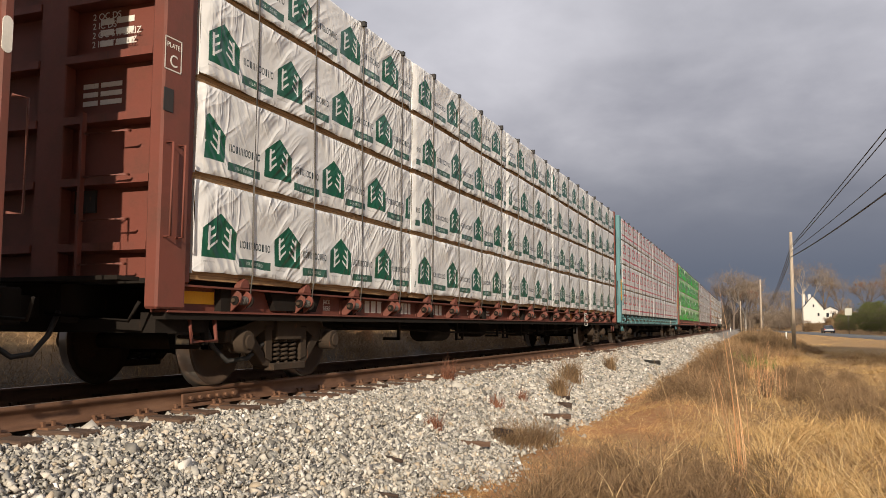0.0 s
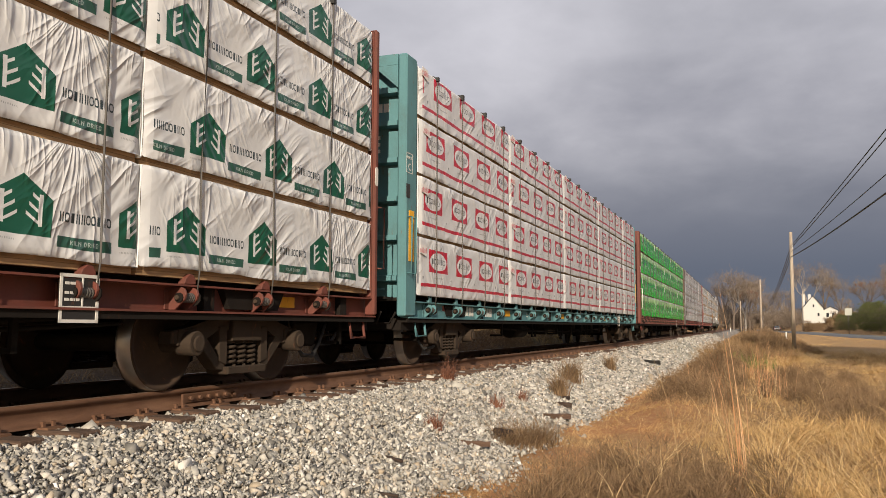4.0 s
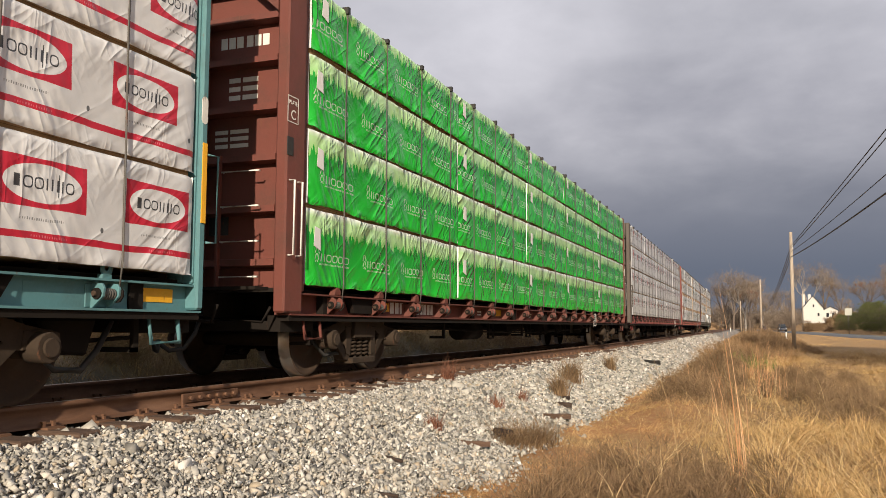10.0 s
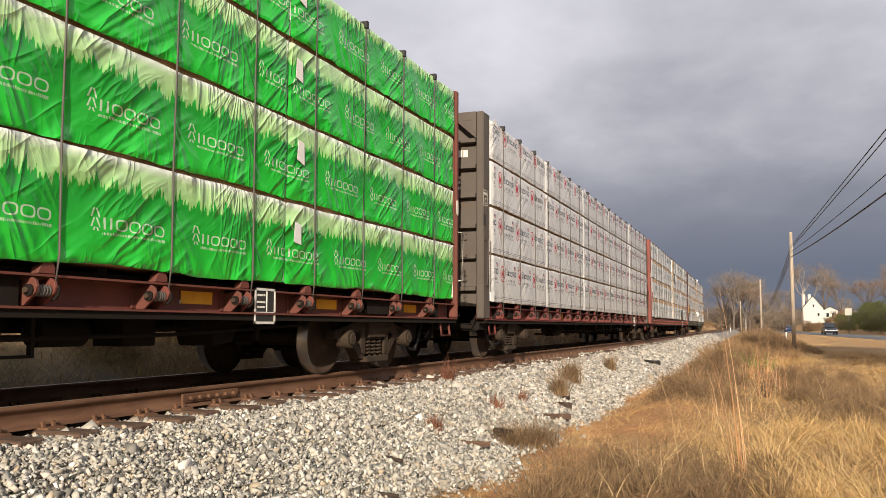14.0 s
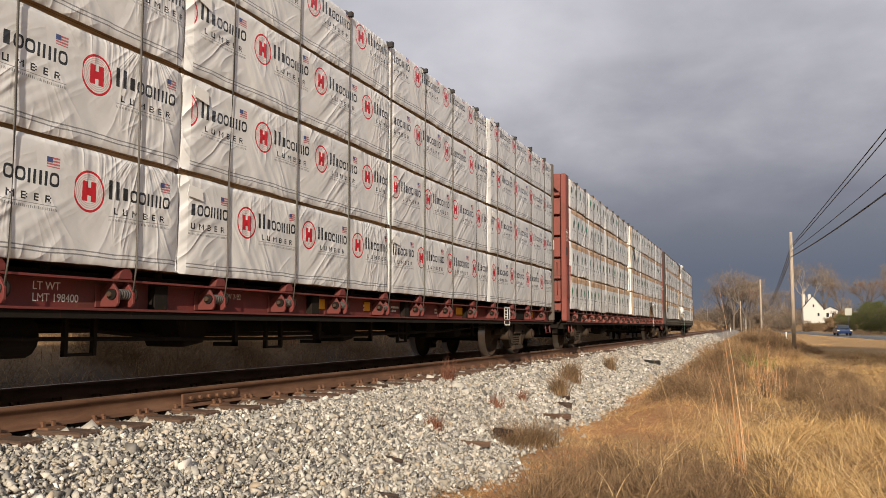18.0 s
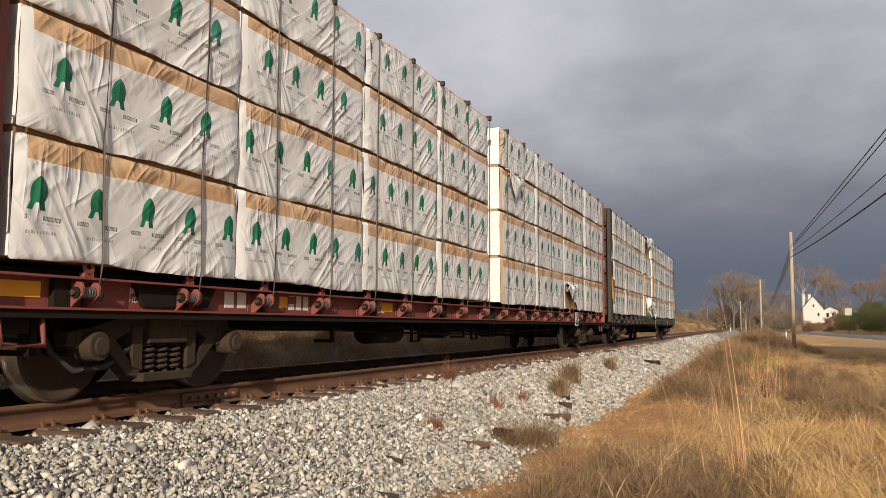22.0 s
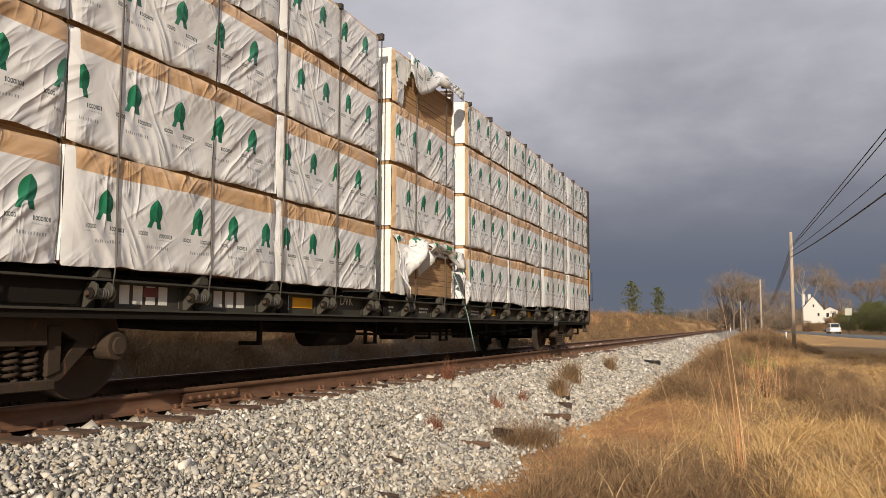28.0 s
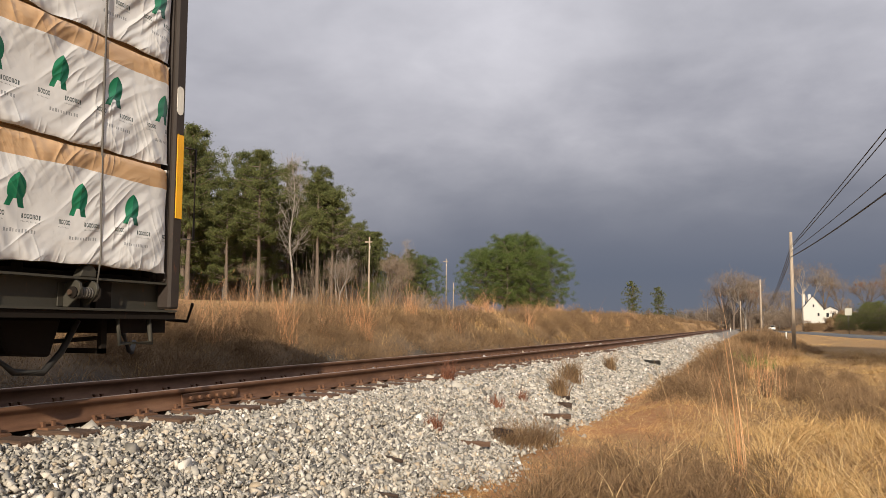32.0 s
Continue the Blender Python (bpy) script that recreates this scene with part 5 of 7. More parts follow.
def train():
    def bundle_seams(*s):
        return list(zip(s, s[1:]))

    ws = []
    c = flatcar("brown bulkhead flatcar stacked with white-wrapped lumber printed with green houses", M_BROWN, M_BROWN, 22.45, (1.9, 19.95), ws, 11, inset=0.11, marks=((3.73, 3, 0.51), (4.90, 3, 0.34), (6.08, 3, 0.44)), shine=((0.04, 0.46), (8.42, 0.30), (10.92, 0.39), (15.9, 0.42), (20.4, 0.42)), first=0.86, step=1.202, style="hook", signs=((2.62, "JACK\nHERE", 0.075),))
    load_bundles(c, bundle_seams(0, 4.93, 9.71, 13.5, 18.15, 22.45), P_HOUSE, 100, "white lumber wrap printed with dark green houses", first=0.86, phases=(0.08, 0.19, 0.95, 0.8, 0.3), hem=0.03, boards=True)
    lettering("2 OC DS\n2 IC DS\n2 OC STABILIZ\n2 IC STABILIZ", 0.085, M_STENCIL, c, Matrix.Translation((0.36, -0.36, 3.36)) @ FRONT)
    CARS.append((c, ws, 6.17))
    ws = []
    c = flatcar("teal bulkhead flatcar stacked with white-wrapped lumber printed with red ovals", M_TEAL, M_TEAL, 22.1, (1.85, 19.75), ws, 12, panel=True, plate=4.11, marks=((2.30, 4, 0.50), (3.47, 4, 0.40)), shine=((4.64, 0.46), (9.63, 0.38), (15.60, 0.42), (21.55, 0.42)), first=0.66, step=1.208, style="taper", signs=((12.96, "IL  73-0", 0.075),))
    load_bundles(c, bundle_seams(0, 4.76, 9.64, 14.46, 19.32, 22.1), P_OVAL, 200, "white lumber wrap printed with red panels and ovals", 0.7, tag=(0.06, 0.60, 0.26, 0.13, 0.9, M_PINKTAG), first=0.66, phases=(0.42, 0.46, 0.56, 0.70, 0.70))
    CARS.append((c, ws, 30.18))
    ws = []
    c = flatcar("maroon bulkhead flatcar stacked with lumber in green meadow-print wrap", M_MAROON, M_MAROON, 22.45, (1.75, 19.9), ws, 13, M_STENCIL, inset=0.13, plate=5.72, first=0.80, step=1.217, style="hook", marks=((2.60, 3, 0.45), (3.40, 6, 0.82)), shine=((2.24, 0.32), (7.38, 0.48), (9.54, 0.43), (12.16, 0.46), (15.80, 0.46), (18.25, 0.49), (20.80, 0.48)), signs=((1.33, "JACK HERE", 0.075), (12.9, "IH 11-7", 0.075), (13.6, "IL 73-0", 0.075)))
    load_bundles(c, bundle_seams(0, 4.95, 9.30, 12.92, 17.28, 22.45), P_MEADOW, 300, "glossy green lumber wrap with a meadow print", 1.25, tag=(0.12, 0.42, 0.15, 0.22, 0.95, P_TAGS), first=0.80, phases=(0.15, 0.99, 0.62, 0.36, 1.04))
    CARS.append((c, ws, 54.28))
    ws = []
    c = flatcar("red flatcar with grey-brown bulkheads carrying ring-printed white lumber wraps", M_RED, M_TAUPE, 22.3, (1.9, 19.9), ws, 14, hazard=M_CORAL, inset=0.11, plate=3.92, first=0.73, step=1.222, style="prow", marks=((3.59, 4, 0.69), (4.91, 4, 0.51)), shine=((6.25, 0.46), (11.30, 0.38), (12.55, 0.45), (16.04, 0.47), (20.6, 0.45)), signs=((7.22, "LT WT\nLMT 198400", 0.085), (9.45, "NEW 2-92", 0.075)))
    load_bundles(c, bundle_seams(0, 4.24, 8.62, 12.98, 17.33, 22.3), P_RING, 400, "white lumber wrap printed with red rings and black bars", 0.6, tag=(0.10, 0.66, 0.22, 0.10, 0.5, P_TAGS), first=0.73, phases=(0.52, 0.74, 0.83, 0.94, 0.18))
    CARS.append((c, ws, 78.68))
    ws = []
    c = flatcar("faded red bulkhead flatcar stacked with white wrap printed with green leaves", M_CORAL, M_CORAL, 22.25, (1.9, 19.9), ws, 15, plate=4.18, inset=0.09, first=0.86, step=1.206, style="taper", marks=((2.65, 2, 0.36), (3.82, 3, 0.42)), shine=((0.08, 0.36), (3.63, 0.16), (6.2, 0.36), (10.66, 0.26), (14.26, 0.30), (16.79, 0.39), (20.5, 0.4)), signs=((1.35, "JACK\nHERE", 0.07), (5.76, "LD LMT  223500\nLT WT   62500", 0.085), (14.52, "IH 11-5\nIL 73-0", 0.095),))
    load_bundles(c, bundle_seams(0.04, 2.64, 5.37, 7.96, 10.58) + bundle_seams(11.28, 13.94, 16.70, 19.33, 22.2), P_LEAF, 500, "creased white lumber wrap printed with green leaves", 1.5,
                 {(6, 0): lambda y, z: 0.06 < y < 1.6 and z < 0.35 - 0.25 * max(0.0, y - 0.55)}, first=0.86, phases=(0.0, 0.1, 0.4, 0.15, 0.3, 0.05, 0.45, 0.2))
    flap(c, 16.70, TIERS[0][0] + 0.60, 1.05, 0.36, 31, 0.08)
    flap(c, 11.55, TIERS[2][0] + 0.80, 0.95, 0.62, 36, 0.12)
    CARS.append((c, ws, 102.87))
    ws = []
    c = flatcar("olive-black bulkhead flatcar with torn white lumber wraps printed with green leaves", M_OLIVE, M_SOOT, 21.95, (2.45, 19.3), ws, 16, hazard=M_STENCIL, rear=0.18, panel=True, dull=True, plate=4.10, inset=0.09, first=0.74, step=1.202, style="hook", marks=((3.38, 4, 0.58), (4.62, 3, 0.50), (5.54, 2, 0.42)), shine=((2.74, 0.20), (6.04, 0.43), (9.26, 0.22), (13.16, 0.47), (15.86, 0.28), (18.37, 0.13)), signs=((7.15, "DVK", 0.17),))
    load_bundles(c, bundle_seams(0.08, 2.62, 5.46, 7.94) + bundle_seams(8.36, 10.88) + bundle_seams(11.40, 13.96, 16.68, 19.28, 21.95), P_LEAF, 600, "creased white lumber wrap printed with green leaves", 1.7,
                 {(3, 3): lambda y, z: 0.35 < y < 2.4 and 0.0 <= z < 0.80 - 0.10 * math.sin(y * 3) and z < 0.95 * (y - 0.1),
                  (3, 0): lambda y, z: z < 0.50 + 0.06 * math.sin(y * 4) and 0.40 < y < 2.35}, first=0.74, phases=(0.35, 0.2, 0.0, 0.3, 0.1, 0.45, 0.2, 0.35))
    flap(c, 8.75, TIERS[3][0] + 0.78, 2.2, 0.50, 32)
    flap(c, 8.36, TIERS[0][0] + 0.80, 1.15, 1.0, 33, 0.46)
    flap(c, 9.45, TIERS[0][0] + 0.74, 1.55, 0.34, 34, 0.22)
    flap(c, 10.72, TIERS[0][0] + 0.40, 0.42, 0.55, 35, 0.18)
    bm = bmesh.new()
    add_path(bm, [(NEAR + 0.05, 10.62, 1.47), (NEAR + 0.10, 10.85, 1.16), (NEAR + 0.13, 11.06, 0.84), (NEAR + 0.12, 11.33, 0.50), (NEAR + 0.10, 11.59, 0.17)], 0.008, 6)
    part("loose_strap", bm, M_STRAPTAPE, c, "pale green loose strap hanging down")
    CARS.append((c, ws, 127.0))
    # the car ahead, of which only the tail is seen
    first = CARS[0][0]
    lead = copy_thing(first, Matrix.Identity(4))
    lead["label"] = "brown bulkhead flatcar ahead, only its ladder end showing"
    ws = [(o, o.matrix_basis.translation.y) for o in lead.children if o.name.startswith("wheelset")]
    CARS.append((lead, ws, 6.17 - 24.62))


def flap(car, y, z, wide, drop, seed, puff=0.12):
    """A torn, crumpled tongue of wrap that hangs out over the boards."""
    n, m = 22, 10
    v, f = [], []
    for i in range(n + 1):
        for j in range(m + 1):
            a, b = i / n, j / m
            q = Vector((a * wide * 1.9, b * 1.7, seed * 4.3))
            out = 0.05 + 0.16 * math.sin(b * 2.2) + puff * noise.noise(q) * (0.3 + b) + 0.35 * puff * noise.noise(q * 2.3)
            hang = drop * b * (0.65 + 0.5 * noise.noise(Vector((a * 3, seed, 0))) + 0.25 * math.sin(a * 5 + seed))
            v.append((NEAR - 0.02 + out * 0.7, y + wide * a + 0.08 * noise.noise(q + Vector((5, 5, 5))), z + 0.10 * math.sin(b * 2.6) - hang + 0.05 * noise.noise(q * 2)))
    for i in range(n):
        for j in range(m):
            f.append((i * (m + 1) + j, (i + 1) * (m + 1) + j, (i + 1) * (m + 1) + j + 1, i * (m + 1) + j + 1))
    me = raw_mesh("torn_flap", v, f, P_LEAF, True)
    lay = me.uv_layers.new(name="UVMap")
    for l in me.loops:
        k = l.vertex_index
        lay.data[l.index].uv = ((k // (m + 1)) / n * wide, 0.60 - 0.9 * drop * (k % (m + 1)) / m)
    ob = part("torn_flap", me, None, car, "torn crumpled flap of white wrap")
    mod = ob.modifiers.new("thick", "SOLIDIFY")
    mod.thickness = 0.006
    return ob


train()


# ---- loose stone ----
def solid(kind):
    """Corners and faces of a small faceted pebble."""
    bm = bmesh.new()
    if kind == "round":
        bmesh.ops.create_icosphere(bm, subdivisions=1, radius=1.0)
    else:
        bmesh.ops.create_cube(bm, size=1.4)
    bmesh.ops.triangulate(bm, faces=bm.faces[:])
    v = np.array([p.co[:] for p in bm.verts])
    f = np.array([[p.index for p in q.verts] for q in bm.faces])
    bm.free()
    return v, f


def bed_height(c):
    return np.interp(np.abs(c), [0, 1.3, 1.75, 3.15, 3.6], [-0.262, -0.262, -0.325, -0.92, -0.97])


def spread_stones(rng, y0, y1, c0, c1, gap, size, kind):
    n = int((y1 - y0) * (c1 - c0) / gap ** 2)
    y = rng.uniform(y0, y1, n)
    c = rng.uniform(c0, c1, n)
    toe = 3.14 + 0.16 * np.sin(y * 0.9) + 0.12 * np.sin(y * 2.3 + 1)
    keep = (np.abs(c) < toe + rng.exponential(0.12, n) * (rng.random(n) < 0.5)) & (np.abs(np.abs(c) - 0.7525) > 0.085)
    y, c = y[keep], c[keep]
    n = len(y)
    v, f = solid(kind)
    r = size * rng.lognormal(0, 0.34, n)
    shape = np.exp(rng.uniform(-1.05, 0.58, (n, 3)))
    warp = 1 + rng.uniform(-0.46, 0.30, (n, len(v), 3))
    p = v[None] * warp * shape[:, None] * r[:, None, None]
    q = rng.normal(size=(n, 4))
    q /= np.linalg.norm(q, axis=1)[:, None]
    w, x, yy, z = q.T
    m = np.stack([np.stack([1 - 2 * (yy * yy + z * z), 2 * (x * yy - z * w), 2 * (x * z + yy * w)], 1),
                  np.stack([2 * (x * yy + z * w), 1 - 2 * (x * x + z * z), 2 * (yy * z - x * w)], 1),
                  np.stack([2 * (x * z - yy * w), 2 * (yy * z + x * w), 1 - 2 * (x * x + yy * yy)], 1)], 1)
    p = np.einsum("nij,nkj->nki", m, p)
    at = np.stack([TRACK_X + c + np.array([bend(a) for a in y]), y, bed_height(c) + rng.uniform(-0.012, 0.028, n) + np.interp(np.abs(c), [1.15, 1.75], [0.017, 0.0])], 1)
    p += at[:, None]
    faces = f[None] + (np.arange(n) * len(v))[:, None, None]
    return p.reshape(-1, 3), faces.reshape(-1, 3)


def ballast():
    rng = np.random.default_rng(5)
    vs, fs, base = [], [], 0
    for a in ((-12, 2.5, 0.84, 3.5, 0.06, 0.03, "cube"), (2.5, 12, 0.84, 3.7, 0.0245, 0.0172, "cube"), (12, 24, 0.84, 3.6, 0.031, 0.0215, "cube"), (24, 46, 0.84, 3.5, 0.052, 0.032, "cube"), (46, 100, 0.84, 3.4, 0.11, 0.05, "cube"),
              (2, 24, -0.7, 0.7, 0.05, 0.028, "cube"), (24, 70, -0.7, 0.7, 0.10, 0.04, "cube"), (3, 40, -3.2, -0.84, 0.075, 0.03, "cube")):
        v, f = spread_stones(rng, *a)
        vs.append(v)
        fs.append(f + base)
        base += len(v)
    tagged(new("ballast_stone", raw_mesh("ballast_stone", np.concatenate(vs), np.concatenate(fs), M_STONE)), "pale grey and tan crushed ballast stones heaped beside the rails", "gravel", kind="stuff")


ballast()


# ---- grass and weeds ----
def blade_mesh(name, roots, high, wide, lean, mat, rng, droop=0.35, seg=3, comb=0.0, aim=None):
    """Tapered, bending blades from an array of roots; comb lays neighbours the same way."""
    n = len(roots)
    a = rng.uniform(0, 2 * np.pi, n)
    if comb:
        a = np.array([9 * patch(p[0], p[1], 0.55, 31) + 3 * patch(p[0], p[1], 1.7, 32) for p in roots]) + rng.normal(0, 1 / comb, n)
    if aim is not None:
        a = rng.normal(aim, 0.6, n)
    d = np.stack([np.cos(a), np.sin(a)], 1)
    b = rng.uniform(0, 2 * np.pi, n)
    side = np.stack([np.cos(b), np.sin(b)], 1)
    out = lean * rng.uniform(0.2, 1.0, n)
    rows = []
    for k in range(seg + 1):
        t = k / seg
        xy = roots[:, :2] + d * (out * t ** 1.7 * high)[:, None]
        z = roots[:, 2] + high * (t - droop * out * t ** 3)
        w = wide * (1 - 0.88 * t)
        rows.append(np.concatenate([xy - side * w[:, None], z[:, None]], 1))
        rows.append(np.concatenate([xy + side * w[:, None], z[:, None]], 1))
    v = np.stack(rows, 1)
    k = 2 * (seg + 1)
    f = np.array([[2 * i, 2 * i + 1, 2 * i + 3, 2 * i + 2] for i in range(seg)])
    faces = f[None] + (np.arange(n) * k)[:, None, None]
    return raw_mesh(name, v.reshape(-1, 3), faces.reshape(-1, 4), mat)


def tufts(rng, centres, per, radius, high, spread=0.3):
    """Roots and heights of blades gathered round tuft centres."""
    n = len(centres)
    k = rng.integers(int(per * 0.6), int(per * 1.4) + 1, n)
    idx = np.repeat(np.arange(n), k)
    r = np.asarray(radius)[idx] if np.ndim(radius) else radius
    h = np.asarray(high)[idx] if np.ndim(high) else high
    off = rng.normal(0, 1, (len(idx), 2)) * np.reshape(r, (-1, 1)) if np.ndim(r) else rng.normal(0, r, (len(idx), 2))
    xy = np.asarray(centres)[idx] + off
    roots = np.array([(x, y, land(x, y) - 0.02) for x, y in xy])
    return roots, h * rng.lognormal(0, spread, len(idx))


def scatter(rng, n, x0, x1, y0, y1, keep):
    out = []
    while len(out) < n:
        y = y0 + (y1 - y0) * rng.random() ** 1.7
        x = rng.uniform(x0, x1)
        if keep(x, y):
            out.append((x, y))
    return np.array(out)


def patch(x, y, s, k):
    return noise.noise(Vector((x * s, y * s, k)))


def mounds(name, rng, centres, radius, high, n, size, wide, mat, ground=None):
    """Tangled twiggy mounds: fine kites that fill low domes."""
    m = len(centres)
    s = rng.uniform(0.6, 1.35, m)
    idx = np.repeat(np.arange(m), n)
    k = len(idx)
    d = rng.normal(size=(k, 3))
    d[:, 2] = np.abs(d[:, 2])
    d /= np.linalg.norm(d, axis=1)[:, None]
    r = rng.random(k) ** 0.45
    lump = 1 + 0.35 * np.sin(3 * np.arctan2(d[:, 1], d[:, 0]) + idx * 1.7) * (1 - d[:, 2])
    hh = (rng.uniform(0.7, 1.3, m) * high)[idx]
    p = d * np.stack([radius * s[idx] * lump, radius * s[idx] * lump, hh * s[idx] ** 0.5], 1) * r[:, None]
    base = np.array([(x, y, (land(x, y) if ground is None else ground) - 0.03) for x, y in centres])
    p = p + base[idx]
    e = d * 0.8 + rng.normal(0, 0.55, (k, 3)) + np.array([0, 0, 0.25])
    e /= np.linalg.norm(e, axis=1)[:, None]
    q = np.cross(e, rng.normal(size=(k, 3)))
    q /= np.linalg.norm(q, axis=1)[:, None]
    ln = size * rng.lognormal(0, 0.45, (k, 1))
    far = np.maximum(1.0, base[idx][:, 1:2] / 22)
    w = wide * rng.uniform(0.6, 1.4, (k, 1)) * (far if ground is None else 1.0)
    v = np.stack([p - e * ln * 0.5, p + q * w + e * ln * 0.05, p + e * ln * 0.5, p - q * w], 1)
    return raw_mesh(name, v.reshape(-1, 3), np.arange(k * 4).reshape(-1, 4), mat)


def verge():
    rng = np.random.default_rng(8)

    def open_ground(x, y):
        c = x - line_x(y)
        return c > 3.9 + 0.5 * math.sin(y * 0.7) + 0.25 * math.sin(y * 2.1) and abs(x - road_x(y)) > 4.6

    def weedy(x, y):
        for a, b, r in ((-1.45, 8.5, 0.55), (-1.75, 7.3, 0.50), (-1.0, 8.2, 0.75), (-0.35, 8.0, 0.6), (-1.7, 20, 0.5), (-1.9, 18, 0.4), (-1.45, 24, 0.9), (-1.6, 30, 1.0), (1.3, 21, 1.6), (0.9, 27, 1.3), (-1.2, 16.5, 0.8), (0.6, 14.4, 0.6), (2.5, 13.2, 0.8), (1.6, 16.6, 0.9), (3.6, 18, 1.0)):
            if (x - a) ** 2 + ((y - b) / 1.7) ** 2 < r * r:
                return True
        return False

    # straw all over, thin on the clay by the ballast
    c = scatter(rng, 3000, -2.8, 15, 3.5, 60, lambda x, y: open_ground(x + 0.35, y) and patch(x, y, 0.7, 1) > (-0.05 if x - line_x(y) < 4.6 else -0.30))
    r, h = tufts(rng, c, 17, 0.13, 0.11, 0.5)
    tagged(new("dry_grass", blade_mesh("dry_grass", r, h, 0.0028 + 0.0001 * r[:, 1], 2.4, M_STRAW, rng, 0.2, 3, 0.9)), "short straw-coloured winter grass on the verge", "grass", kind="stuff")
    c = scatter(rng, 2600, -2.4, 12, 4, 45, lambda x, y: open_ground(x - 0.1, y) and patch(x, y, 0.5, 21) > -0.25)
    r, h = tufts(rng, c, 15, 0.2, 0.055, 0.4)
    tagged(new("fallen_straw", blade_mesh("fallen_straw", r, h, 0.003 + 0.0001 * r[:, 1], 6.5, M_STRAW, rng, 0.02)), "flattened fallen straw lying on the ground", "grass", kind="stuff")
    c = np.array([(rng.uniform(-2.2, 11), rng.uniform(-9, 4.5)) for _ in range(520)])
    r, h = tufts(rng, c, 16, 0.2, 0.09, 0.5)
    tagged(new("trodden_grass", blade_mesh("trodden_grass", r, h, np.full(len(r), 0.0035), 2.6, M_STRAW, rng, 0.15, 3, 0.9)), "short trodden straw grass", "grass", kind="stuff")
    # fine litter over the clay and between the tufts
    c = scatter(rng, 5200, -3.15, 3.5, 4.5, 34, lambda x, y: x - line_x(y) > 2.75 + 0.2 * math.sin(y * 1.1))
    r, h = tufts(rng, c, 9, 0.16, 0.016, 0.45)
    r[:, 2] += 0.025
    tagged(new("straw_litter", blade_mesh("straw_litter", r, h, 0.0016 + 0.00012 * r[:, 1], 11.0, M_LITTER, rng, 0.0, 2, 0.7)), "fine straw and dead stems littering the reddish clay", "grass", kind="stuff")
    c = scatter(rng, 900, -3.0, -0.9, 5, 32, lambda x, y: x - line_x(y) > 3.05 and patch(x, y, 0.9, 71) > -0.05)
    r, h = tufts(rng, c, 26, 0.10, 0.075, 0.5)
    tagged(new("clay_grass", blade_mesh("clay_grass", r, h, 0.0018 + 0.0001 * r[:, 1], 2.6, M_LITTER, rng, 0.2, 3, 0.8)), "thin short orange-brown grass on the clay shoulder", "grass", kind="stuff")
    # deep straw tussocks
    c = scatter(rng, 430, -1.5, 12, 4.5, 55, lambda x, y: open_ground(x - 0.9, y) and patch(x, y, 0.45, 5) > 0.06 and not weedy(x, y))
    r, h = tufts(rng, c, 44, 0.14, 0.30, 0.38)
    tagged(new("straw_tussock", blade_mesh("straw_tussock", r, h, 0.0026 + 0.0001 * r[:, 1], 2.1, M_STRAW, rng, 0.38, 5, 1.1)), "tall arching tussocks of golden straw grass", "grass", kind="stuff")
    # the great arching tussocks close by
    c = np.array([(0.35 + 0.9 * (i % 5) + 0.3 * math.sin(i * 7), 6.8 + 1.25 * (i // 5) + 0.4 * math.cos(i * 5)) for i in range(25)])
    r, h = tufts(rng, c, 150, 0.13, 0.46, 0.42)
    tagged(new("arching_tussock", blade_mesh("arching_tussock", r, h, np.full(len(r), 0.0044), 2.6, M_STRAW, rng, 0.27, 6, 1.3)), "big arching tussocks of bright straw grass", "grass", kind="stuff")
    c = np.array([(0.3 + 1.0 * (i % 4) + 0.4 * math.sin(i * 3), 7.3 + 0.9 * (i // 4) + 0.4 * math.cos(i * 4)) for i in range(26)])
    tagged(new("matted_grass", mounds("matted_grass", rng, c, 0.42, 0.28, 700, 0.30, 0.0032, M_STRAW)), "matted dull undergrowth beneath the straw tussocks", "weeds", kind="stuff")
    # grey-brown weeds
    c = scatter(rng, 460, -1.9, 11, 4.5, 50, lambda x, y: open_ground(x - 0.5, y) and patch(x, y, 0.35, 9) > 0.05)
    d = scatter(rng, 760, -3.2, 5, 5.5, 36, weedy)
    r, h = tufts(rng, np.concatenate([c, d]), 50, 0.17, 0.17, 0.4)
    tagged(new("brown_weeds", blade_mesh("brown_weeds", r, h, 0.0022 + 0.0001 * r[:, 1], 1.8, M_WEED, rng, 0.3)), "matted grey-brown dead weeds on the verge", "weeds", kind="stuff")
    # tangled mounds in the weedy places
    d = np.concatenate([scatter(rng, 260, -3.2, 5, 5.5, 36, weedy), scatter(rng, 110, -2.4, 0.0, 13, 46, lambda x, y: abs(x + 1.15 + 0.012 * (y - 15)) < 0.55 and y > 16)])
    tagged(new("weed_mounds", mounds("weed_mounds", rng, d, 0.30, 0.42, 430, 0.17, 0.0026, M_BRUSH)), "tangled grey-brown mounds of dead weeds", "weeds", kind="stuff")
    d = scatter(rng, 55, -1.2, 9, 10, 48, lambda x, y: open_ground(x - 0.8, y) and patch(x, y, 0.3, 41) > 0.12)
    tagged(new("dull_mounds", mounds("dull_mounds", rng, d, 0.42, 0.26, 380, 0.19, 0.0024, M_WEED)), "low dull brown tangles of dead weeds in the grass", "weeds", kind="stuff")
    # long pale straws lying across
    c = scatter(rng, 290, -1.3, 9, 5, 28, lambda x, y: open_ground(x - 0.6, y))
    r, h = tufts(rng, c, 4, 0.2, 0.56, 0.35)
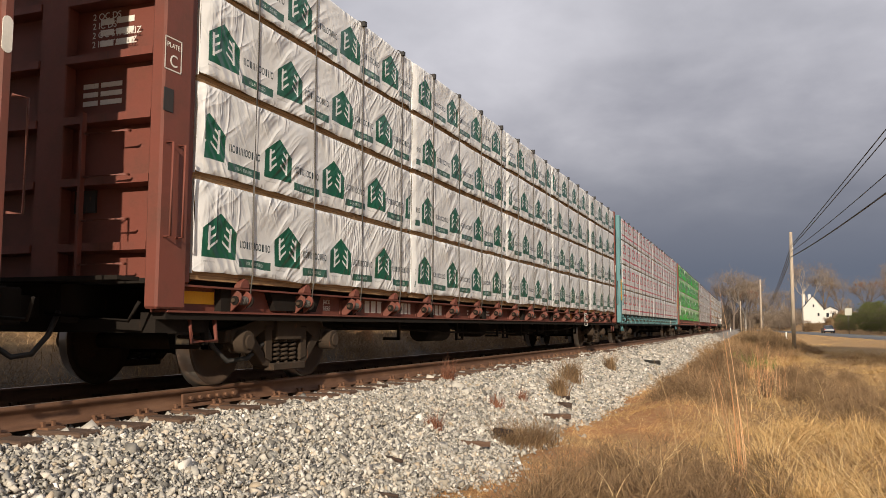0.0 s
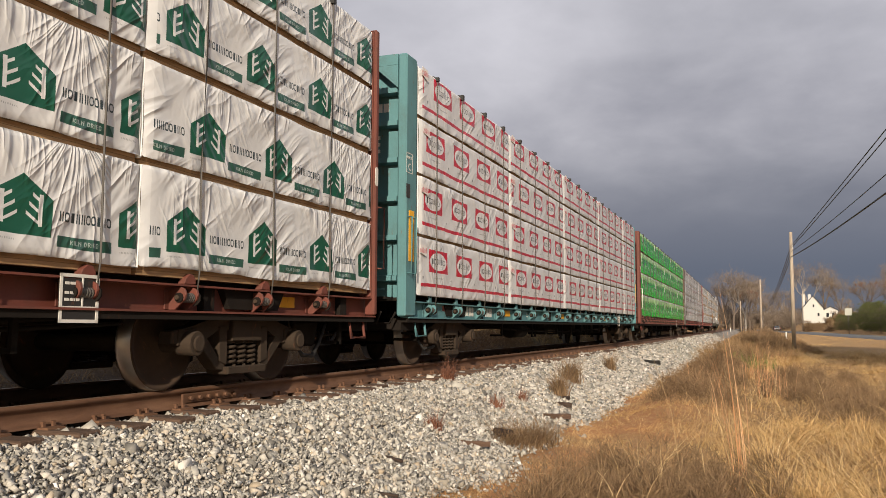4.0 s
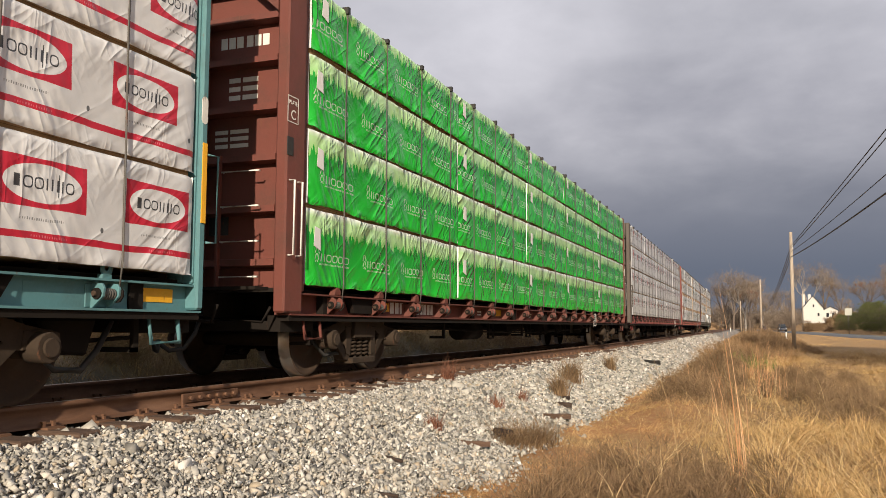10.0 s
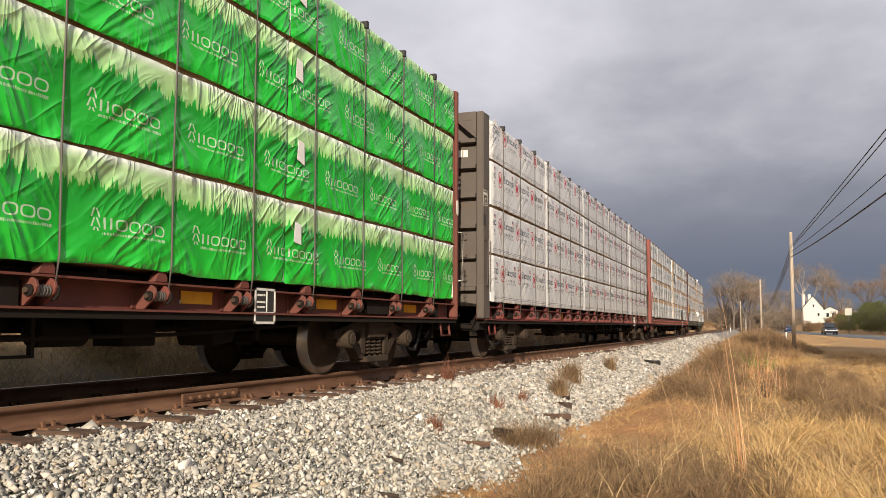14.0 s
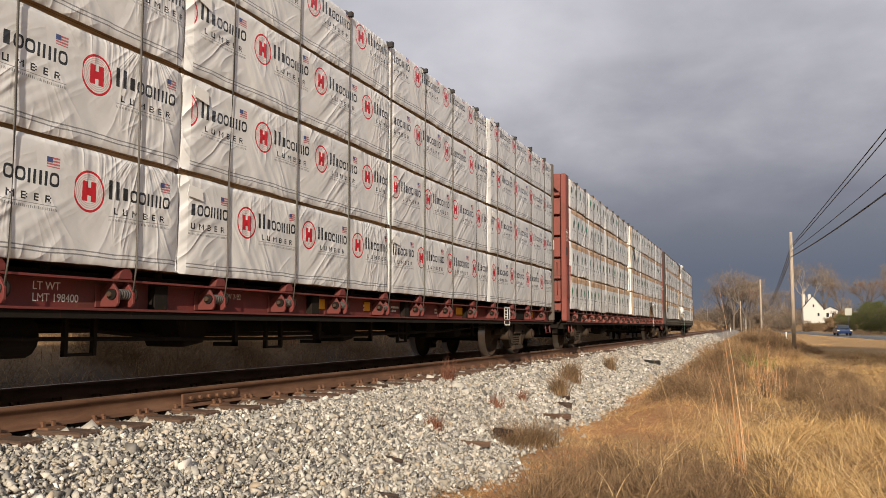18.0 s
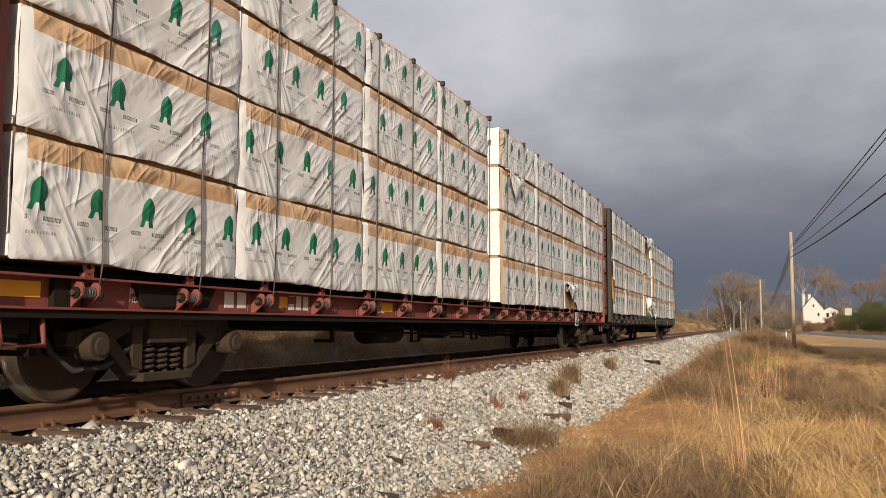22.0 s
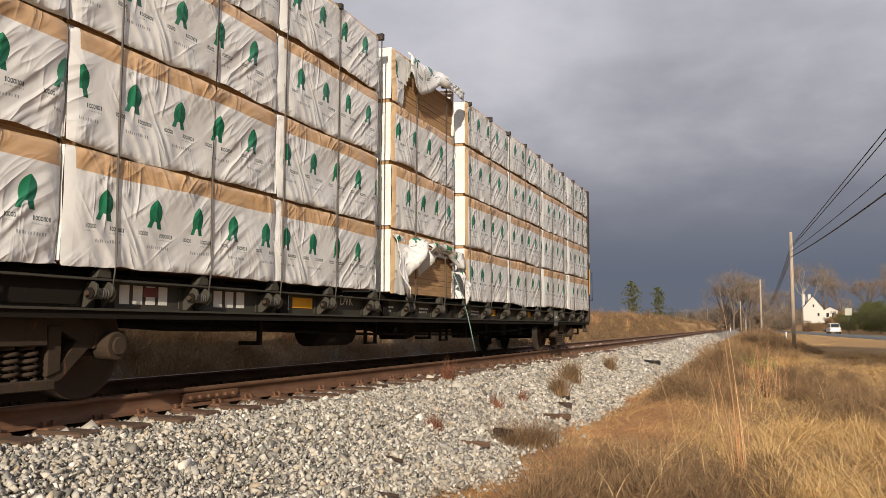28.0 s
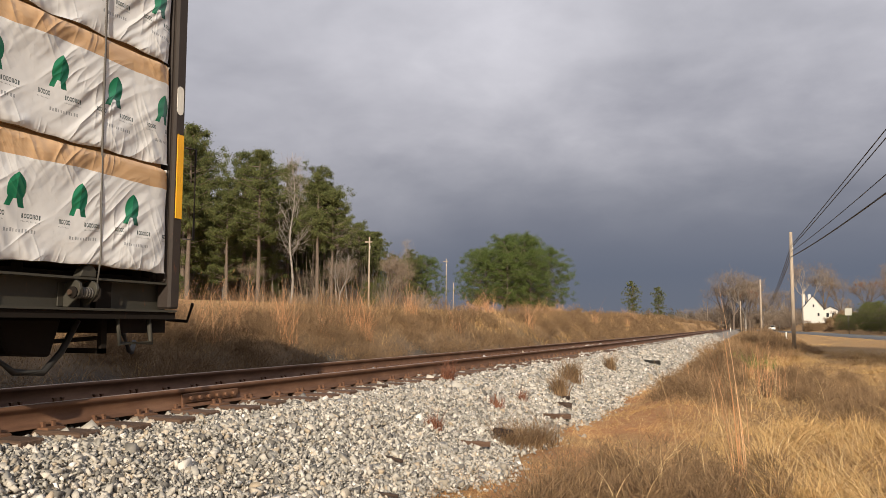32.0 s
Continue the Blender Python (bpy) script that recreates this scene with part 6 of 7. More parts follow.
    tagged(new("long_straws", blade_mesh("long_straws", r, h, 0.0034 + 0.00012 * r[:, 1], 1.6, M_PALESTRAW, rng, 0.45, 6)), "long pale bent straws standing over the grass", "grass", kind="stuff")
    # upright orange stalks along the shoulder
    c = scatter(rng, 16, -1.6, 3, 17, 60, lambda x, y: open_ground(x, y) and -1.6 < x + 0.02 * y < 2.0)
    r, h = tufts(rng, c, 22, 0.13, 0.42, 0.35)
    tagged(new("broomsedge_stalks", blade_mesh("broomsedge_stalks", r, h, 0.0030 + 0.00012 * r[:, 1], 0.5, M_SEDGE, rng, 0.2, 4)), "upright orange broomsedge stalks", "grass", kind="stuff")
    c = np.array([(0.05, 18.6), (0.12, 19.2), (-0.1, 19.6), (0.3, 18.9), (-0.18, 21.5), (-0.05, 22.0), (-0.62, 14.8), (-0.5, 26.0), (-0.2, 25.0)])
    r, h = tufts(rng, c, 7, 0.10, 0.92, 0.28)
    tagged(new("tall_stalks", blade_mesh("tall_stalks", r, h, 0.0024 + 0.00014 * r[:, 1], 0.35, M_SEDGE, rng, 0.2, 4)), "tall pale orange grass stalks standing alone", "grass", kind="stuff")
    c = np.array([(-0.27, 8.52), (-0.25, 8.62), (-0.29, 8.45), (-0.22, 8.75)])
    r, h = tufts(rng, c, 6, 0.05, 1.08, 0.35)
    tagged(new("lone_stalks", blade_mesh("lone_stalks", r, h, np.full(len(r), 0.0055), 0.22, M_SEDGE, rng, 0.1, 5, 0.0, 3.0)), "tall slim cluster of pale orange broomsedge stalks", "grass", kind="stuff")
    c = scatter(rng, 36, -1.3, 0.3, 7.6, 10.2, lambda x, y: True)
    r, h = tufts(rng, c, 3, 0.12, 0.62, 0.3)
    tagged(new("broken_straws", blade_mesh("broken_straws", r, h, np.full(len(r), 0.0045), 1.5, M_PALESTRAW, rng, 0.2, 2)), "stiff pale broken straws leaning across each other", "grass", kind="stuff")
    # a green clump and darker brush further off
    c = np.array([(-0.9, 33.0), (-0.5, 34.0), (-0.2, 32.5), (-1.2, 35.0)])
    r, h = tufts(rng, c, 60, 0.3, 0.45, 0.3)
    tagged(new("green_clump", blade_mesh("green_clump", r, h, np.full(len(r), 0.012), 0.7, M_GREEN, rng)), "yellow-green clump of living grass", "grass", kind="stuff")
    c = scatter(rng, 70, -5.5, 1.5, 40, 130, lambda x, y: 3.4 < x - line_x(y) < 7.5)
    tagged(new("brush", mounds("brush", rng, c, 0.75, 0.65, 420, 0.30, 0.0024, M_WEED)), "dull brown brush along the far shoulder", "brush", kind="stuff")
    # rough grass and brush by the highway
    c = scatter(rng, 2600, -4, 16, 40, 150, lambda x, y: x - line_x(y) > 4 and 4.0 < road_x(y) - x)
    r, h = tufts(rng, c, 12, 0.35, 0.06, 0.5)
    tagged(new("roadside_grass", blade_mesh("roadside_grass", r, h, 0.004 + 0.0001 * r[:, 1], 1.9, M_STRAW, rng, 0.25, 3, 0.8)), "rough straw grass between the track and the highway", "grass", kind="stuff")
    c = scatter(rng, 110, -4, 3, 52, 190, lambda x, y: x - line_x(y) > 4 and 5.5 < road_x(y) - x and patch(x, y, 0.12, 51) > -0.05)
    tagged(new("roadside_brush", mounds("roadside_brush", rng, c, 0.7, 0.42, 220, 0.32, 0.003, M_WEED)), "dull brown brush in the rough grass by the highway", "brush", kind="stuff")
    c = scatter(rng, 26, -2.0, 0.9, 60, 92, lambda x, y: True)
    tagged(new("tall_brush", mounds("tall_brush", rng, c, 0.75, 1.35, 520, 0.5, 0.0026, M_BRUSH)), "tall reddish-brown brush round the foot of a pole", "brush", kind="stuff")
    c = scatter(rng, 60, 2, 24, 196, 226, lambda x, y: x - road_x(y) > 6)
    tagged(new("yard_shrubs", mounds("yard_shrubs", rng, c, 1.3, 1.5, 300, 0.8, 0.004, M_BRUSH)), "brown leafless shrubs before the house", "shrub", kind="stuff")
    c = np.array([(9.4, 224.0), (10.6, 223.0), (11.7, 225.0), (14.4, 224.0), (15.8, 225.0), (17.2, 224.0)])
    tagged(new("house_shrubs", mounds("house_shrubs", rng, c, 1.1, 2.2, 520, 0.9, 0.004, M_BRUSH)), "reddish-brown bare bushes against the house", "shrub", kind="stuff")
    c = scatter(rng, 900, 4, 60, 120, 235, lambda x, y: x - road_x(y) > 4.6)
    r, h = tufts(rng, c, 12, 0.8, 0.22, 0.5)
    tagged(new("lawn_grass", blade_mesh("lawn_grass", r, h, np.full(len(r), 0.025), 1.6, M_STRAW, rng, 0.25, 2)), "dry grass on the rise before the house", "grass", kind="stuff")
    # the far bank
    def foot(x, y, a, b):
        return a < line_x(y) - x < b
    c = scatter(rng, 2700, -16, -8.4, 4, 130, lambda x, y: foot(x, y, 2.35, 8))
    r, h = tufts(rng, c, 34, 0.30, 0.20, 0.45)
    tagged(new("bank_weeds", blade_mesh("bank_weeds", r, h, 0.0034 + 0.00014 * r[:, 1], 2.0, M_WEED, rng, 0.3, 3, 0.8)), "grey-brown weeds covering the bank beyond the track", "weeds", kind="stuff")
    c = scatter(rng, 420, -15, -8.8, 5, 120, lambda x, y: foot(x, y, 2.9, 7.5) and patch(x, y, 0.3, 61) > -0.1)
    tagged(new("bank_brush", mounds("bank_brush", rng, c, 0.48, 0.50, 420, 0.20, 0.0022, M_BRUSH)), "bushy dull brown scrub on the bank", "brush", kind="stuff")
    c = scatter(rng, 60, -14, -9.4, 8, 110, lambda x, y: foot(x, y, 3.6, 6.5) and patch(x, y, 0.3, 62) > 0.05)
    tagged(new("bank_shrubs", mounds("bank_shrubs", rng, c, 0.62, 0.85, 620, 0.26, 0.0022, M_BRUSH)), "dark twiggy shrubs on the bank", "shrub", kind="stuff")
    c = scatter(rng, 240, -17, -9.3, 4, 150, lambda x, y: foot(x, y, 3.5, 11) and patch(x, y, 0.35, 4) > -0.05)
    r, h = tufts(rng, c, 30, 0.20, 0.23, 0.45)
    tagged(new("bank_straw", blade_mesh("bank_straw", r, h, 0.0034 + 0.00014 * r[:, 1], 1.5, M_STRAW, rng, 0.35, 4, 0.9)), "straw-coloured grass on top of the bank", "grass", kind="stuff")
    c = scatter(rng, 230, -60, -4, 105, 330, lambda x, y: foot(x, y, 3.2, 22))
    tagged(new("far_bank_brush", mounds("far_bank_brush", rng, c, 1.4, 1.0, 260, 0.6, 0.0018, M_BRUSH)), "reddish-brown brush far along the bank", "brush", kind="stuff")
    c = scatter(rng, 210, -16, -9.6, 17, 120, lambda x, y: foot(x, y, 3.8, 7.5) and patch(x, y, 0.25, 66) > 0.02)
    r, h = tufts(rng, c, 40, 0.22, 0.44, 0.4)
    tagged(new("bank_tall_grass", blade_mesh("bank_tall_grass", r, h, 0.0030 + 0.00012 * r[:, 1], 1.1, M_STRAW, rng, 0.35, 4, 0.8)), "tall tangled straw grass along the crest of the bank", "grass", kind="stuff")
    c = scatter(rng, 540, -16, -8, 11, 130, lambda x, y: foot(x, y, 3.0, 6.6) and patch(x, y, 0.2, 67) > -0.2)
    tagged(new("bank_scrub", mounds("bank_scrub", rng, c, 0.62, 0.66, 420, 0.28, 0.0022, M_BRUSH)), "dense brown scrub along the far bank", "brush", kind="stuff")
    c = scatter(rng, 64, -15, -9.8, 14, 90, lambda x, y: foot(x, y, 4.6, 7.2))
    r, h = tufts(rng, c, 40, 0.12, 0.85, 0.3)
    tagged(new("bank_broomsedge", blade_mesh("bank_broomsedge", r, h, 0.0028 + 0.00012 * r[:, 1], 0.7, M_SEDGE, rng, 0.15, 4)), "tall orange broomsedge on the bank", "grass", kind="stuff")
    c = scatter(rng, 700, -70, -15, 20, 110, lambda x, y: foot(x, y, 9, 70))
    r, h = tufts(rng, c, 16, 0.6, 0.16, 0.5)
    tagged(new("field_grass", blade_mesh("field_grass", r, h, np.full(len(r), 0.014), 2.0, M_STRAW, rng, 0.3, 2)), "dry cropped grass of the field", "grass", kind="stuff")


verge()


def weed_clump(x, y, z, high, wide, mat, label, n=130, seed=1, lean=0.8):
    rng = np.random.default_rng(seed)
    roots = np.concatenate([rng.normal(0, wide * 0.28, (n, 2)), np.zeros((n, 1))], 1)
    me = blade_mesh("weed_clump", roots, high * rng.lognormal(0, 0.3, n), np.full(n, 0.006), lean, mat, rng, 0.3)
    tagged(new("weed_clump", me), label, "weed").matrix_basis = pose(x, y, z)


def clutter():
    weed_clump(-4.66, 12.4, -0.27, 0.26, 0.16, M_REDWEED, "small rusty red weed growing in the ballast", 160, 3)
    weed_clump(-3.63, 9.2, -0.60, 0.15, 0.16, M_REDWEED, "small dark red weed low in the ballast", 140, 4)
    weed_clump(-3.49, 15.0, -0.66, 0.36, 0.22, M_BRUSH, "brown bushy weed standing in the ballast", 420, 5, 0.7)
    weed_clump(-3.76, 17.2, -0.56, 0.42, 0.28, M_BRUSH, "olive brown bushy weed in the ballast", 440, 6, 0.7)
    weed_clump(-3.81, 22.1, -0.53, 0.36, 0.28, M_BRUSH, "small brown weed in the ballast", 320, 7, 0.7)
    weed_clump(-3.69, 11.8, -0.58, 0.16, 0.2, M_REDWEED, "faded red weed in the ballast", 90, 8)
    weed_clump(-3.64, 13.05, -0.60, 0.18, 0.2, M_REDWEED, "faded reddish weed in the ballast", 80, 9)
    for i, (x, y) in enumerate(((-3.05, 10.2), (-2.93, 10.55), (-2.82, 10.9))):
        weed_clump(x, y, land(x, y) - 0.02, 0.30, 0.42, M_BRUSH, "low grey twiggy bush at the foot of the ballast", 420, 10 + i, 1.6)

    def scrap(x, y, length, wide, turn, tilt, label, mat=M_TIE, seed=0):
        bm = bmesh.new()
        rng = random.Random(seed)
        n = 7
        rings = []
        for i in range(n):
            t = i / (n - 1) - 0.5
            rings.append([bm.verts.new((t * length, a * wide * rng.uniform(0.7, 1.1), b * wide * rng.uniform(0.5, 0.9))) for a, b in ((-1, -1), (1, -1), (1, 1), (-1, 1))])
        for p, q in zip(rings, rings[1:]):
            for k in range(4):
                bm.faces.new((p[k], p[(k + 1) % 4], q[(k + 1) % 4], q[k]))
        bm.faces.new(rings[0])
        bm.faces.new(rings[-1])
        ob = tagged(new("timber_scrap", mesh_of("timber_scrap", bm, mat)), label, "wood scrap")
        c = x - line_x(y)
        ob.matrix_basis = pose(x, y, float(bed_height(c)) + wide * 0.6 + 0.02, 0, tilt, turn)

    scrap(-3.07, 13.0, 0.50, 0.05, 55, 4, "broken piece of weathered tie on the ballast", seed=1)
    scrap(-3.2, 9.33, 0.42, 0.035, 15, 3, "splinter of weathered tie timber on the stones", seed=2)
    scrap(-3.4, 7.5, 0.30, 0.02, -20, 5, "flat brown splinter of tie timber", M_SCRAP, seed=3)
    scrap(-3.05, 6.6, 0.25, 0.02, 10, 5, "brown splinter of wood among the stones", M_SCRAP, seed=4)
    scrap(-3.9, 8.1, 0.34, 0.013, 120, 10, "thin brown stick lying on the ballast", M_SCRAP, seed=5)
    scrap(-3.12, 10.3, 0.24, 0.085, 60, 8, "dark half-buried lump of tie timber", M_SCRAP, seed=6)
    scrap(-3.52, 28.5, 0.8, 0.10, 70, 4, "black rubber scrap lying on the ballast", M_BLACK, seed=7)
    scrap(-3.23, 14.2, 0.26, 0.05, 30, 4, "chunk of broken tie at the foot of the ballast", M_SCRAP, seed=8)
    scrap(-3.35, 14.9, 0.14, 0.05, 80, 4, "small dark lump of charred timber", M_SCRAP, seed=9)


clutter()


# ---- trees ----
def limb(v, f, a, b, ra, rb, k=5):
    base = len(v)
    q = (b - a).to_track_quat("Z", "Y")
    for p, r in ((a, ra), (b, rb)):
        for i in range(k):
            w = 2 * math.pi * i / k
            v.append(p + q @ Vector((r * math.cos(w), r * math.sin(w), 0)))
    for i in range(k):
        j = (i + 1) % k
        f.append((base + i, base + j, base + k + j, base + k + i))


def fork(rng, v, f, tips, p, d, length, r, depth, up):
    steps = 2
    for s in range(steps):
        q = p + d * (length / steps)
        limb(v, f, p, q, r * (1 - 0.3 * s / steps), r * (1 - 0.3 * (s + 1) / steps), 6 if depth > 3 else 4)
        p = q
        d = (d + Vector((rng.gauss(0, 0.12), rng.gauss(0, 0.12), rng.gauss(0, 0.06) + up * 0.05))).normalized()
    if depth <= 0:
        tips.append((p, d))
        return
    for _ in range(rng.choice((2, 3, 3))):
        e = (d + Vector((rng.gauss(0, 0.40), rng.gauss(0, 0.40), rng.gauss(0.22, 0.25)))).normalized()
        fork(rng, v, f, tips, p, e, length * rng.uniform(0.62, 0.85), r * rng.uniform(0.5, 0.68), depth - 1, up)
    if depth > 1 and rng.random() < 0.6:
        tips.append((p, d))


def twigs(rng, tips, n, size, wide):
    """Fine crossed twigs, one thin kite each, round the ends of the branches."""
    k = len(tips) * n
    p = np.repeat(np.array([t[0][:] for t in tips]), n, 0) + rng.normal(0, size * 0.35, (k, 3))
    d = np.repeat(np.array([t[1][:] for t in tips]), n, 0) + rng.normal(0, 0.7, (k, 3))
    d /= np.linalg.norm(d, axis=1)[:, None]
    s = np.cross(d, rng.normal(size=(k, 3)))
    s /= np.linalg.norm(s, axis=1)[:, None]
    ln = size * rng.uniform(0.5, 1.3, (k, 1))
    w = wide * rng.uniform(0.5, 1.4, (k, 1))
    v = np.stack([p, p + d * ln * 0.45 + s * w, p + d * ln, p + d * ln * 0.45 - s * w], 1)
    f = np.arange(k * 4).reshape(-1, 4)
    return v.reshape(-1, 3), f


def bare_tree(high, seed, label, twig=M_TWIG, leaves=None, bark_mat=M_BARK):
    rng = random.Random(seed)
    ng = np.random.default_rng(seed)
    t = thing("bare_tree", label, "tree", "leafless trees")
    v, f, tips = [], [], []
    fork(rng, v, f, tips, Vector((0, 0, -0.3)), Vector((0, 0, 1)), high * 0.22, high * 0.019, 5, 1.0)
    part("trunk", raw_mesh("trunk", [p[:] for p in v], f, bark_mat, True), None, t)
    tv, tf = twigs(ng, tips, 11, high * 0.095, high * 0.0010)
    part("crown", raw_mesh("crown", tv, tf, twig), None, t, "haze of fine bare twigs")
    if leaves:
        peak = max(p[0].z for p in tips)
        some = [p for p in tips if p[0].z > peak * 0.8]
        tv, tf = twigs(ng, some, 3, high * 0.02, high * 0.006)
        part("last_leaves", raw_mesh("last_leaves", tv, tf, leaves), None, t, "a few red leaves")
    return t


def slim_tree(high, seed, label):
    """A straight pale trunk with thin rising limbs and a narrow haze of twigs."""
    rng = random.Random(seed)
    ng = np.random.default_rng(seed)
    t = thing("bare_tree", label, "tree", "leafless trees")
    v, f, tips, axis = [], [], [], []
    p, r = Vector((0, 0, -0.3)), high * 0.0095
    n = 12
    for i in range(n):
        q = Vector((high * 0.012 * math.sin(i * 0.9 + seed), high * 0.012 * math.cos(i * 0.7 + seed), high * 0.96 * (i + 1) / n))
        limb(v, f, p, q, r * (1 - 0.9 * i / n), r * (1 - 0.9 * (i + 1) / n), 6)
        axis.append((p, q))
        p = q
    for i in range(34):
        s = rng.uniform(0.30, 0.97)
        a, b = axis[min(n - 1, int(s * n))]
        o = a.lerp(b, s * n - int(s * n))
        w = rng.uniform(0, 2 * math.pi)
        d = Vector((math.cos(w), math.sin(w), rng.uniform(0.7, 1.9))).normalized()
        ln = high * rng.uniform(0.10, 0.26) * (1.12 - s * 0.75)
        for _ in range(3):
            e = o + d * (ln / 3)
            limb(v, f, o, e, high * 0.0022, high * 0.0012, 4)
            tips.append((e, d))
            o = e
            d = (d + Vector((rng.gauss(0, 0.15), rng.gauss(0, 0.15), 0.18))).normalized()
    part("trunk", raw_mesh("trunk", [q[:] for q in v], f, M_PALEBARK, True), None, t)
    tv, tf = twigs(ng, tips, 12, high * 0.06, high * 0.0008)
    part("crown", raw_mesh("crown", tv, tf, M_PALETWIG), None, t, "haze of fine bare twigs")
    return t


def pine_tree(high, seed, label, bare=0.45, broad=0.2, mat=M_PINE, dense=1.0, group="pines", rag=0.35):
    """A trunk, whorled limbs and sprays of needles that thin out below."""
    rng = random.Random(seed)
    ng = np.random.default_rng(seed)
    t = thing("pine_tree", label, "tree", group)
    v, f, sprays = [], [], []
    p, r = Vector((0, 0, -0.3)), high * 0.016
    n = 9
    for i in range(n):
        q = Vector((rng.gauss(0, high * 0.008) * i / n, rng.gauss(0, high * 0.008) * i / n, high * (i + 1) / n))
        limb(v, f, p, q, r * (1 - 0.85 * i / n), r * (1 - 0.85 * (i + 1) / n), 7)
        p = q
    z = high * bare
    while z < high * 0.985:
        s = (z / high - bare) / (1 - bare)
        reach = high * broad * (math.sin(math.pi * min(1, 0.22 + 0.72 * s)) ** 0.8) * rng.uniform(rag, 1.45 - rag * 0.5)
        for _ in range(rng.choice((2, 3, 3, 4))):
            a = rng.uniform(0, 2 * math.pi)
            d = Vector((math.cos(a), math.sin(a), rng.uniform(0.05, 0.5)))
            o = Vector((0, 0, z))
            e = o + d * reach
            limb(v, f, o, e, high * 0.0035, high * 0.0012, 4)
            for u in (0.45, 0.7, 0.9, 1.05):
                if rng.random() < 0.85 * dense:
                    w = o.lerp(e, u)
                    sprays.append((w + Vector((rng.gauss(0, reach * 0.16), rng.gauss(0, reach * 0.16), rng.gauss(0, reach * 0.08))), d))
        z += high * rng.uniform(0.016, 0.030) / dense
    if bare > 0.3:
        for _ in range(9):
            a, z = rng.uniform(0, 2 * math.pi), high * rng.uniform(0.18, bare)
            limb(v, f, Vector((0, 0, z)), Vector((math.cos(a) * high * 0.05, math.sin(a) * high * 0.05, z + high * 0.01)), high * 0.002, high * 0.0006, 4)
    part("trunk", raw_mesh("trunk", [q[:] for q in v], f, M_BARK, True), None, t)
    k = 84
    m = len(sprays) * k
    c = np.repeat(np.array([s[0][:] for s in sprays]), k, 0)
    size = max(0.16, high * 0.0155)
    c = c + ng.normal(0, max(0.18, high * 0.0130), (m, 3)) * np.array([1, 1, 0.75])
    d = ng.normal(0, 1, (m, 3)) + np.array([0, 0, 0.6])
    d /= np.linalg.norm(d, axis=1)[:, None]
    s = np.cross(d, ng.normal(size=(m, 3)))
    s /= np.linalg.norm(s, axis=1)[:, None]
    ln = size * ng.uniform(0.7, 1.5, (m, 1))
    w = size * ng.uniform(0.06, 0.13, (m, 1))
    vv = np.stack([c - d * ln * 0.5, c + s * w, c + d * ln * 0.5, c - s * w], 1)
    part("crown", raw_mesh("crown", vv.reshape(-1, 3), np.arange(m * 4).reshape(-1, 4), mat), None, t, "tufted green needles")
    return t


def stand(tree, x, y, size, turn, label=""):
    t = copy_thing(tree, pose(0, 0, 0))
    t.matrix_basis = pose(x, y, land(x, y) - 0.05, 0, 0, turn) @ Matrix.Scale(size, 4)
    if label:
        t["label"] = label
    return t


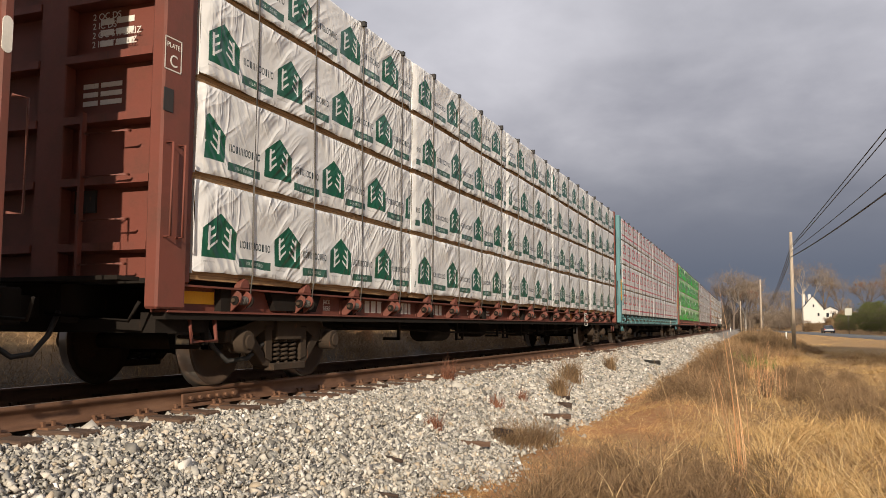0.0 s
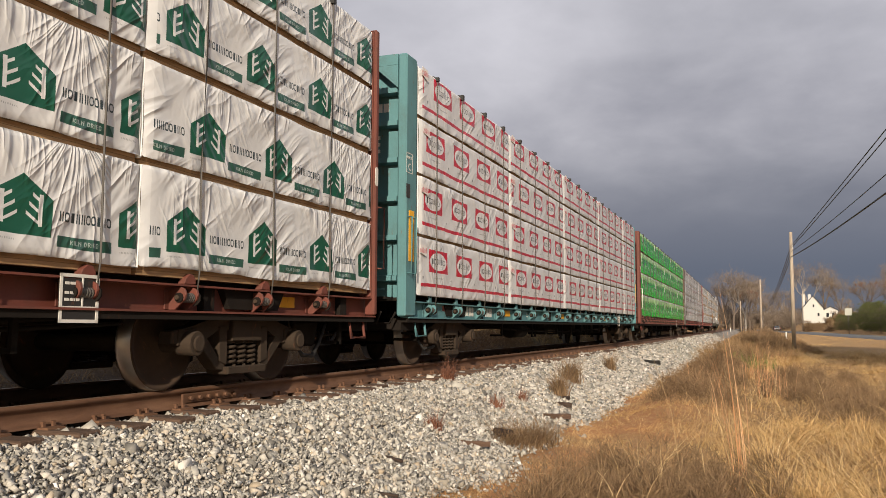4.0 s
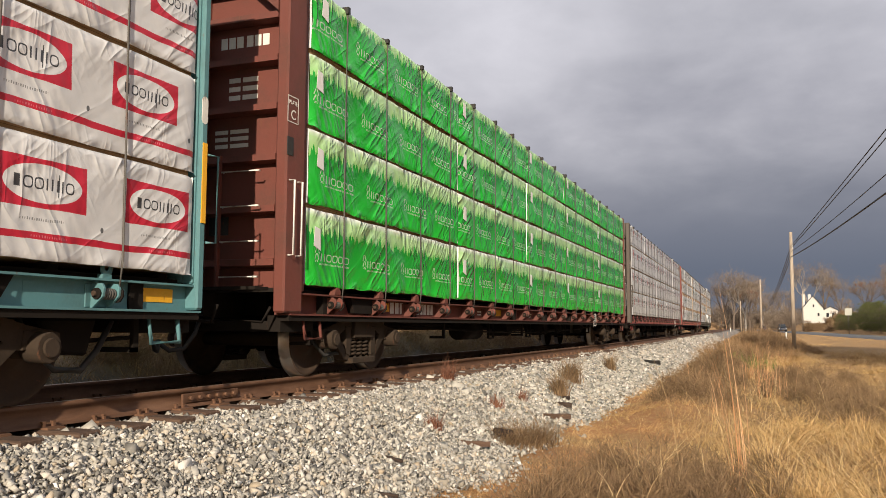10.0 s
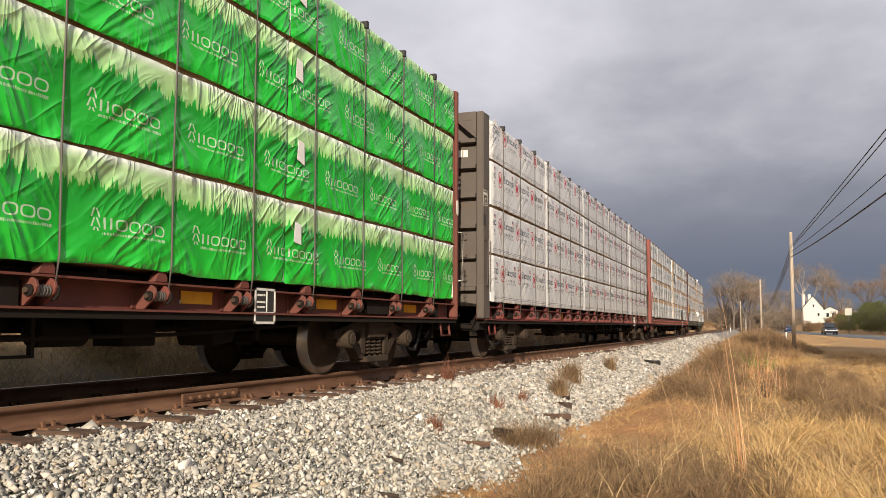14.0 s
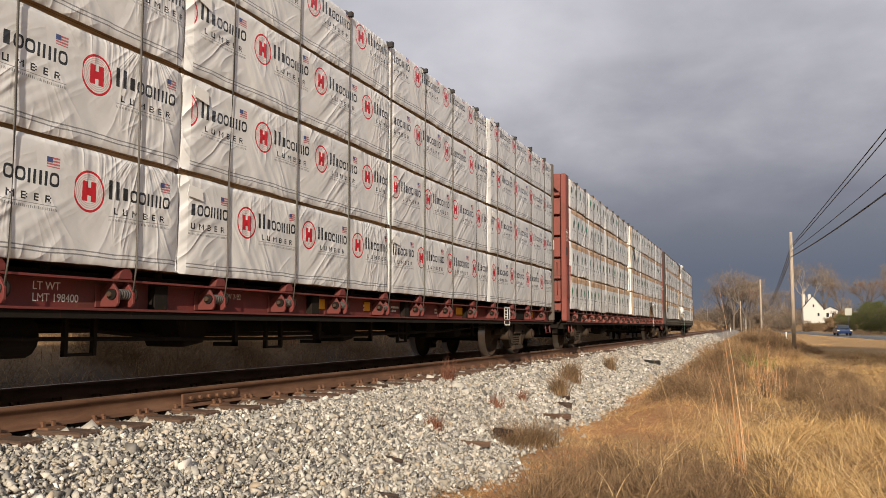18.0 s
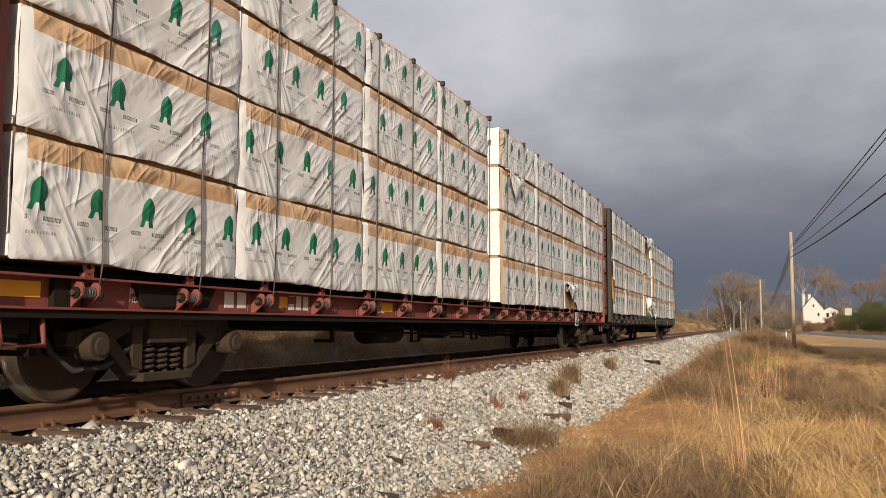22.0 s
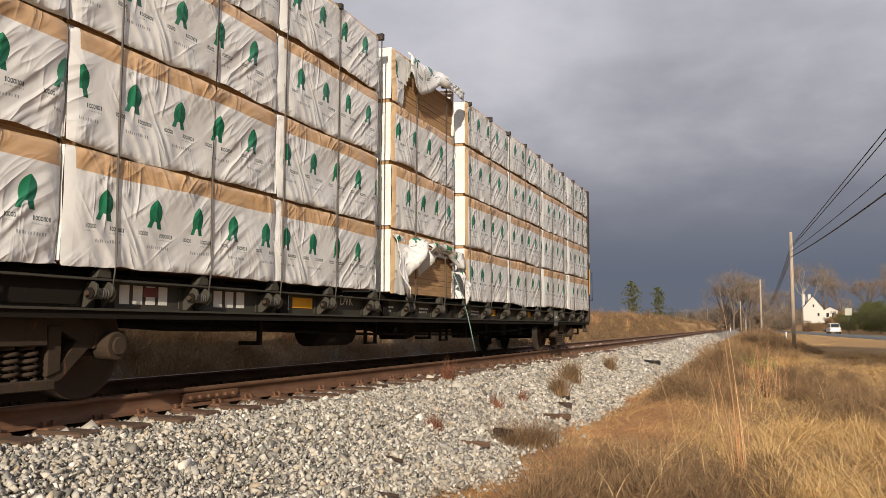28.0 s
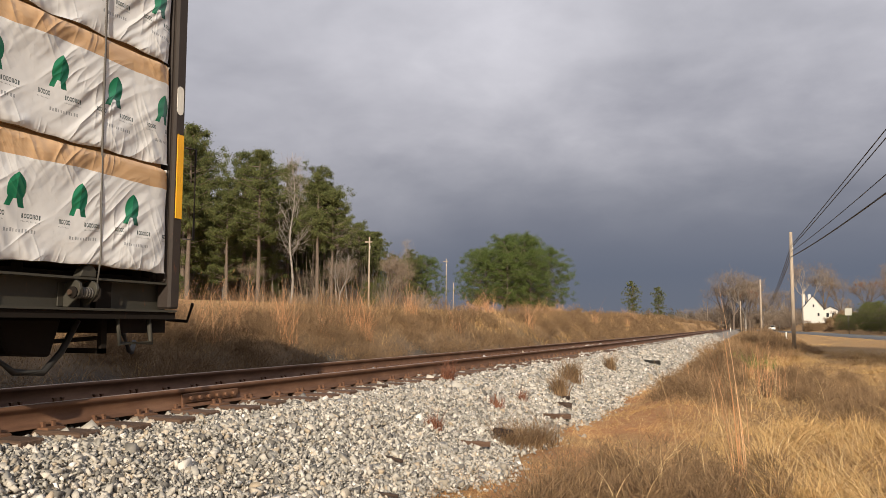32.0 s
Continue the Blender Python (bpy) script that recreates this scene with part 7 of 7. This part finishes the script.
def woods():
    rng = random.Random(77)
    tall = [pine_tree(19, s, "tall pine with a bare trunk and a ragged green crown", 0.40 + 0.09 * (s % 2), 0.20, M_PINE, 1.05) for s in (1, 2, 3)]
    full = [pine_tree(19, s, "tall pine, green well down its trunk", 0.20, 0.20, M_PINE, 0.95) for s in (6, 7)]
    young = [pine_tree(9.5, s, "dense round young pine, green nearly to the ground", 0.10, 0.37, M_PINELIT, 1.1, rag=0.80) for s in (11, 12)]
    hedge = pine_tree(9.5, 13, "dense dark evergreen standing in the wood", 0.04, 0.42, M_PINE, 1.2)
    bare = [bare_tree(18, s, "leafless hardwood with a haze of fine pale twigs", M_TWIG, None, M_PALEBARK if s == 22 else M_BARK) for s in (21, 22, 23)]
    red = bare_tree(18, 24, "leafless hardwood holding a few red leaves at the top", M_TWIG, M_REDWEED)
    slim = [slim_tree(16, s, "slim pale leafless tree at the wood's edge") for s in (26, 27)]
    for t in tall + young + full + bare + slim + [red, hedge]:
        t.matrix_basis = pose(-90 + rng.uniform(-4, 4), 92 + rng.uniform(-10, 10), 2.6)
    # the wood beyond the field
    for x, y, s, k in ((-57.5, 74, 1.02, 1), (-54, 76, 0.70, 2), (-50.0, 76, 0.86, 1), (-44.6, 79, 0.78, 0), (-43.4, 80, 0.66, 2), (-60, 88, 1.0, 0),
                       (-55, 90, 0.92, 1), (-51, 92, 0.72, 2), (-64, 98, 1.0, 2), (-57, 104, 0.9, 0), (-68, 66, 1.1, 0), (-47.5, 84, 0.75, 0)):
        stand(tall[k], x, y, s, rng.uniform(0, 360))
    for x, y, s, k in ((-62, 72, 1.10, 0), (-60.5, 77, 1.05, 1), (-66, 84, 1.1, 1), (-70, 90, 1.1, 0), (-57, 80, 0.68, 1), (-54.5, 84, 0.74, 0), (-64, 78, 1.05, 0)):
        stand(full[k], x, y, s, rng.uniform(0, 360))
    for x, y, s in ((-46.6, 77, 1.02), (-43.4, 81, 0.60), (-42.6, 82, 0.55), (-54.5, 86, 0.62), (-46, 106, 0.62), (-60, 84, 0.6)):
        stand(slim[int(s * 100) % 2], x, y, s, rng.uniform(0, 360))
    for i in range(30):
        q, y = rng.uniform(0.56, 0.85), rng.uniform(84, 104)
        stand((tall + full)[i % 5], -q * y, y, rng.uniform(0.58, 0.80), rng.uniform(0, 360))
    for i in range(18):
        q, y = rng.uniform(0.52, 0.86), rng.uniform(104, 122)
        stand((full + tall)[i % 5], -q * y, y, rng.uniform(0.66, 0.86), rng.uniform(0, 360))
    for i in range(16):
        q, y = rng.uniform(0.50, 0.84), rng.uniform(98, 112)
        stand(hedge, -q * y, y, rng.uniform(0.45, 0.75), rng.uniform(0, 360), "dark evergreen filling the depth of the wood")
    for i in range(9):
        q, y = rng.uniform(0.475, 0.53), rng.uniform(92, 112)
        stand((tall + full)[i % 5], -q * y, y, rng.uniform(0.48, 0.60), rng.uniform(0, 360))
    for i in range(5):
        q, y = rng.uniform(0.415, 0.455), rng.uniform(104, 116)
        stand(full[i % 2], -q * y, y, rng.uniform(0.34, 0.46), rng.uniform(0, 360))
    for i in range(14):
        q, y = rng.uniform(0.47, 0.82), rng.uniform(84, 104)
        stand(hedge, -q * y, y, rng.uniform(0.22, 0.40), rng.uniform(0, 360), "low dark evergreen undergrowth under the pines")
    for i in range(24):
        q, y = rng.uniform(0.42, 0.8), rng.uniform(78, 108)
        stand(bare[i % 3], -q * y, y, rng.uniform(0.22, 0.42), rng.uniform(0, 360), "small leafless tree under the pines")
    for x, y, s in ((-45.5, 112, 0.80), (-48.0, 113, 0.80), (-60.5, 76, 0.34)):
        stand(young[int(s * 100) % 2], x, y, s, rng.uniform(0, 360), "rounded evergreen at the wood's edge")
    # dim thicket of thin bare stems that fills the wood
    ng = np.random.default_rng(13)
    q = ng.uniform(0.41, 0.86, 2600)
    y = ng.uniform(84, 112, 2600)
    roots = np.stack([-q * y, y, np.array([land(-a * b, b) for a, b in zip(q, y)])], 1)
    me = blade_mesh("thicket", roots, ng.lognormal(1.25, 0.45, 2600) * np.clip((q - 0.33) * 5, 0.4, 1), ng.uniform(0.02, 0.055, 2600), 0.25, M_TWIG, ng, 0.1)
    tagged(new("thicket", me), "dim thicket of thin brown leafless stems in the wood", "undergrowth", kind="stuff")
    c = np.stack([-q * y, y], 1)[:420]
    me = mounds("underwood", ng, c, 1.6, 2.2, 110, 0.9, 0.016, M_TWIG, 2.4)
    tagged(new("underwood", me), "brown leafless scrub under the pines", "undergrowth", kind="stuff")
    # the round clump in the field
    for x, y, s, k in ((-36.6, 110, 0.92, 0), (-33.6, 112, 1.12, 1), (-30.6, 111, 1.14, 0), (-27.4, 112, 0.96, 1), (-34.8, 107, 0.88, 1), (-28.9, 108, 0.90, 0), (-31.8, 107, 0.98, 1), (-32.2, 115, 1.18, 0)):
        stand(young[k], x, y, s, rng.uniform(0, 360))
    for x, y, s, k in ((-24.7, 170, 0.42, 0), (-19.6, 170, 0.37, 1)):
        stand(full[k], x, y, s, rng.uniform(0, 360), "small pine standing alone far off in the field")
    # along the highway
    for x, y, s, k in ((-9.5, 280, 1.30, 0), (-6.0, 284, 1.22, 1), (-3.0, 290, 1.2, 2), (-12.5, 292, 1.1, 2), (-1.0, 276, 0.7, 1), (1.5, 300, 0.9, 0), (-13, 320, 0.75, 1), (-16, 330, 0.6, 2), (-8, 300, 1.0, 2), (13, 290, 1.30, 1), (17.5, 300, 1.12, 2), (22, 286, 0.85, 0), (34, 262, 1.08, 1), (41, 280, 1.2, 2), (6, 320, 0.9, 0), (29, 300, 0.85, 0), (46, 300, 1.0, 1), (37, 300, 0.9, 0)):
        stand(bare[k], x, y, s, rng.uniform(0, 360))
    for x, y, s in ((8.3, 222, 0.22), (9.6, 224, 0.2), (13.5, 223, 0.16), (15.5, 226, 0.2), (3, 215, 0.25), (0, 210, 0.2), (-3, 230, 0.3), (6, 235, 0.35), (-1, 250, 0.4), (19, 240, 0.4)):
        stand(bare[int(x) % 3], x, y, s, rng.uniform(0, 360), "low brown leafless shrub near the house")
    stand(red, 24.5, 248, 0.85, 40)
    stand(red, 33, 250, 0.8, 140)
    stand(red, -4.6, 276, 1.08, 200)
    for i in range(17):
        y = 118 + i * 4.5
        stand(hedge, road_x(y) + 7.5 + rng.uniform(-0.8, 0.8) + 0.06 * (i % 3), y, rng.uniform(0.42, 0.54) * (1 if i < 12 else 0.75), rng.uniform(0, 360), "dark evergreen in a hedge beside the highway")
    # pines by the highway, whose long shadows fall on the verge
    for x, y, s in ((12.9, 24, 0.74), (13.0, 30, 0.78), (12.9, 36, 0.74), (12.9, 42, 0.60), (12.6, 48, 0.50)):
        stand(hedge, x, y, s * 1.75, rng.uniform(0, 360), "dark dense evergreen standing beside the highway")
    # the far rim of woods
    ng = np.random.default_rng(3)
    xs = ng.uniform(-28, 62, 150)
    ys = ng.uniform(285, 345, 150)
    me = mounds("brown_woods", ng, np.stack([xs, ys], 1), 3.2, 6.5, 420, 2.2, 0.035, M_TWIG, 0.6)
    tagged(new("brown_woods", me), "hazy brown leafless wood behind the house", "woods", kind="stuff")
    xs = np.concatenate([ng.uniform(-420, 60, 520), ng.uniform(60, 300, 160)])
    ys = 430 + ng.uniform(-40, 120, len(xs)) - 0.25 * np.abs(xs + 20)
    me = mounds("far_woods", ng, np.stack([xs, ys], 1), 4.2, 6.6, 150, 1.7, 0.16, M_FARWOOD, 1.0)
    tagged(new("far_woods", me), "dim brown and green woods on the horizon", "woods", kind="stuff")


M_FARWOOD = blades("far_woodland", [(0.0, (0.035, 0.045, 0.025)), (0.4, (0.085, 0.068, 0.05)), (0.8, (0.13, 0.10, 0.075)), (1.0, (0.05, 0.065, 0.03))])
woods()


# ---- poles and wires ----
def pole(x, y, top, r=0.14, label="sunlit grey timber utility pole beside the road", arm=False):
    z = land(x, y)
    p = thing("utility_pole", label, "utility pole", "poles along the highway", pose(x, y, z))
    bm = bmesh.new()
    add_rod(bm, (0, 0, -0.3), (0.02, 0, top - z), r, 12, 0, r * 0.72)
    part("shaft", bm, M_POLE, p)
    bm = bmesh.new()
    add_rod(bm, (0.1, -0.05, top - z - 1.1), (0.1, -0.05, top - z - 0.85), 0.04, 8)
    part("insulator", bm, M_STENCIL, p)
    if arm:
        bm = bmesh.new()
        add_box(bm, -0.45, 0.3, -0.05, 0.05, top - z - 0.5, top - z - 0.38)
        part("crossarm", bm, M_POLE, p)
    return p


def wire(pts, r, label="black overhead wire hanging between poles"):
    """A sagging wire through three points."""
    a, b, c = [Vector(p) for p in pts]
    cu = bpy.data.curves.new("overhead_wire", "CURVE")
    cu.dimensions, cu.bevel_depth, cu.bevel_resolution = "3D", r, 1
    s = cu.splines.new("POLY")
    n = 28
    s.points.add(n)
    for i in range(n + 1):
        t = i / n
        p = a * ((1 - t) * (1 - 2 * t)) + b * (4 * t * (1 - t)) + c * (t * (2 * t - 1))
        s.points[i].co = (*p, 1)
    cu.materials.append(M_WIRE)
    tagged(new("overhead_wire", cu), label, "wire", "overhead wires")


pole(1.62, 58, 6.67, 0.13)
pole(-0.65, 134, 7.65, 0.15)
pole(-7.0, 268, 8.3, 0.16)
pole(8.6, 226, 9.4, 0.13)
pole(6.4, -2, 9.0, 0.15)
pole(-34.1, 70, 8.75, 0.09, "slim pale utility pole in the field", True)
pole(-45.4, 120, 10.8, 0.085, "slim pale utility pole in the field", True)
pole(-44.6, 121, 7.2, 0.08, "short pale pole in the field")
pole(-18.5, 300, 9.0, 0.16)
for za, zb, zc, r in ((5.75, 7.02, 8.7, 0.020), (5.62, 6.75, 8.35, 0.020), (5.40, 5.58, 6.6, 0.017), (5.08, 4.98, 5.8, 0.030)):
    wire(((1.62, 58, za), (3.85, 29.5, zb), (6.4, -2, zc)), r)
for za, zb, zc in ((5.75, 4.25, 3.75), (5.40, 3.95, 3.40), (5.08, 3.70, 3.10)):
    wire(((1.62, 58, za), (0.95, 95, zb), (0.24, 133, zc)), 0.026)
    wire(((0.24, 133, zc), (-3.3, 200, zc + 0.9), (-7, 268, 7.2)), 0.026)


# ---- the house, the sign, the markers ----
def brushed(name, col, rough=0.7):
    return material(name, lambda n, s: n.mix(n.m("MULTIPLY", n.noise(n.coord(), 3, 5), 0.5), col, tuple(c * 0.8 for c in col)), rough)


M_SIDING = brushed("white_siding", (0.60, 0.58, 0.54))
M_ROOF = brushed("dark_shingles", (0.075, 0.075, 0.08), 0.9)
M_PANE = material("dark_window_glass", lambda n, s: n.mix(n.noise(n.coord(), 1), (0.02, 0.025, 0.03), (0.035, 0.04, 0.045)), 0.1)


def gable(bm, x0, x1, y0, y1, z0, ze, zp):
    """A gabled block whose ridge runs along y."""
    xm = (x0 + x1) / 2
    out = [(x0, z0), (x1, z0), (x1, ze), (xm, zp), (x0, ze)]
    a = [bm.verts.new((x, y0, z)) for x, z in out]
    b = [bm.verts.new((x, y1, z)) for x, z in out]
    bm.faces.new(a)
    bm.faces.new(b[::-1])
    for i in (0, 1, 2, 3, 4):
        j = (i + 1) % 5
        bm.faces.new((a[j], a[i], b[i], b[j]))


def roof_slab(bm, x0, x1, y0, y1, ze, zp, thick=0.22):
    xm = (x0 + x1) / 2
    for xa in (x0 - 0.4, x1 + 0.4):
        drop = (zp - ze) / (xm - x0) * 0.4
        vs = [(xa, ze - drop), (xm, zp), (xm, zp + thick), (xa, ze - drop + thick)]
        a = [bm.verts.new((x, y0 - 0.4, z + 0.02)) for x, z in vs]
        b = [bm.verts.new((x, y1 + 0.4, z + 0.02)) for x, z in vs]
        bm.faces.new(a)
        bm.faces.new(b[::-1])
        for i in range(4):
            j = (i + 1) % 4
            bm.faces.new((a[j], a[i], b[i], b[j]))


def farmhouse():
    h = thing("farmhouse", "white sunlit farmhouse with a steep gable and two chimneys", "house", at=pose(10.9, 230, 2.8) @ Matrix.Scale(0.80, 4))
    bm = bmesh.new()
    gable(bm, -2.6, 3.2, 0, 9, -1.5, 3.3, 6.9)
    part("wall", bm, M_SIDING, h)
    bm = bmesh.new()
    gable(bm, 3.2, 7.4, 1.5, 8, -1.5, 2.5, 3.6)
    part("wing_wall", bm, M_SIDING, h)
    bm = bmesh.new()
    roof_slab(bm, -2.6, 3.2, 0, 9, 3.3, 6.9)
    part("roof", bm, M_ROOF, h)
    bm = bmesh.new()
    roof_slab(bm, 3.2, 7.4, 1.5, 8, 2.5, 3.6)
    part("wing_roof", bm, M_ROOF, h)
    for x in (-2.2, -0.4):
        bm = bmesh.new()
        add_box(bm, x - 0.45, x + 0.45, 6.2, 7.1, 4.0, 7.7)
        part("chimney", bm, M_SIDING, h)
    for x, z, w, t in ((1.4, 0.6, 0.7, 1.2), (0.1, 3.4, 0.6, 1.0)):
        bm = bmesh.new()
        add_box(bm, x, x + w, -0.06, 0.02, z, z + t)
        win = part("window", bm, M_SIDING, h)
        bm = bmesh.new()
        add_box(bm, x + 0.08, x + w - 0.08, -0.08, -0.05, z + 0.08, z + t - 0.08)
        part("pane", bm, M_PANE, win)
    for x in (4.0, 5.6):
        bm = bmesh.new()
        add_box(bm, x, x + 0.9, 1.44, 1.52, 0.3, 1.8)
        win = part("window", bm, M_SIDING, h)
        bm = bmesh.new()
        add_box(bm, x + 0.08, x + 0.82, 1.42, 1.45, 0.38, 1.72)
        part("pane", bm, M_PANE, win)


farmhouse()


def road_sign():
    z = land(13.25, 160)
    s = thing("road_sign", "plain grey back of a square road sign on a post", "road sign", at=pose(13.25, 160, z))
    bm = bmesh.new()
    add_box(bm, -0.55, 0.55, -0.02, 0.02, 3.85 - z - 1.2, 3.85 - z)
    part("panel", bm, brushed("galvanised_sheet", (0.42, 0.42, 0.36), 0.5), s)
    bm = bmesh.new()
    add_rod(bm, (0, 0.04, -0.3), (0, 0.04, 3.8 - z), 0.06, 8)
    part("post", bm, M_CABLE, s)


road_sign()
for x, y in ((-7.1, 190), (2.4, 118)):
    bm = bmesh.new()
    add_rod(bm, (0, 0, -0.2), (0, 0, 0.95), 0.09, 8)
    tagged(new("marker_post", mesh_of("marker_post", bm, M_STENCIL)), "short white marker post in the grass", "marker post").matrix_basis = pose(x, y, land(x, y))


# ---- traffic ----
M_CARDARK = material("dark_blue_car_paint", lambda n, s: n.mix(n.noise(n.coord(), 2), (0.018, 0.022, 0.035), (0.03, 0.035, 0.05)), 0.25)
M_CARBLUE = material("navy_car_paint", lambda n, s: n.mix(n.noise(n.coord(), 2), (0.015, 0.03, 0.09), (0.02, 0.04, 0.11)), 0.25)
M_CARWHITE = material("white_car_paint", lambda n, s: n.mix(n.noise(n.coord(), 2), (0.62, 0.62, 0.60), (0.7, 0.7, 0.68)), 0.3)
M_TYRE = brushed("tyre_rubber", (0.02, 0.02, 0.02), 0.9)
M_LAMP = brushed("lamp_glass", (0.55, 0.55, 0.5), 0.2)
M_TAIL = brushed("tail_lamp", (0.35, 0.02, 0.02), 0.3)


def vehicle(label, mat, suv):
    """Nose towards -y, wheels on z = 0."""
    c = thing("road_car", label, "car", "cars on the highway")
    h = 1.78 if suv else 1.45
    belt = 1.05 if suv else 0.92
    lower = [(-2.3, 0.35), (-2.35, 0.65), (-2.2, belt - 0.12), (-1.0, belt), (1.9, belt + 0.02), (2.3, belt - 0.08), (2.35, 0.45), (2.25, 0.3), (-2.2, 0.28)]
    bm = bmesh.new()
    add_prism(bm, lower, -0.9, 0.9)
    part("body", bm, mat, c, bevel=0.05)
    upper = [(-1.15, belt - 0.02), (-0.45, h - 0.03), (0.2, h), (1.5 if suv else 0.9, h - 0.04), (2.1 if suv else 1.75, belt)]
    bm = bmesh.new()
    add_prism(bm, upper, -0.72, 0.72)
    cab = part("cabin", bm, mat, c, bevel=0.05)
    bm = bmesh.new()
    add_prism(bm, [(-1.02, belt + 0.06), (-0.5, h - 0.12), (1.3 if suv else 0.85, h - 0.12), (1.8 if suv else 1.5, belt + 0.06)], -0.735, 0.735)
    part("side_glass", bm, M_PANE, cab)
    bm = bmesh.new()
    add_prism(bm, [(-1.19, belt + 0.04), (-0.52, h - 0.09), (-0.50, h - 0.12), (-1.1, belt + 0.04)], -0.62, 0.62)
    part("windscreen", bm, M_PANE, cab)
    bm = bmesh.new()
    e = 2.1 if suv else 1.75
    add_prism(bm, [(e + 0.03, belt + 0.06), (e - (0.5 if suv else 0.75), h - 0.10), (e - (0.55 if suv else 0.8), h - 0.14), (e - 0.05, belt + 0.06)], -0.62, 0.62)
    part("rear_window", bm, M_PANE, cab)
    for x in (-0.78, 0.78):
        for y in (-1.45, 1.42):
            bm = bmesh.new()
            add_rod(bm, (x - 0.11, y, 0.33), (x + 0.11, y, 0.33), 0.33, 16)
            part("wheel", bm, M_TYRE, c)
        bm = bmesh.new()
        add_box(bm, x - 0.16, x + 0.12, -2.36, -2.30, 0.62, 0.76)
        part("headlight", bm, M_LAMP, c)
        bm = bmesh.new()
        add_box(bm, x - 0.12, x + 0.12, 2.31, 2.37, 0.7, 0.86)
        part("tail_light", bm, M_TAIL, c)
    return c


TRAFFIC = [
    # the car, which lane, then seconds and how far down the road
    (vehicle("dark sedan driving away along the highway", M_CARDARK, False), 1, [(0, 168), (32, 168 + 26 * 32)]),
    (vehicle("dark blue SUV coming along the highway", M_CARDARK, True), -1, [(0, 178 + 19.5 * 12), (32, 178 - 19.5 * 20)]),
    (vehicle("navy sedan following along the highway", M_CARBLUE, False), -1, [(0, 154 + 18.4 * 16.5), (32, 154 - 18.4 * 15.5)]),
    (vehicle("white pickup-sized car driving away along the highway", M_CARWHITE, True), 1, [(0, 150 - 21 * 27.5), (27.5, 150), (29, 183), (30.5, 229), (32, 288)]),
]



def car_pose(y):
    """On the line, turned along it."""
    a, b = line_x(y + 2), line_x(y + 20)
    turn = math.atan2(-(b - a), 18.0)
    return Matrix.Translation((a + 2 * math.tan(turn), y, 0)) @ Matrix.Rotation(turn, 4, "Z")


def motions():
    steps = [i * 0.5 for i in range(65)]
    spins = [i * 4 / 30 for i in range(241)]
    for car, sets, start in CARS:
        walk(car, [(t, car_pose(start - run_of(t))) for t in steps])
        for w, y in sets:
            turn0 = (start * 37 + y * 50) % 360
            walk(w, [(t, Matrix.Translation((0, y, 0.44)) @ Matrix.Rotation(run_of(t) / 0.44 + radians(turn0), 4, "X")) for t in spins])
    for auto, way, stops in TRAFFIC:
        rows = []
        for t in [i * 0.5 for i in range(65)]:
            y = float(np.interp(t, [s[0] for s in stops], [s[1] for s in stops]))
            x = road_x(y) + 1.75 * way
            turn = math.atan2(-(road_x(y + 1) - road_x(y - 1)), 2.0)
            rows.append((t, Matrix.Translation((x, y, -0.503)) @ Matrix.Rotation(turn + (math.pi if way > 0 else 0), 4, "Z")))
        walk(auto, rows)


motions()
